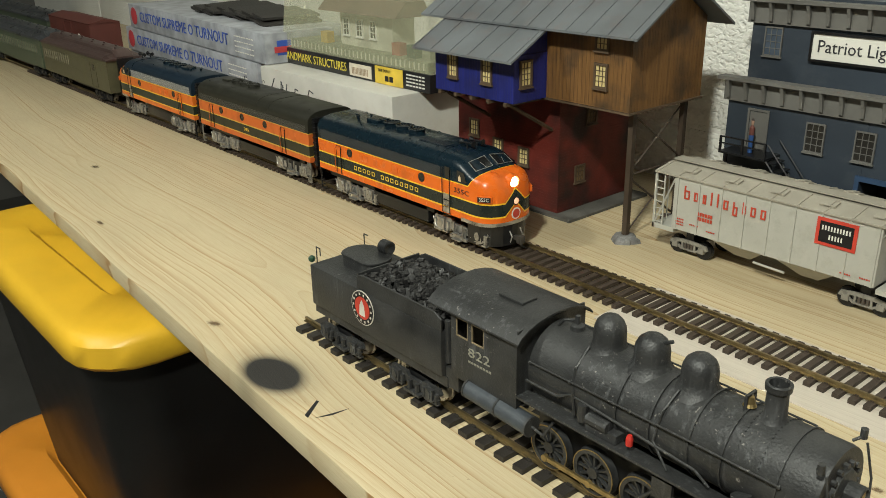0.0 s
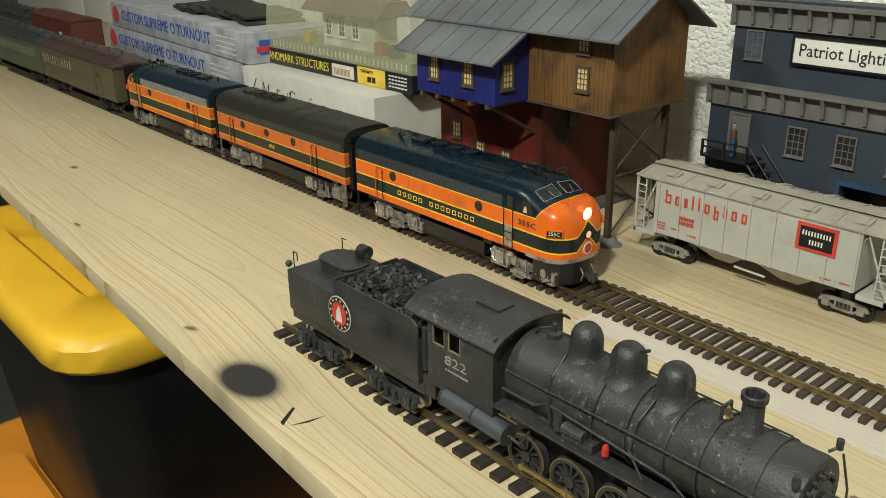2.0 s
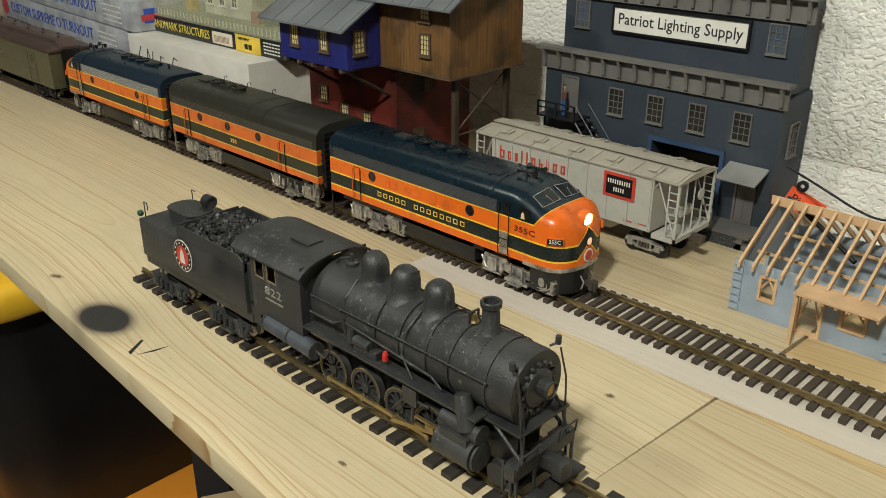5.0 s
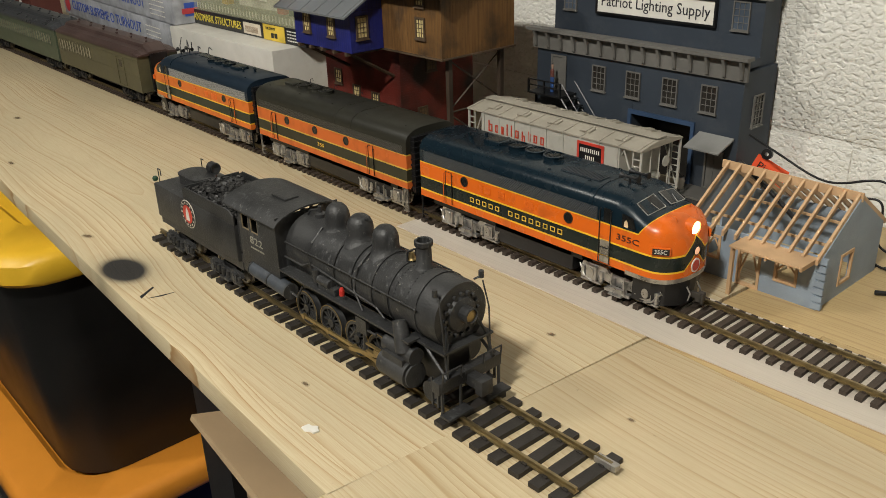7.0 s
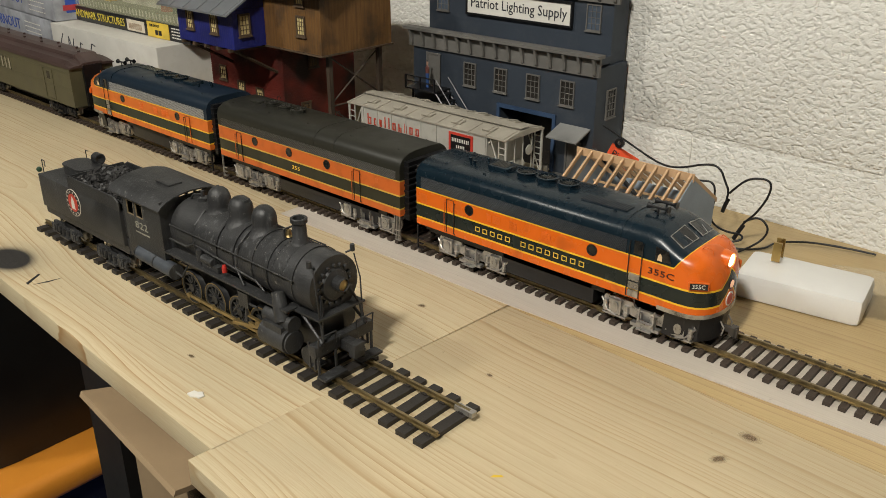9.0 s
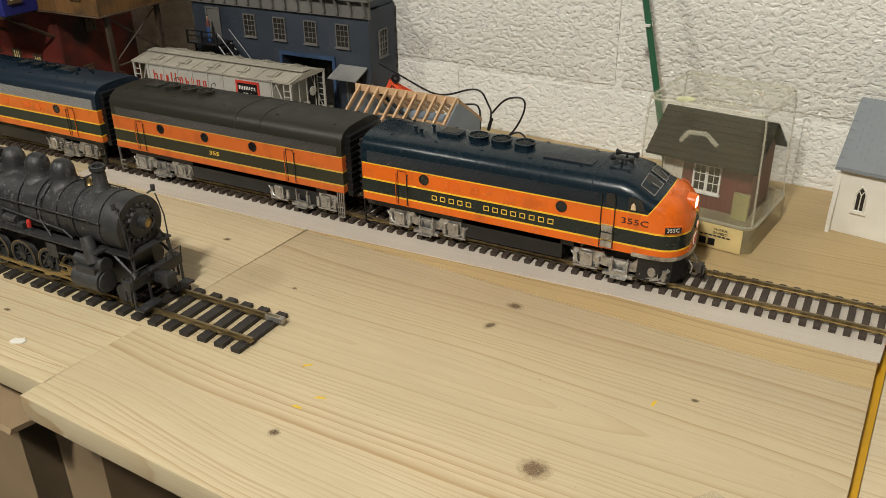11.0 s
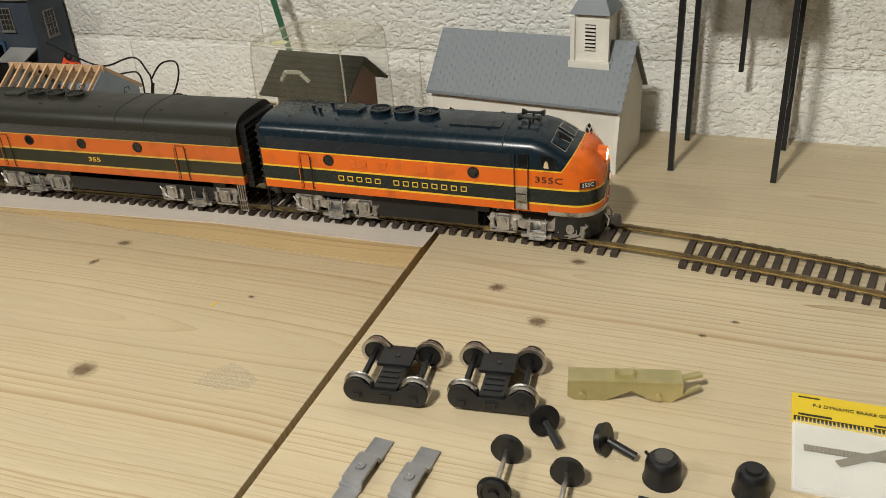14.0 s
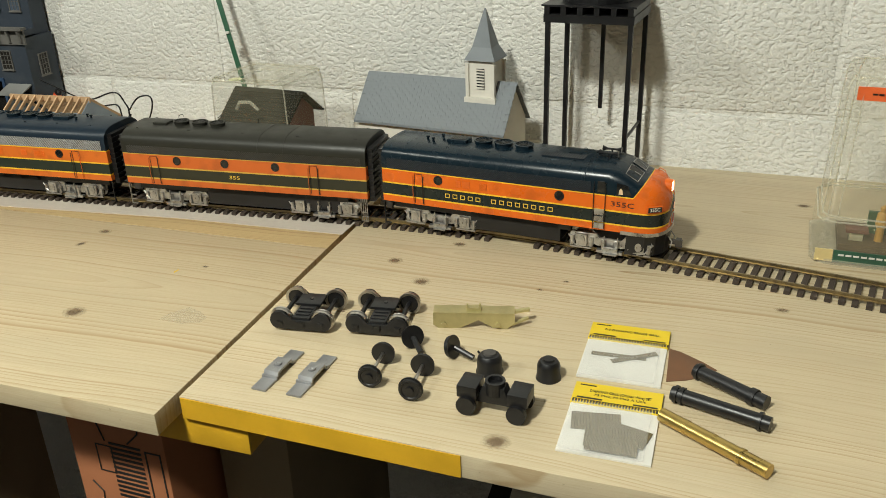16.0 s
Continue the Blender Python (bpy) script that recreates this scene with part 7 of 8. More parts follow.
def water_tower():
    t = thing("water_tower", "tall black wooden model water tower on slim legs", "model tower", pose(0.2335, 0.172, 0, 0, 0, -8))
    w, d = 0.0460, 0.040
    for a in (-1, 1):
        for b in (-1, 1):
            Shape().box(a * w - 0.0025, b * d - 0.0025, 0, a * w + 0.0025, b * d + 0.0025, 0.190).ob("leg", BLACK, t)
    Shape().box(-w - 0.004, -d - 0.004, 0.1902, w + 0.004, d + 0.004, 0.199).ob("platform_beam", BLACK, t)
    Shape().box(-w - 0.006, -d - 0.006, 0.2075, w + 0.006, d + 0.006, 0.2095).ob("platform", BLACK, t)
    for k in range(6):
        Shape().box(-w - 0.003 + k * 0.0184, -d - 0.005, 0.1992, -w + 0.003 + k * 0.0184, d + 0.005, 0.2073).ob("platform_joist", BLACK, t)
    Shape().lathe([(0, 0), (0.040, 0), (0.040, 0.075), (0, 0.075)], (0, 0, 0.2097), n=28).ob("tank", BLACK, t)
    for x in (w,):
        Shape().box(x - 0.0012, -d, 0.062, x + 0.0012, d, 0.0645).ob("leg_brace", BLACK, t)
    Shape().box(-0.0022, d - 0.012, 0.078, 0.0022, d - 0.008, 0.1902).ob("spout_pipe", BLACK, t)


water_tower()


def blister():
    t = thing("boxed_scene", "small figures on a platform in a clear plastic pack", "boxed model", pose(0.535, 0.020, 0, 0, 0, -6))
    w, d = 0.068, 0.052
    corner = lambda k, z: [(w * k * a, d * k * b, z) for a, b in ((-1, -0.75), (-0.93, -0.93), (-0.8, -1), (0.8, -1), (1, -0.75), (1, 0.75), (0.8, 1), (-0.8, 1), (-1, 0.75))]
    Shape().loft([corner(1.0, 0.006), corner(0.99, 0.042), corner(0.94, 0.046), corner(0.86, 0.163), corner(0.80, 0.174)]).ob("clear_shell", CLEAR, t, smooth=True)
    Shape().loft([corner(1.03, 0), corner(1.03, 0.005)]).ob("base_flange", RIM, t)
    for k, z in ((0.99, 0.042), (0.94, 0.046), (0.80, 0.174)):
        Shape().tube(corner(k, z) + [corner(k, z)[0]], 0.0010, 5).ob("shell_edge", RIM, t)
    for i in range(9):
        Shape().tube([corner(0.94, 0.046)[i], corner(0.86, 0.163)[i], corner(0.80, 0.174)[i]], 0.0008, 5).ob("shell_edge", RIM, t)
    Shape().box(-0.050, -d * 1.01 - 0.001, 0.003, 0.060, -d * 1.01, 0.015).ob("green_card", paint("card_green", (0.03, 0.10, 0.06), 0.5), t)
    Shape().box(-0.066, -d * 1.0 - 0.001, 0.003, -0.0505, -d * 1.0, 0.015).ob("yellow_card", paint("card_yellow", (0.75, 0.55, 0.16), 0.5), t)
    bars("fine_print", 12, -0.046, -d * 1.01 - 0.0015, 0.010, 0.0065, 0.005, 0.0018, WHITE, t)
    Shape().box(-0.046, -0.03, 0.006, 0.055, 0.03, 0.012).ob("wood_platform", paint("platform_brown", (0.11, 0.07, 0.035), 0.6), t)
    Shape().box(-0.020, 0.005, 0.012, 0.045, 0.010, 0.034).ob("green_bench", paint("bench_green", (0.015, 0.07, 0.025), 0.5), t)
    Shape().lathe([(0, 0), (0.004, 0), (0.0035, 0.012), (0.0055, 0.018), (0.0045, 0.028), (0.0025, 0.030), (0.0032, 0.034), (0, 0.037)], (-0.010, -0.012, 0.012), n=12).ob("figurine", paint("figure_yellow", (0.55, 0.30, 0.06), 0.6), t, smooth=True)
    Shape().box(-0.036, -0.018, 0.012, -0.024, -0.008, 0.020).ob("suitcase", paint("case_cream", (0.55, 0.50, 0.32), 0.6), t)
    Shape().box(-0.040, -0.020, 0.0202, -0.020, -0.006, 0.0235).ob("suitcase_top", paint("case_brown", (0.14, 0.05, 0.03), 0.6), t)
    Shape().box(-0.052, -d * 0.875, 0.155, 0.045, -d * 0.875 + 0.001, 0.167).ob("orange_sticker", paint("sticker_orange", (0.85, 0.14, 0.03), 0.5), t)
    bars("fine_print", 14, -0.040, -d * 0.875 - 0.0005, 0.1602, 0.005, 0.004, 0.0015, BLACK, t)


blister()


# ---- cartons behind the train ----
def carton_mat():
    return paint("speckled_card", (0.36, 0.37, 0.40), 0.5, vary=0.35, scale=160)


def cartons():
    card = carton_mat()
    blue = paint("print_blue", (0.035, 0.09, 0.42), 0.5)
    for k, (z, dx) in enumerate(((0.052, -0.03), (0.0995, 0.0))):
        t = thing("track_carton", "grey speckled cardboard carton with blue lettering", "carton", pose(-1.872 + dx, 0.187, z, 0, 0, -4), group="stacked cartons")
        Shape().box(-0.315, -0.075, 0, 0.315, 0.075, 0.0455).ob("box", card, t, bevel=0.001)
        letters("lettering", "CUSTOM SUPREME O TURNOUT", 0.0195, blue, t, side(-0.035, -0.0756, 0.0235), width=0.43)
        for r in range(4):
            bars("fine_print", 8, 0.205, -0.0755, 0.008 + r * 0.008, 0.009, 0.007, 0.0018, WHITE, t)
        Shape().lathe([(0, 0), (0.017, 0), (0.017, -0.0004), (0, -0.0004)], (-0.285, -0.0754, 0.023), "y", 20).ob("emblem", paint("print_red", (0.5, 0.05, 0.06), 0.5), t)
        Shape().box(0.3152, -0.055, 0.012, 0.3156, -0.020, 0.034).ob("end_emblem", blue, t)
        Shape().box(0.3157, -0.06, 0.016, 0.3161, -0.025, 0.025).ob("end_bar", paint("print_red", (0.5, 0.05, 0.06), 0.5), t)
    t = thing("plain_carton", "plain grey carton under the stacked cartons", "carton", pose(-1.905, 0.187, 0, 0, 0, -4))
    Shape().box(-0.31, -0.07, 0, 0.31, 0.07, 0.0515).ob("box", card, t)
    t = thing("shingle_bundle", "bundle of dark roof parts on the cartons", "model parts", pose(-1.79, 0.20, 0.1455, 0, 0, -4))
    rng = random.Random(4)
    dark = paint("dark_roofing", (0.028, 0.025, 0.022), 0.7, vary=0.4, grain=0.4)
    for k in range(16):
        Shape().box(-0.022, -0.05, 0, 0.022, 0.05, 0.004).ob("slat", dark, t, at=pose(-0.13 + k * 0.018, rng.uniform(-0.01, 0.01), 0.001 + 0.0042 * (k % 3), rng.uniform(-2, 2), 6, rng.uniform(-5, 5)))
    t = thing("white_carton", "worn white cardboard carton behind the train", "carton", pose(-1.400, 0.158, 0))
    Shape().box(-0.170, -0.075, 0, 0.157, 0.085, 0.0985).ob("box", paint("white_card", (0.62, 0.60, 0.55), 0.6, vary=0.08, dirt=(0.45, 0.40, 0.32), dirt_amount=0.3), t, bevel=0.0015)
    ink = paint("pen_ink", (0.05, 0.05, 0.06), 0.6)
    for a in (((-0.205, 0.070), (-0.215, 0.055), (-0.210, 0.035), (-0.200, 0.040), (-0.200, 0.050)), ((-0.190, 0.040), (-0.186, 0.068), (-0.176, 0.040), (-0.170, 0.066)), ((-0.150, 0.045), (-0.148, 0.062), (-0.140, 0.06)), ((-0.120, 0.045), (-0.110, 0.065), (-0.100, 0.062))):
        Shape().tube([(p + 0.075, -0.0753, q + 0.015) for p, q in a], 0.0009, 4).ob("pen_stroke", ink, t)
    # clear boxed station on the white carton
    t = thing("boxed_station", "cream model station in a clear pack with printed base", "boxed model", pose(-1.394, 0.168, 0.0987) @ Matrix.Diagonal((1.07, 1, 1, 1)))
    Shape().box(-0.170, -0.042, 0, 0.163, 0.042, 0.024).ob("printed_base", paint("pack_black", (0.015, 0.015, 0.016), 0.35), t, bevel=0.002)
    letters("lettering", "LANDMARK STRUCTURES", 0.0125, paint("print_yellow", (0.72, 0.58, 0.08), 0.5), t, side(-0.085, -0.0424, 0.012), width=0.155)
    Shape().box(0.000, -0.0428, 0.003, 0.048, -0.0421, 0.020).ob("price_label", paint("label_cream", (0.62, 0.55, 0.44), 0.6), t)
    bars("label_bars", 12, 0.006, -0.0430, 0.006, 0.003, 0.0014, 0.009, paint("bar_brown", (0.3, 0.22, 0.15), 0.6), t)
    Shape().box(0.056, -0.0428, 0.0005, 0.112, -0.0421, 0.0235).ob("yellow_panel", paint("pack_yellow", (0.72, 0.50, 0.06), 0.5), t)
    letters("panel_lettering", "THE DEPOT", 0.0038, BLACK, t, side(0.076, -0.0432, 0.018), width=0.026)
    bars("panel_mark", 2, 0.077, -0.0432, 0.005, 0.009, 0.007, 0.007, BLACK, t)
    for k in range(4):
        bars("fine_print", 6, 0.119, -0.0426, 0.005 + k * 0.0045, 0.006, 0.0045, 0.0018, WHITE, t)
    Shape().loft([[(a * 0.168, b * 0.041, 0.0242) for a, b in ((-1, -1), (0.97, -1), (0.97, 1), (-1, 1))], [(a * 0.158, b * 0.033, 0.125) for a, b in ((-1, -1), (0.97, -1), (0.97, 1), (-1, 1))]]).ob("clear_cover", glass("olive_clear", (0.62, 0.62, 0.42), 0.1, 0.30), t)
    stat = paint("station_cream", (0.52, 0.50, 0.40), 0.6)
    Shape().box(-0.155, -0.034, 0.0243, 0.150, 0.034, 0.036).ob("station_platform", paint("station_deck", (0.22, 0.23, 0.15), 0.6), t)
    for k in range(34):
        Shape().box(-0.154 + k * 0.009, -0.0352, 0.026, -0.152 + k * 0.009, -0.0342, 0.035).ob("platform_post", stat, t)
    Shape().box(-0.060, -0.010, 0.036, 0.055, 0.028, 0.085).ob("station_building", stat, t)
    Shape().prism([(-0.030, 0.084), (0.032, 0.084), (0.020, 0.104), (-0.010, 0.104)], -0.085, 0.085).ob("station_roof", paint("station_roof", (0.13, 0.08, 0.06), 0.6), t)
    for x in (-0.045, -0.015, 0.015):
        window(t, pose(x, -0.0103, 0.062), 0.012, 0.022, 2, 3, WHITE, DARKP)
    for x, z, c in ((0.075, 0.036, (0.3, 0.08, 0.05)), (-0.085, 0.036, (0.45, 0.30, 0.06)), (0.105, 0.036, (0.05, 0.08, 0.05))):
        Shape().box(x - 0.008, -0.022, z, x + 0.008, -0.010, z + 0.016).ob("luggage_cart", paint("cart_%d" % int(x * 1000), c, 0.6), t)


cartons()


def red_boxcar():
    t = thing("boxcar", "brown-red boxcar model behind the train", "model wagon", pose(-2.42, 0.115, 0))
    red = paint("boxcar_red", (0.115, 0.032, 0.024), 0.6, vary=0.2)
    Shape().box(-0.13, -0.033, 0.020, 0.13, 0.033, 0.100).ob("body", red, t)
    Shape().prism([(-0.035, 0.1002), (0.035, 0.1002), (0.0, 0.108)], -0.132, 0.132).ob("roof", red, t)
    Shape().lathe([(0, 0), (0.010, 0), (0.010, -0.0005), (0, -0.0005)], (0.06, -0.0332, 0.065), "y", 18).ob("emblem", WHITE, t)
    Shape().border(-0.03, 0.022, 0.02, 0.096, -0.0345, -0.0332, 0.001).ob("door", red, t)
    for x in (-0.09, 0.09):
        truck(t, x, [], BLACK)
    for k, x in enumerate((-2.80, -3.24)):
        copy_thing(COACH, pose(x, 0.12, 0, 0, 0, 0))


red_boxcar()


# ---- under the bench ----
def tote(x0, x1, y0, y1, ztop, height, yellow, label):
    t = thing("storage_tote", label, "storage bin", group="stacked storage bins")
    cx, cy = (x0 + x1) / 2, (y0 + y1) / 2
    def rr(k, z, r=0.07):
        hw, hd = (x1 - x0) / 2 - k, (y1 - y0) / 2 - k
        pts = []
        for q in range(4):
            sx, sy = ((1, 1), (-1, 1), (-1, -1), (1, -1))[q]
            for i in range(6):
                a = math.pi / 2 * (q + i / 5)
                pts.append((cx + sx * (hw - r) + r * math.cos(a), cy + sy * (hd - r) + r * math.sin(a), z))
        return pts
    Shape().loft([rr(0.048, ztop - height), rr(0.018, ztop - 0.040)]).ob("bin", paint("bin_black", (0.008, 0.008, 0.008), 0.42, vary=0.3, scale=40), t, smooth=True)
    Shape().loft([rr(0.004, ztop - 0.042), rr(0.0, ztop - 0.036), rr(0.0, ztop - 0.012), rr(0.006, ztop - 0.003), rr(0.016, ztop), rr(0.070, ztop), rr(0.080, ztop - 0.010), rr(0.20, ztop - 0.010)]).ob("lid", paint("lid_paint_%d" % int(yellow[1] * 100), yellow, 0.4, vary=0.1, scale=30), t, "moulded yellow lid", smooth=True)


tote(-1.74, -1.200, -0.345, 0.17, -0.085, 0.375, (0.80, 0.47, 0.03), "black storage tote with a yellow lid under the bench")
tote(-1.79, -1.180, -0.375, 0.17, -0.461, 0.385, (0.76, 0.28, 0.03), "black storage tote with an orange-yellow lid on the floor")


def under_bench():
    brown = paint("kraft_card", (0.30, 0.21, 0.12), 0.7, vary=0.12, scale=60)
    t = thing("cardboard_carton", "open brown cardboard carton under the bench", "carton", pose(0, 0, 0))
    Shape().box(-0.70, -0.30, -0.85, -0.52, 0.0, -0.09).ob("box", brown, t)
    Shape().loft([[(-0.700, -0.334, -0.040), (-0.540, -0.350, -0.040), (-0.540, -0.262, -0.056), (-0.685, -0.262, -0.056)], [(-0.700, -0.336, -0.044), (-0.540, -0.352, -0.044), (-0.540, -0.262, -0.060), (-0.685, -0.262, -0.060)]]).ob("flap", brown, t)
    bag = thing("blue_bag", "glossy blue plastic bag on the floor", "bag", pose(-1.240, -0.103, -0.85))
    s = Shape().ball((0, 0, 0.15), 0.15, 1.0, 20)
    rng = random.Random(9)
    for v in s.bm.verts:
        v.co *= 1 + rng.uniform(-0.08, 0.06)
        v.co.z = max(v.co.z, 0)
    s.ob("plastic", paint("blue_plastic", (0.01, 0.04, 0.30), 0.2, vary=0.3), bag)
    t = thing("engine_carton", "orange-brown carton with a black machine drawing", "carton", pose(-0.10, -0.25, -0.85, 0, 0, -5))
    Shape().box(-0.070, -0.06, 0, 0.034, 0.12, 0.79).ob("box", paint("orange_card", (0.40, 0.15, 0.065), 0.65, vary=0.12, scale=30), t, bevel=0.002)
    ink = paint("print_black", (0.02, 0.018, 0.016), 0.6)
    for k in range(12):
        Shape().box(-0.026, -0.0606, 0.690 + k * 0.0052, 0.008, -0.0602, 0.6925 + k * 0.0052).ob("drawn_fin", ink, t)
    Shape().border(0.012, 0.692, 0.029, 0.748, -0.0606, -0.0602, 0.0015).ob("drawn_tank", ink, t)
    Shape().border(-0.042, 0.715, -0.024, 0.745, -0.0606, -0.0602, 0.0012).ob("drawn_box", ink, t)
    for pts in (((-0.03, 0.750), (-0.038, 0.778), (-0.025, 0.785)), ((-0.005, 0.752), (0.008, 0.765), (0.012, 0.785), (0.0, 0.780)), ((-0.055, 0.70), (-0.045, 0.69), (-0.048, 0.66)), ((0.0, 0.69), (0.004, 0.66))):
        Shape().tube([(a, -0.0604, b) for a, b in pts], 0.0008, 4).ob("drawn_line", ink, t)
    t = thing("brown_carton", "plain brown carton beside the printed carton", "carton", pose(0.022, -0.20, -0.85, 0, 0, -5))
    Shape().box(-0.075, -0.06, 0, 0.0, 0.14, 0.78).ob("box", paint("brown_card", (0.22, 0.16, 0.09), 0.65, vary=0.15, scale=30), t, bevel=0.002)
    t = thing("dark_shelf", "dark board shelf under the bench", "shelf", pose(0.25, -0.2, -0.35))
    Shape().box(-0.1, -0.10, 0, 0.5, 0.3, 0.02).ob("shelf_board", paint("dark_board", (0.05, 0.045, 0.04), 0.7), t)
    Shape().box(-0.1, 0.2, -0.5, 0.5, 0.3, -0.0002).ob("shelf_side", paint("dark_board", (0.05, 0.045, 0.04), 0.7), t)
    t = thing("foam_block", "white foam block on the shelf", "foam block", pose(0.265, -0.235, -0.329))
    Shape().box(-0.045, -0.04, 0, 0.045, 0.08, 0.20).ob("block", WHITE, t, bevel=0.002)


under_bench()


# ---- loose parts on the bench ----
def spare_truck(x, y, r):
    t = thing("spare_truck", "black model railway truck with bright wheel rims", "model part", pose(x, y, 0, 0, 0, r), group="loose model parts")
    outline = []
    for cx, a0, a1 in ((0.018, -70, 112), (-0.018, 68, 250)):
        outline += [(cx + 0.0086 * math.cos(math.radians(w)), 0.0100 + 0.0086 * math.sin(math.radians(w))) for w in range(a0, a1, 13)]
        outline += [(0.008, 0.0112), (-0.008, 0.0112)] if cx > 0 else [(-0.009, 0.0022), (0.009, 0.0022)]
    for sgn in (-1, 1):
        yy = 0.0232 * sgn
        Shape().prism(outline, yy - 0.0011, yy + 0.0011, "y").ob("side_frame", BLACK, t, bevel=0.0004)
        o = yy + 0.0014 * sgn
        for dx, w in ((-0.018, 0.0020), (0.0, 0.0028), (0.018, 0.0020)):
            Shape().box(dx - w, o - 0.0009, 0.0078 - w * 0.7, dx + w, o + 0.0009, 0.0078 + w * 0.7).border(dx - w - 0.0008, 0.0070 - w * 0.7, dx + w + 0.0008, 0.0086 + w * 0.7, o - 0.0005, o + 0.0003, 0.0006).ob("journal_box", BLACK, t)
    Shape().box(-0.0075, -0.0220, 0.0085, 0.0075, 0.0220, 0.0130).ob("bolster", BLACK, t, bevel=0.0006)
    Shape().box(-0.0115, -0.0010, 0.0125, 0.0105, 0.0170, 0.0150).ob("bolster_plate", BLACK, t, bevel=0.0006)
    for k in range(3):
        Shape().box(-0.006, -0.018 + k * 0.0055, 0.0131, 0.006, -0.0155 + k * 0.0055, 0.0139).ob("bolster_rib", BLACK, t)
    Shape().lathe([(0, 0), (0.0016, 0), (0.0016, 0.0007), (0, 0.0007)], (0, 0.008, 0.0150), n=14).ob("pivot", DARKP, t)
    for dx in (-0.018, 0.018):
        Shape().cyl((dx, -0.019, 0.0100), (dx, 0.019, 0.0100), 0.0021, n=10).ob("axle", BLACK, t)
        for sgn in (-1, 1):
            o = Shape().lathe([(0, -0.0006), (0.0080, -0.0006), (0.0080, 0.0020), (0, 0.0020)], axis="y", n=22).ob("wheel", BLACK, t, at=pose(dx, 0.0188 * sgn, 0.0100, 0, 0, 0 if sgn > 0 else 180))
            Shape().lathe([(0.0078, -0.0016), (0.0100, -0.0016), (0.0100, -0.0008), (0.0093, 0.0), (0.0091, 0.0028), (0.0078, 0.0028)], axis="y", n=28).ob("rim", STEEL, o, smooth=True)


spare_truck(0.038, -0.228, 4)
spare_truck(0.103, -0.221, 4)


def axle(x, y, r, both, tilt=0.0):
    t = thing("loose_wheelset" if both else "loose_half_axle", "black plastic model wheels on a steel axle" if both else "black model wheel with a short stub axle", "model part", pose(x, y, 0.0093, 0, 0, r), group="loose model parts")
    prof = [(0, -0.0012), (0.0094, -0.0012), (0.0094, -0.0002), (0.0086, 0.0), (0.0086, 0.0026), (0.0068, 0.0028), (0.0062, 0.0020), (0.003, 0.0020), (0.003, 0.0036), (0, 0.0036)]
    if both:
        Shape().cyl((0, -0.020, 0), (0, 0.020, 0), 0.0014, n=10).ob("axle", STEEL, t)
        for sgn in (-1, 1):
            Shape().lathe(prof, axis="y", n=24).ob("wheel", BLACK, t, at=pose(0, 0.0165 * sgn, 0, 0, 0, 0 if sgn > 0 else 180), smooth=True)
    else:
        Shape().lathe(prof, axis="y", n=24).ob("wheel", BLACK, t, at=pose(0, 0.004, 0, -16, 0, 0), smooth=True)
        Shape().cyl((0, 0.002, 0), (0, -0.0145, -0.0050), 0.0024, n=12).ob("stub", BLACK, t)


axle(0.124, -0.299, 1, True)
axle(0.159, -0.309, 1, True)
axle(0.141, -0.257, 38, False)
axle(0.178, -0.263, 75, False)


def spring(x, y, r):
    t = thing("leaf_plate", "cast grey metal bracket with a raised middle", "model part", pose(x, y, 0, 0, 0, r), group="loose model parts")
    cast = paint("cast_metal", (0.36, 0.36, 0.37), 0.42, metal=0.7, vary=0.2, scale=200, grain=0.3)
    Shape().prism([(-0.029, 0), (-0.011, 0), (-0.009, 0.004), (0.009, 0.004), (0.011, 0), (0.029, 0), (0.029, 0.0018), (0.012, 0.0018), (0.010, 0.0062), (-0.010, 0.0062), (-0.012, 0.0018), (-0.029, 0.0018)], -0.0062, 0.0062).ob("plate", cast, t, bevel=0.0004)
    Shape().lathe([(0, 0), (0.0032, 0), (0.0030, 0.0012), (0.0012, 0.0013), (0, 0.0006)], (0, 0, 0.0062), n=14).ob("boss", cast, t)
    for s in (-1, 1):
        Shape().box(-0.0066, s * 0.0125 - 0.001, 0.0006, 0.0066, s * 0.0125 + 0.001, 0.0036).ob("lug", cast, t)


spring(0.047, -0.311, -6)
spring(0.076, -0.3125, -6)


def loose_domes():
    for x, y, cap in ((0.207, -0.276, True), (0.252, -0.275, False)):
        t = thing("loose_dome", "glossy black plastic boiler dome", "model part", pose(x, y, 0) @ Matrix.Scale(0.8, 4), group="loose model parts")
        r = 0.0118 if cap else 0.0108
        Shape().lathe([(0, 0), (r * 1.12, 0), (r * 1.11, 0.0016), (r * 1.03, 0.0030), (r * 1.02, 0.0130), (r * 0.96, 0.0162), (r * 0.78, 0.0190), (0, 0.0205)], n=28).ob("shell", BLACK, t, smooth=True)
        Shape().lathe([(0, 0), (r * 0.55, 0), (r * 0.5, 0.0018), (0, 0.0019)], (0, 0, 0.0195), n=20).ob("lid", paint("lid_grey", (0.07, 0.065, 0.06), 0.5) if cap else BLACK, t, smooth=True)
        if cap:
            Shape().tube([(-0.0095, 0.003, 0.016), (-0.0125, 0.004, 0.0185)], 0.0011).ob("whistle", BLACK, t)


loose_domes()


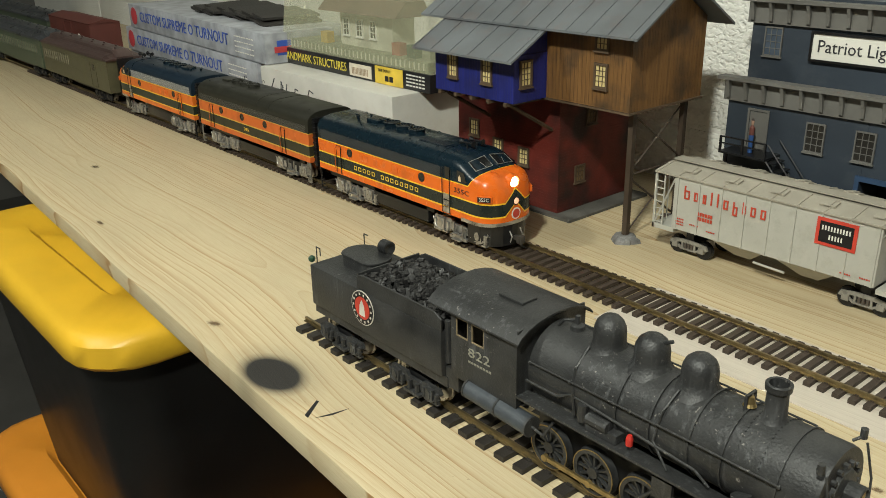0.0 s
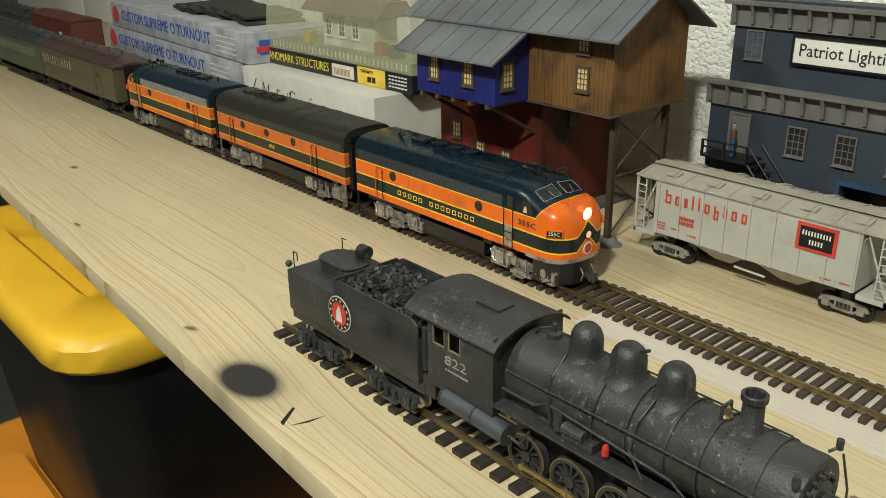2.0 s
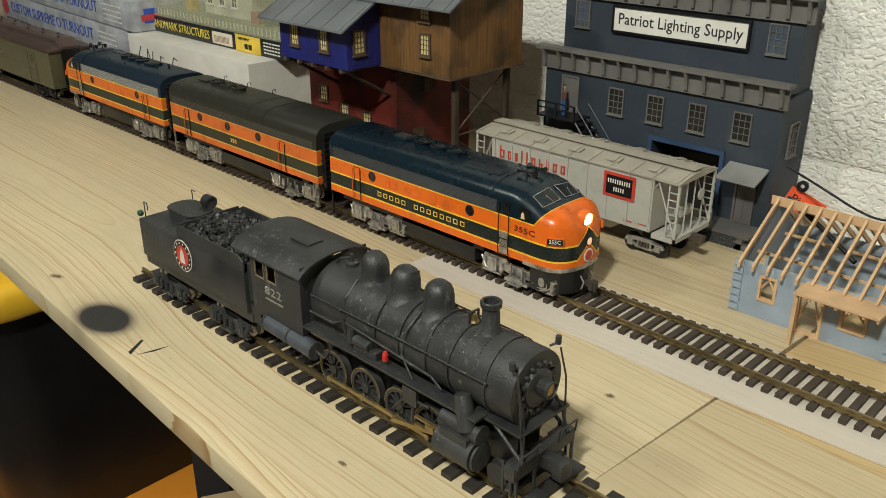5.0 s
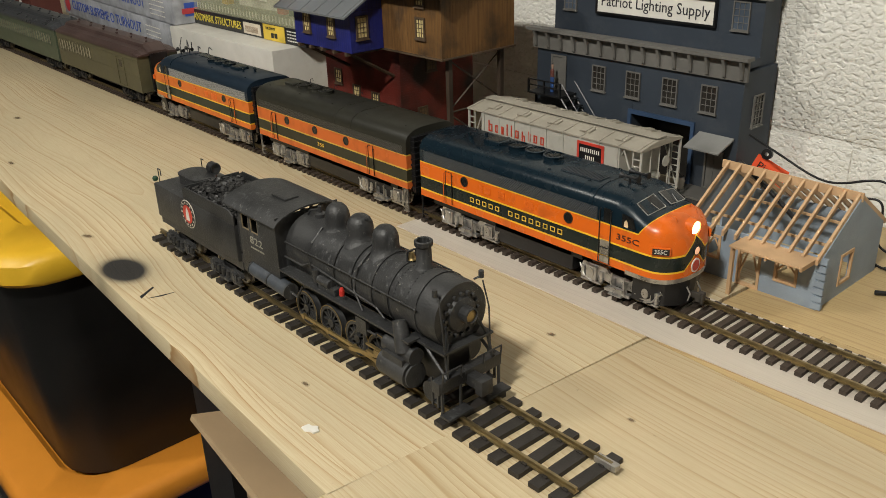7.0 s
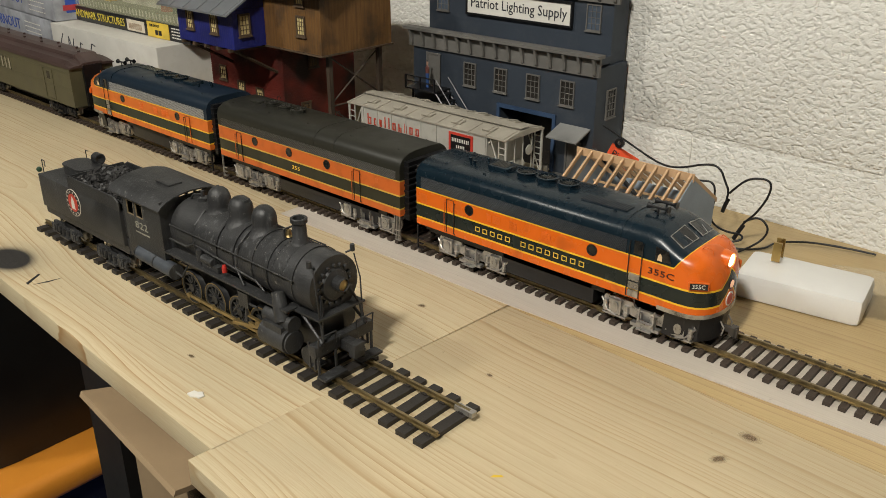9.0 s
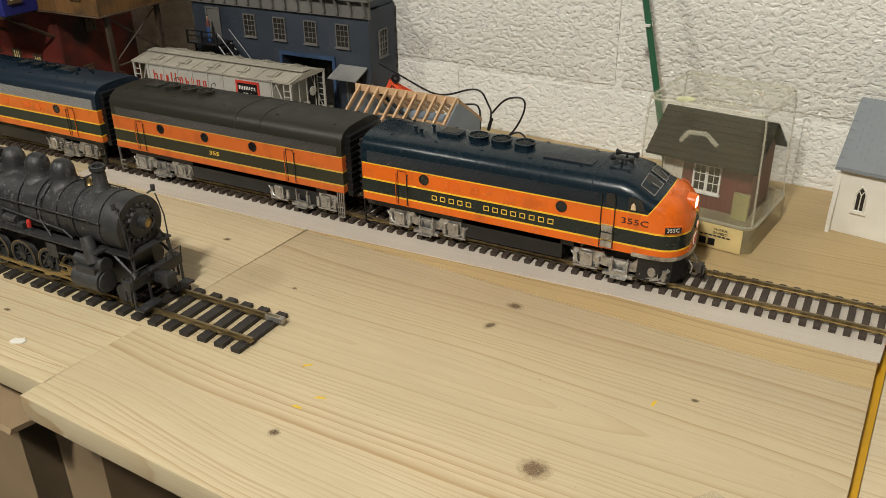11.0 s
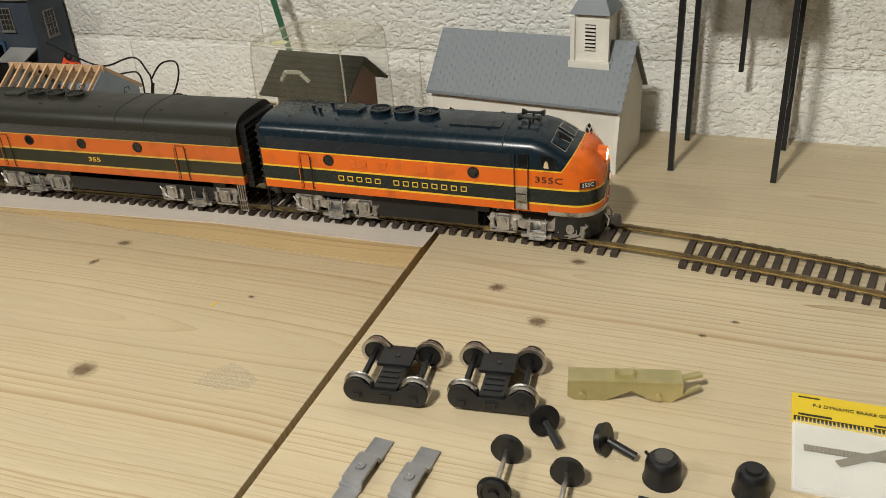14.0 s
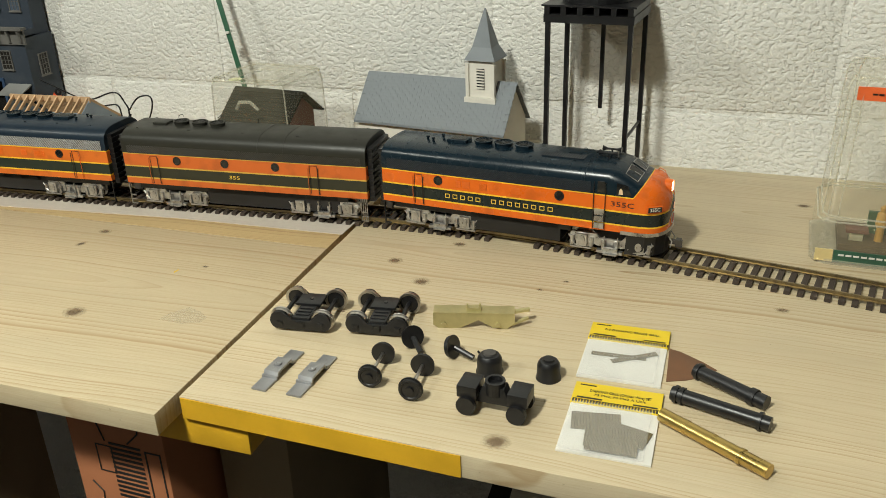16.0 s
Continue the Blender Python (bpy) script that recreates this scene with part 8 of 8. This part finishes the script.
def gear_casting():
    t = thing("truck_casting", "black plastic casting with two wheel bosses", "model part", pose(0.222, -0.325, 0, 0, 0, -6) @ Matrix.Scale(0.86, 4), group="loose model parts")
    Shape().prism([(-0.027, 0.010), (0.027, 0.010), (0.027, 0.016), (0.012, 0.018), (0.009, 0.026), (-0.009, 0.026), (-0.012, 0.018), (-0.027, 0.016)], -0.006, 0.006, "y").ob("frame", BLACK, t, bevel=0.0008)
    for sgn in (-1, 1):
        Shape().box(sgn * 0.0215 - 0.0085, -0.011, 0.0145, sgn * 0.0215 + 0.0085, 0.011, 0.0255).ob("block", BLACK, t, bevel=0.0008)
        Shape().lathe([(0, 0), (0.0082, 0), (0.0082, 0.005), (0.0070, 0.0056), (0, 0.0050)], (sgn * 0.0215, -0.0145, 0.0083), "y", 22).ob("boss", BLACK, t, smooth=True)
        Shape().lathe([(0, 0), (0.0082, 0), (0.0082, 0.005), (0, 0.0050)], (sgn * 0.0215, 0.0095, 0.0083), "y", 22).ob("boss", BLACK, t, smooth=True)
        Shape().box(sgn * 0.0215 - 0.003, -0.010, 0.006, sgn * 0.0215 + 0.003, 0.010, 0.0146).ob("pedestal", BLACK, t)
    Shape().lathe([(0.0062, 0), (0.0085, 0), (0.0085, 0.012), (0.0062, 0.012)], (0, 0, 0.0180), n=20).ob("socket", BLACK, t)


gear_casting()


def brass_frame():
    t = thing("brass_casting", "pale brass model plow casting lying on its side", "model part", pose(0.179, -0.210, 0, 0, 0, 10), group="loose model parts")
    pale = paint("pale_brass", (0.50, 0.44, 0.22), 0.42, metal=0.6, vary=0.2, scale=200, grain=0.3)
    Shape().prism([(-0.034, 0.003), (-0.030, 0.0), (-0.012, 0.0), (0.004, 0.008), (0.016, 0.001), (0.028, 0.0), (0.034, 0.006), (0.034, 0.0135), (-0.034, 0.0135)], -0.005, -0.003, "y").ob("plow_sheet", pale, t)
    Shape().box(-0.0338, -0.0054, 0.0136, 0.0338, 0.008, 0.0148).ob("top_plate", pale, t)
    Shape().tube([(0.024, 0.0, 0.012), (0.046, 0.008, 0.012)], 0.0022).tube([(0.030, -0.003, 0.003), (0.045, 0.004, 0.006)], 0.0018).ob("draw_bar", pale, t)
    Shape().box(-0.006, -0.002, 0.0149, 0.006, 0.004, 0.0175).box(-0.006, -0.002, 0.0176, -0.0045, 0.0, 0.0215).box(0.0045, -0.002, 0.0176, 0.006, 0.0, 0.0215).ob("pocket", pale, t)
    for x in (-0.025, 0.02):
        Shape().cyl((x, -0.0066, 0.004), (x, -0.003, 0.004), 0.0022, n=8).ob("boss", pale, t)


brass_frame()


def card_pack(x, y, r, title, second, mesh_w):
    t = thing("parts_card", "white parts card with a yellow printed header", "parts packet", pose(x, y, 0, 0, 0, r), group="parts packets")
    Shape().box(-0.031, -0.041, 0.0002, 0.031, 0.024, 0.0016).ob("card", WHITE, t)
    Shape().box(-0.0315, 0.0145, 0.0003, 0.0315, 0.041, 0.0026).ob("header", paint("header_yellow", (0.78, 0.56, 0.02), 0.45, vary=0.05), t)
    letters("title", title, 0.0030, BLACK, t, pose(0.002, 0.031, 0.0027), width=0.044)
    if second:
        letters("subtitle", second, 0.0026, BLACK, t, pose(0.002, 0.0265, 0.0027), width=0.036)
    s = Shape()
    for k in range(30):
        s.box(-0.0305 + k * 0.0021, 0.0152, 0.0026, -0.0292 + k * 0.0021, 0.0188, 0.0028)
    s.box(-0.0305, 0.0189, 0.0026, 0.0305, 0.0194, 0.0028)
    s.ob("printed_border", BLACK, t)
    Shape().box(-0.028, 0.0372, 0.0026, -0.016, 0.0384, 0.0028).box(-0.028, 0.0207, 0.0026, -0.010, 0.0224, 0.0028).box(0.012, 0.0207, 0.0026, 0.029, 0.0222, 0.0028).ob("print_bars", BLACK, t)
    mesh = mesh_screen("brass_mesh_%d" % mesh_w, (0.09, 0.068, 0.028), (0.24, 0.19, 0.09), 3200)
    if mesh_w < 2:
        Shape().box(-0.021, -0.0025, 0, 0.021, 0.0025, 0.0004).ob("mesh_strip", mesh, t, at=pose(-0.004, -0.006, 0.0018, 0, 0, 2))
        Shape().box(-0.019, -0.0025, 0, 0.019, 0.0025, 0.0004).ob("mesh_strip", mesh, t, at=pose(0.008, -0.006, 0.0023, 0, 0, 32))
    else:
        for a, b, z, q in ((-0.010, -0.004, 0.0018, 8), (0.010, -0.014, 0.0023, -14), (0.002, -0.022, 0.0028, 4), (0.004, -0.028, 0.0033, 1)):
            Shape().box(-0.017, -0.010, 0, 0.017, 0.010, 0.0004).ob("mesh_sheet", mesh, t, at=pose(a, b, z, 0, 0, q))
    Shape().box(-0.030, -0.042, 0.0042, 0.026, 0.014, 0.0045).ob("clear_bag", glass("bag_plastic", (0.95, 0.95, 0.92), 0.08, 0.10), t)
    return t


card_pack(0.305, -0.230, -3, "F-3 DYNAMIC BRAKE GRILL", "", 1)
card_pack(0.303, -0.3215, -3, "DIAMOND GRILL (Chicken Wire) SET", "F3 PH2, F3 PH3 A Unit", 2)
# thin flat sheet added for the dark brown shape at the card's right edge
stain = paint("patch_brown", (0.16, 0.07, 0.03), 0.5, vary=0.2)
tagged(Shape().prism([(0.3385, -0.214), (0.347, -0.217), (0.364, -0.229), (0.374, -0.238), (0.366, -0.249), (0.352, -0.257), (0.3375, -0.262)], 0.0001, 0.0005, "z").ob("brown_patch", stain), "thin dark brown patch beside the card", "veneer")


def tube_part(ax, ay, bx_, by, r, m, rings, name, label):
    t = thing(name, label, "model part", group="loose model parts")
    a, b = Vector((ax, ay, r * 1.25)), Vector((bx_, by, r * 1.25))
    Shape().cyl(a, b, r, n=22).ob("barrel", m, t, smooth=True)
    d = (b - a).normalized()
    for f, k in rings:
        p = a + (b - a) * f
        Shape().cyl(p - d * 0.0012, p + d * 0.0012, r * k, n=22).ob("collar", m, t, smooth=True)


tube_part(0.358, -0.251, 0.406, -0.284, 0.0052, BLACK, ((0.06, 1.25), (0.80, 1.22), (0.84, 1.22)), "black_tube", "black plastic cylinder with collars")
tube_part(0.342, -0.285, 0.407, -0.309, 0.0052, BLACK, ((0.05, 1.25), (0.11, 1.2), (0.90, 1.25)), "black_tube", "long black plastic cylinder with collars")
tube_part(0.336, -0.313, 0.403, -0.359, 0.0050, paint("turned_brass", (0.56, 0.40, 0.13), 0.3, metal=0.95, vary=0.15), ((0.25, 1.04), (0.5, 1.06), (0.76, 1.12)), "brass_tube", "turned brass cylinder with grooves")

# ---- blocks of the wall ----
def blocks():
    rng = random.Random(2)
    full = None
    for row in range(-5, 8):
        z = 0.0715 + 0.2 * row
        x = -4.05 + (0.2 if row % 2 else 0.0) + 0.15
        while x < 2.4:
            at = pose(x + 0.2, 0, z, rng.uniform(-0.15, 0.15), 0, 0)
            if full is None:
                full = Shape().box(-0.1965, 0.0, 0.0035, 0.1965, 0.0045, 0.1965).ob("block", BLOCK, wall, at=at, bevel=0.0016)
            else:
                again(full, "block", at, wall)
            x += 0.4


blocks()

# ---- what moves ----
SPEED = [(0, -1.044), (0.5, -1.017), (1, -0.989), (1.5, -0.962), (2, -0.933), (2.5, -0.902), (3, -0.873), (3.5, -0.842), (4, -0.809), (4.5, -0.776), (5, -0.742), (7.5, -0.553), (8, -0.513), (8.5, -0.471), (11, -0.249),
         (11.5, -0.200), (12, -0.151), (12.5, -0.101), (13, -0.053), (13.5, -0.006), (14, 0.041), (14.5, 0.089), (15, 0.137), (15.5, 0.185), (16, 0.234)]


def run(t):
    """Where the lead engine is along the line, smooth through the table."""
    k = max(i for i in range(len(SPEED) - 1) if SPEED[i][0] <= t)
    def slope(i):
        a, b = SPEED[max(0, i - 1)], SPEED[min(len(SPEED) - 1, i + 1)]
        return (b[1] - a[1]) / (b[0] - a[0])
    (ta, xa), (tb, xb) = SPEED[k], SPEED[k + 1]
    h = tb - ta
    u = (t - ta) / h
    return ((2 * u ** 3 - 3 * u ** 2 + 1) * xa + (u ** 3 - 2 * u ** 2 + u) * h * slope(k) + (-2 * u ** 3 + 3 * u ** 2) * xb + (u ** 3 - u ** 2) * h * slope(k + 1))


def ride(ob, wheels, behind, front, back, turned=False):
    """Carries a car on its two trucks; front and back are the trucks' places ahead of the car's origin."""
    rows = []
    for k in range(0, 33):
        t = k * 0.5
        x = run(t) - behind
        a, b = x + front, x + back
        pa, pb = Vector((a, track_y(a), 0)), Vector((b, track_y(b), 0))
        d = (pa - pb).normalized()
        p = pb - d * back
        rows.append((t, pose(p.x, p.y, 0, 0, 0, math.degrees(math.atan2(d.y, d.x)) + (180 if turned else 0))))
    walk(ob, rows)
    sgn = -1 if turned else 1
    for w, wx, wz, r in wheels:
        rows, angle, last = [], 0.0, None
        for k in range(0, 161):
            x = run(k * 0.1)
            if last is not None:
                angle += math.degrees((x - last) / r) * sgn
            last = x
            rows.append((k * 0.1, pose(wx, 0, wz, 0, angle, 0)))
        walk(w, rows)


def motions():
    ride(LEAD, LEAD_W, 0.0, 0.049, -0.129)
    ride(BOOST, BOOST_W, 0.3560, 0.0905, -0.0905)
    ride(TAIL, TAIL_W, 0.712, 0.129, -0.049, True)
    ride(COMBINE, COMBINE_W, 1.026, 0.118, -0.118)
    ride(COACH, COACH_W, 1.420, 0.155, -0.155)
    ride(COACH2, COACH2_W, 1.854, 0.155, -0.155)


motions()
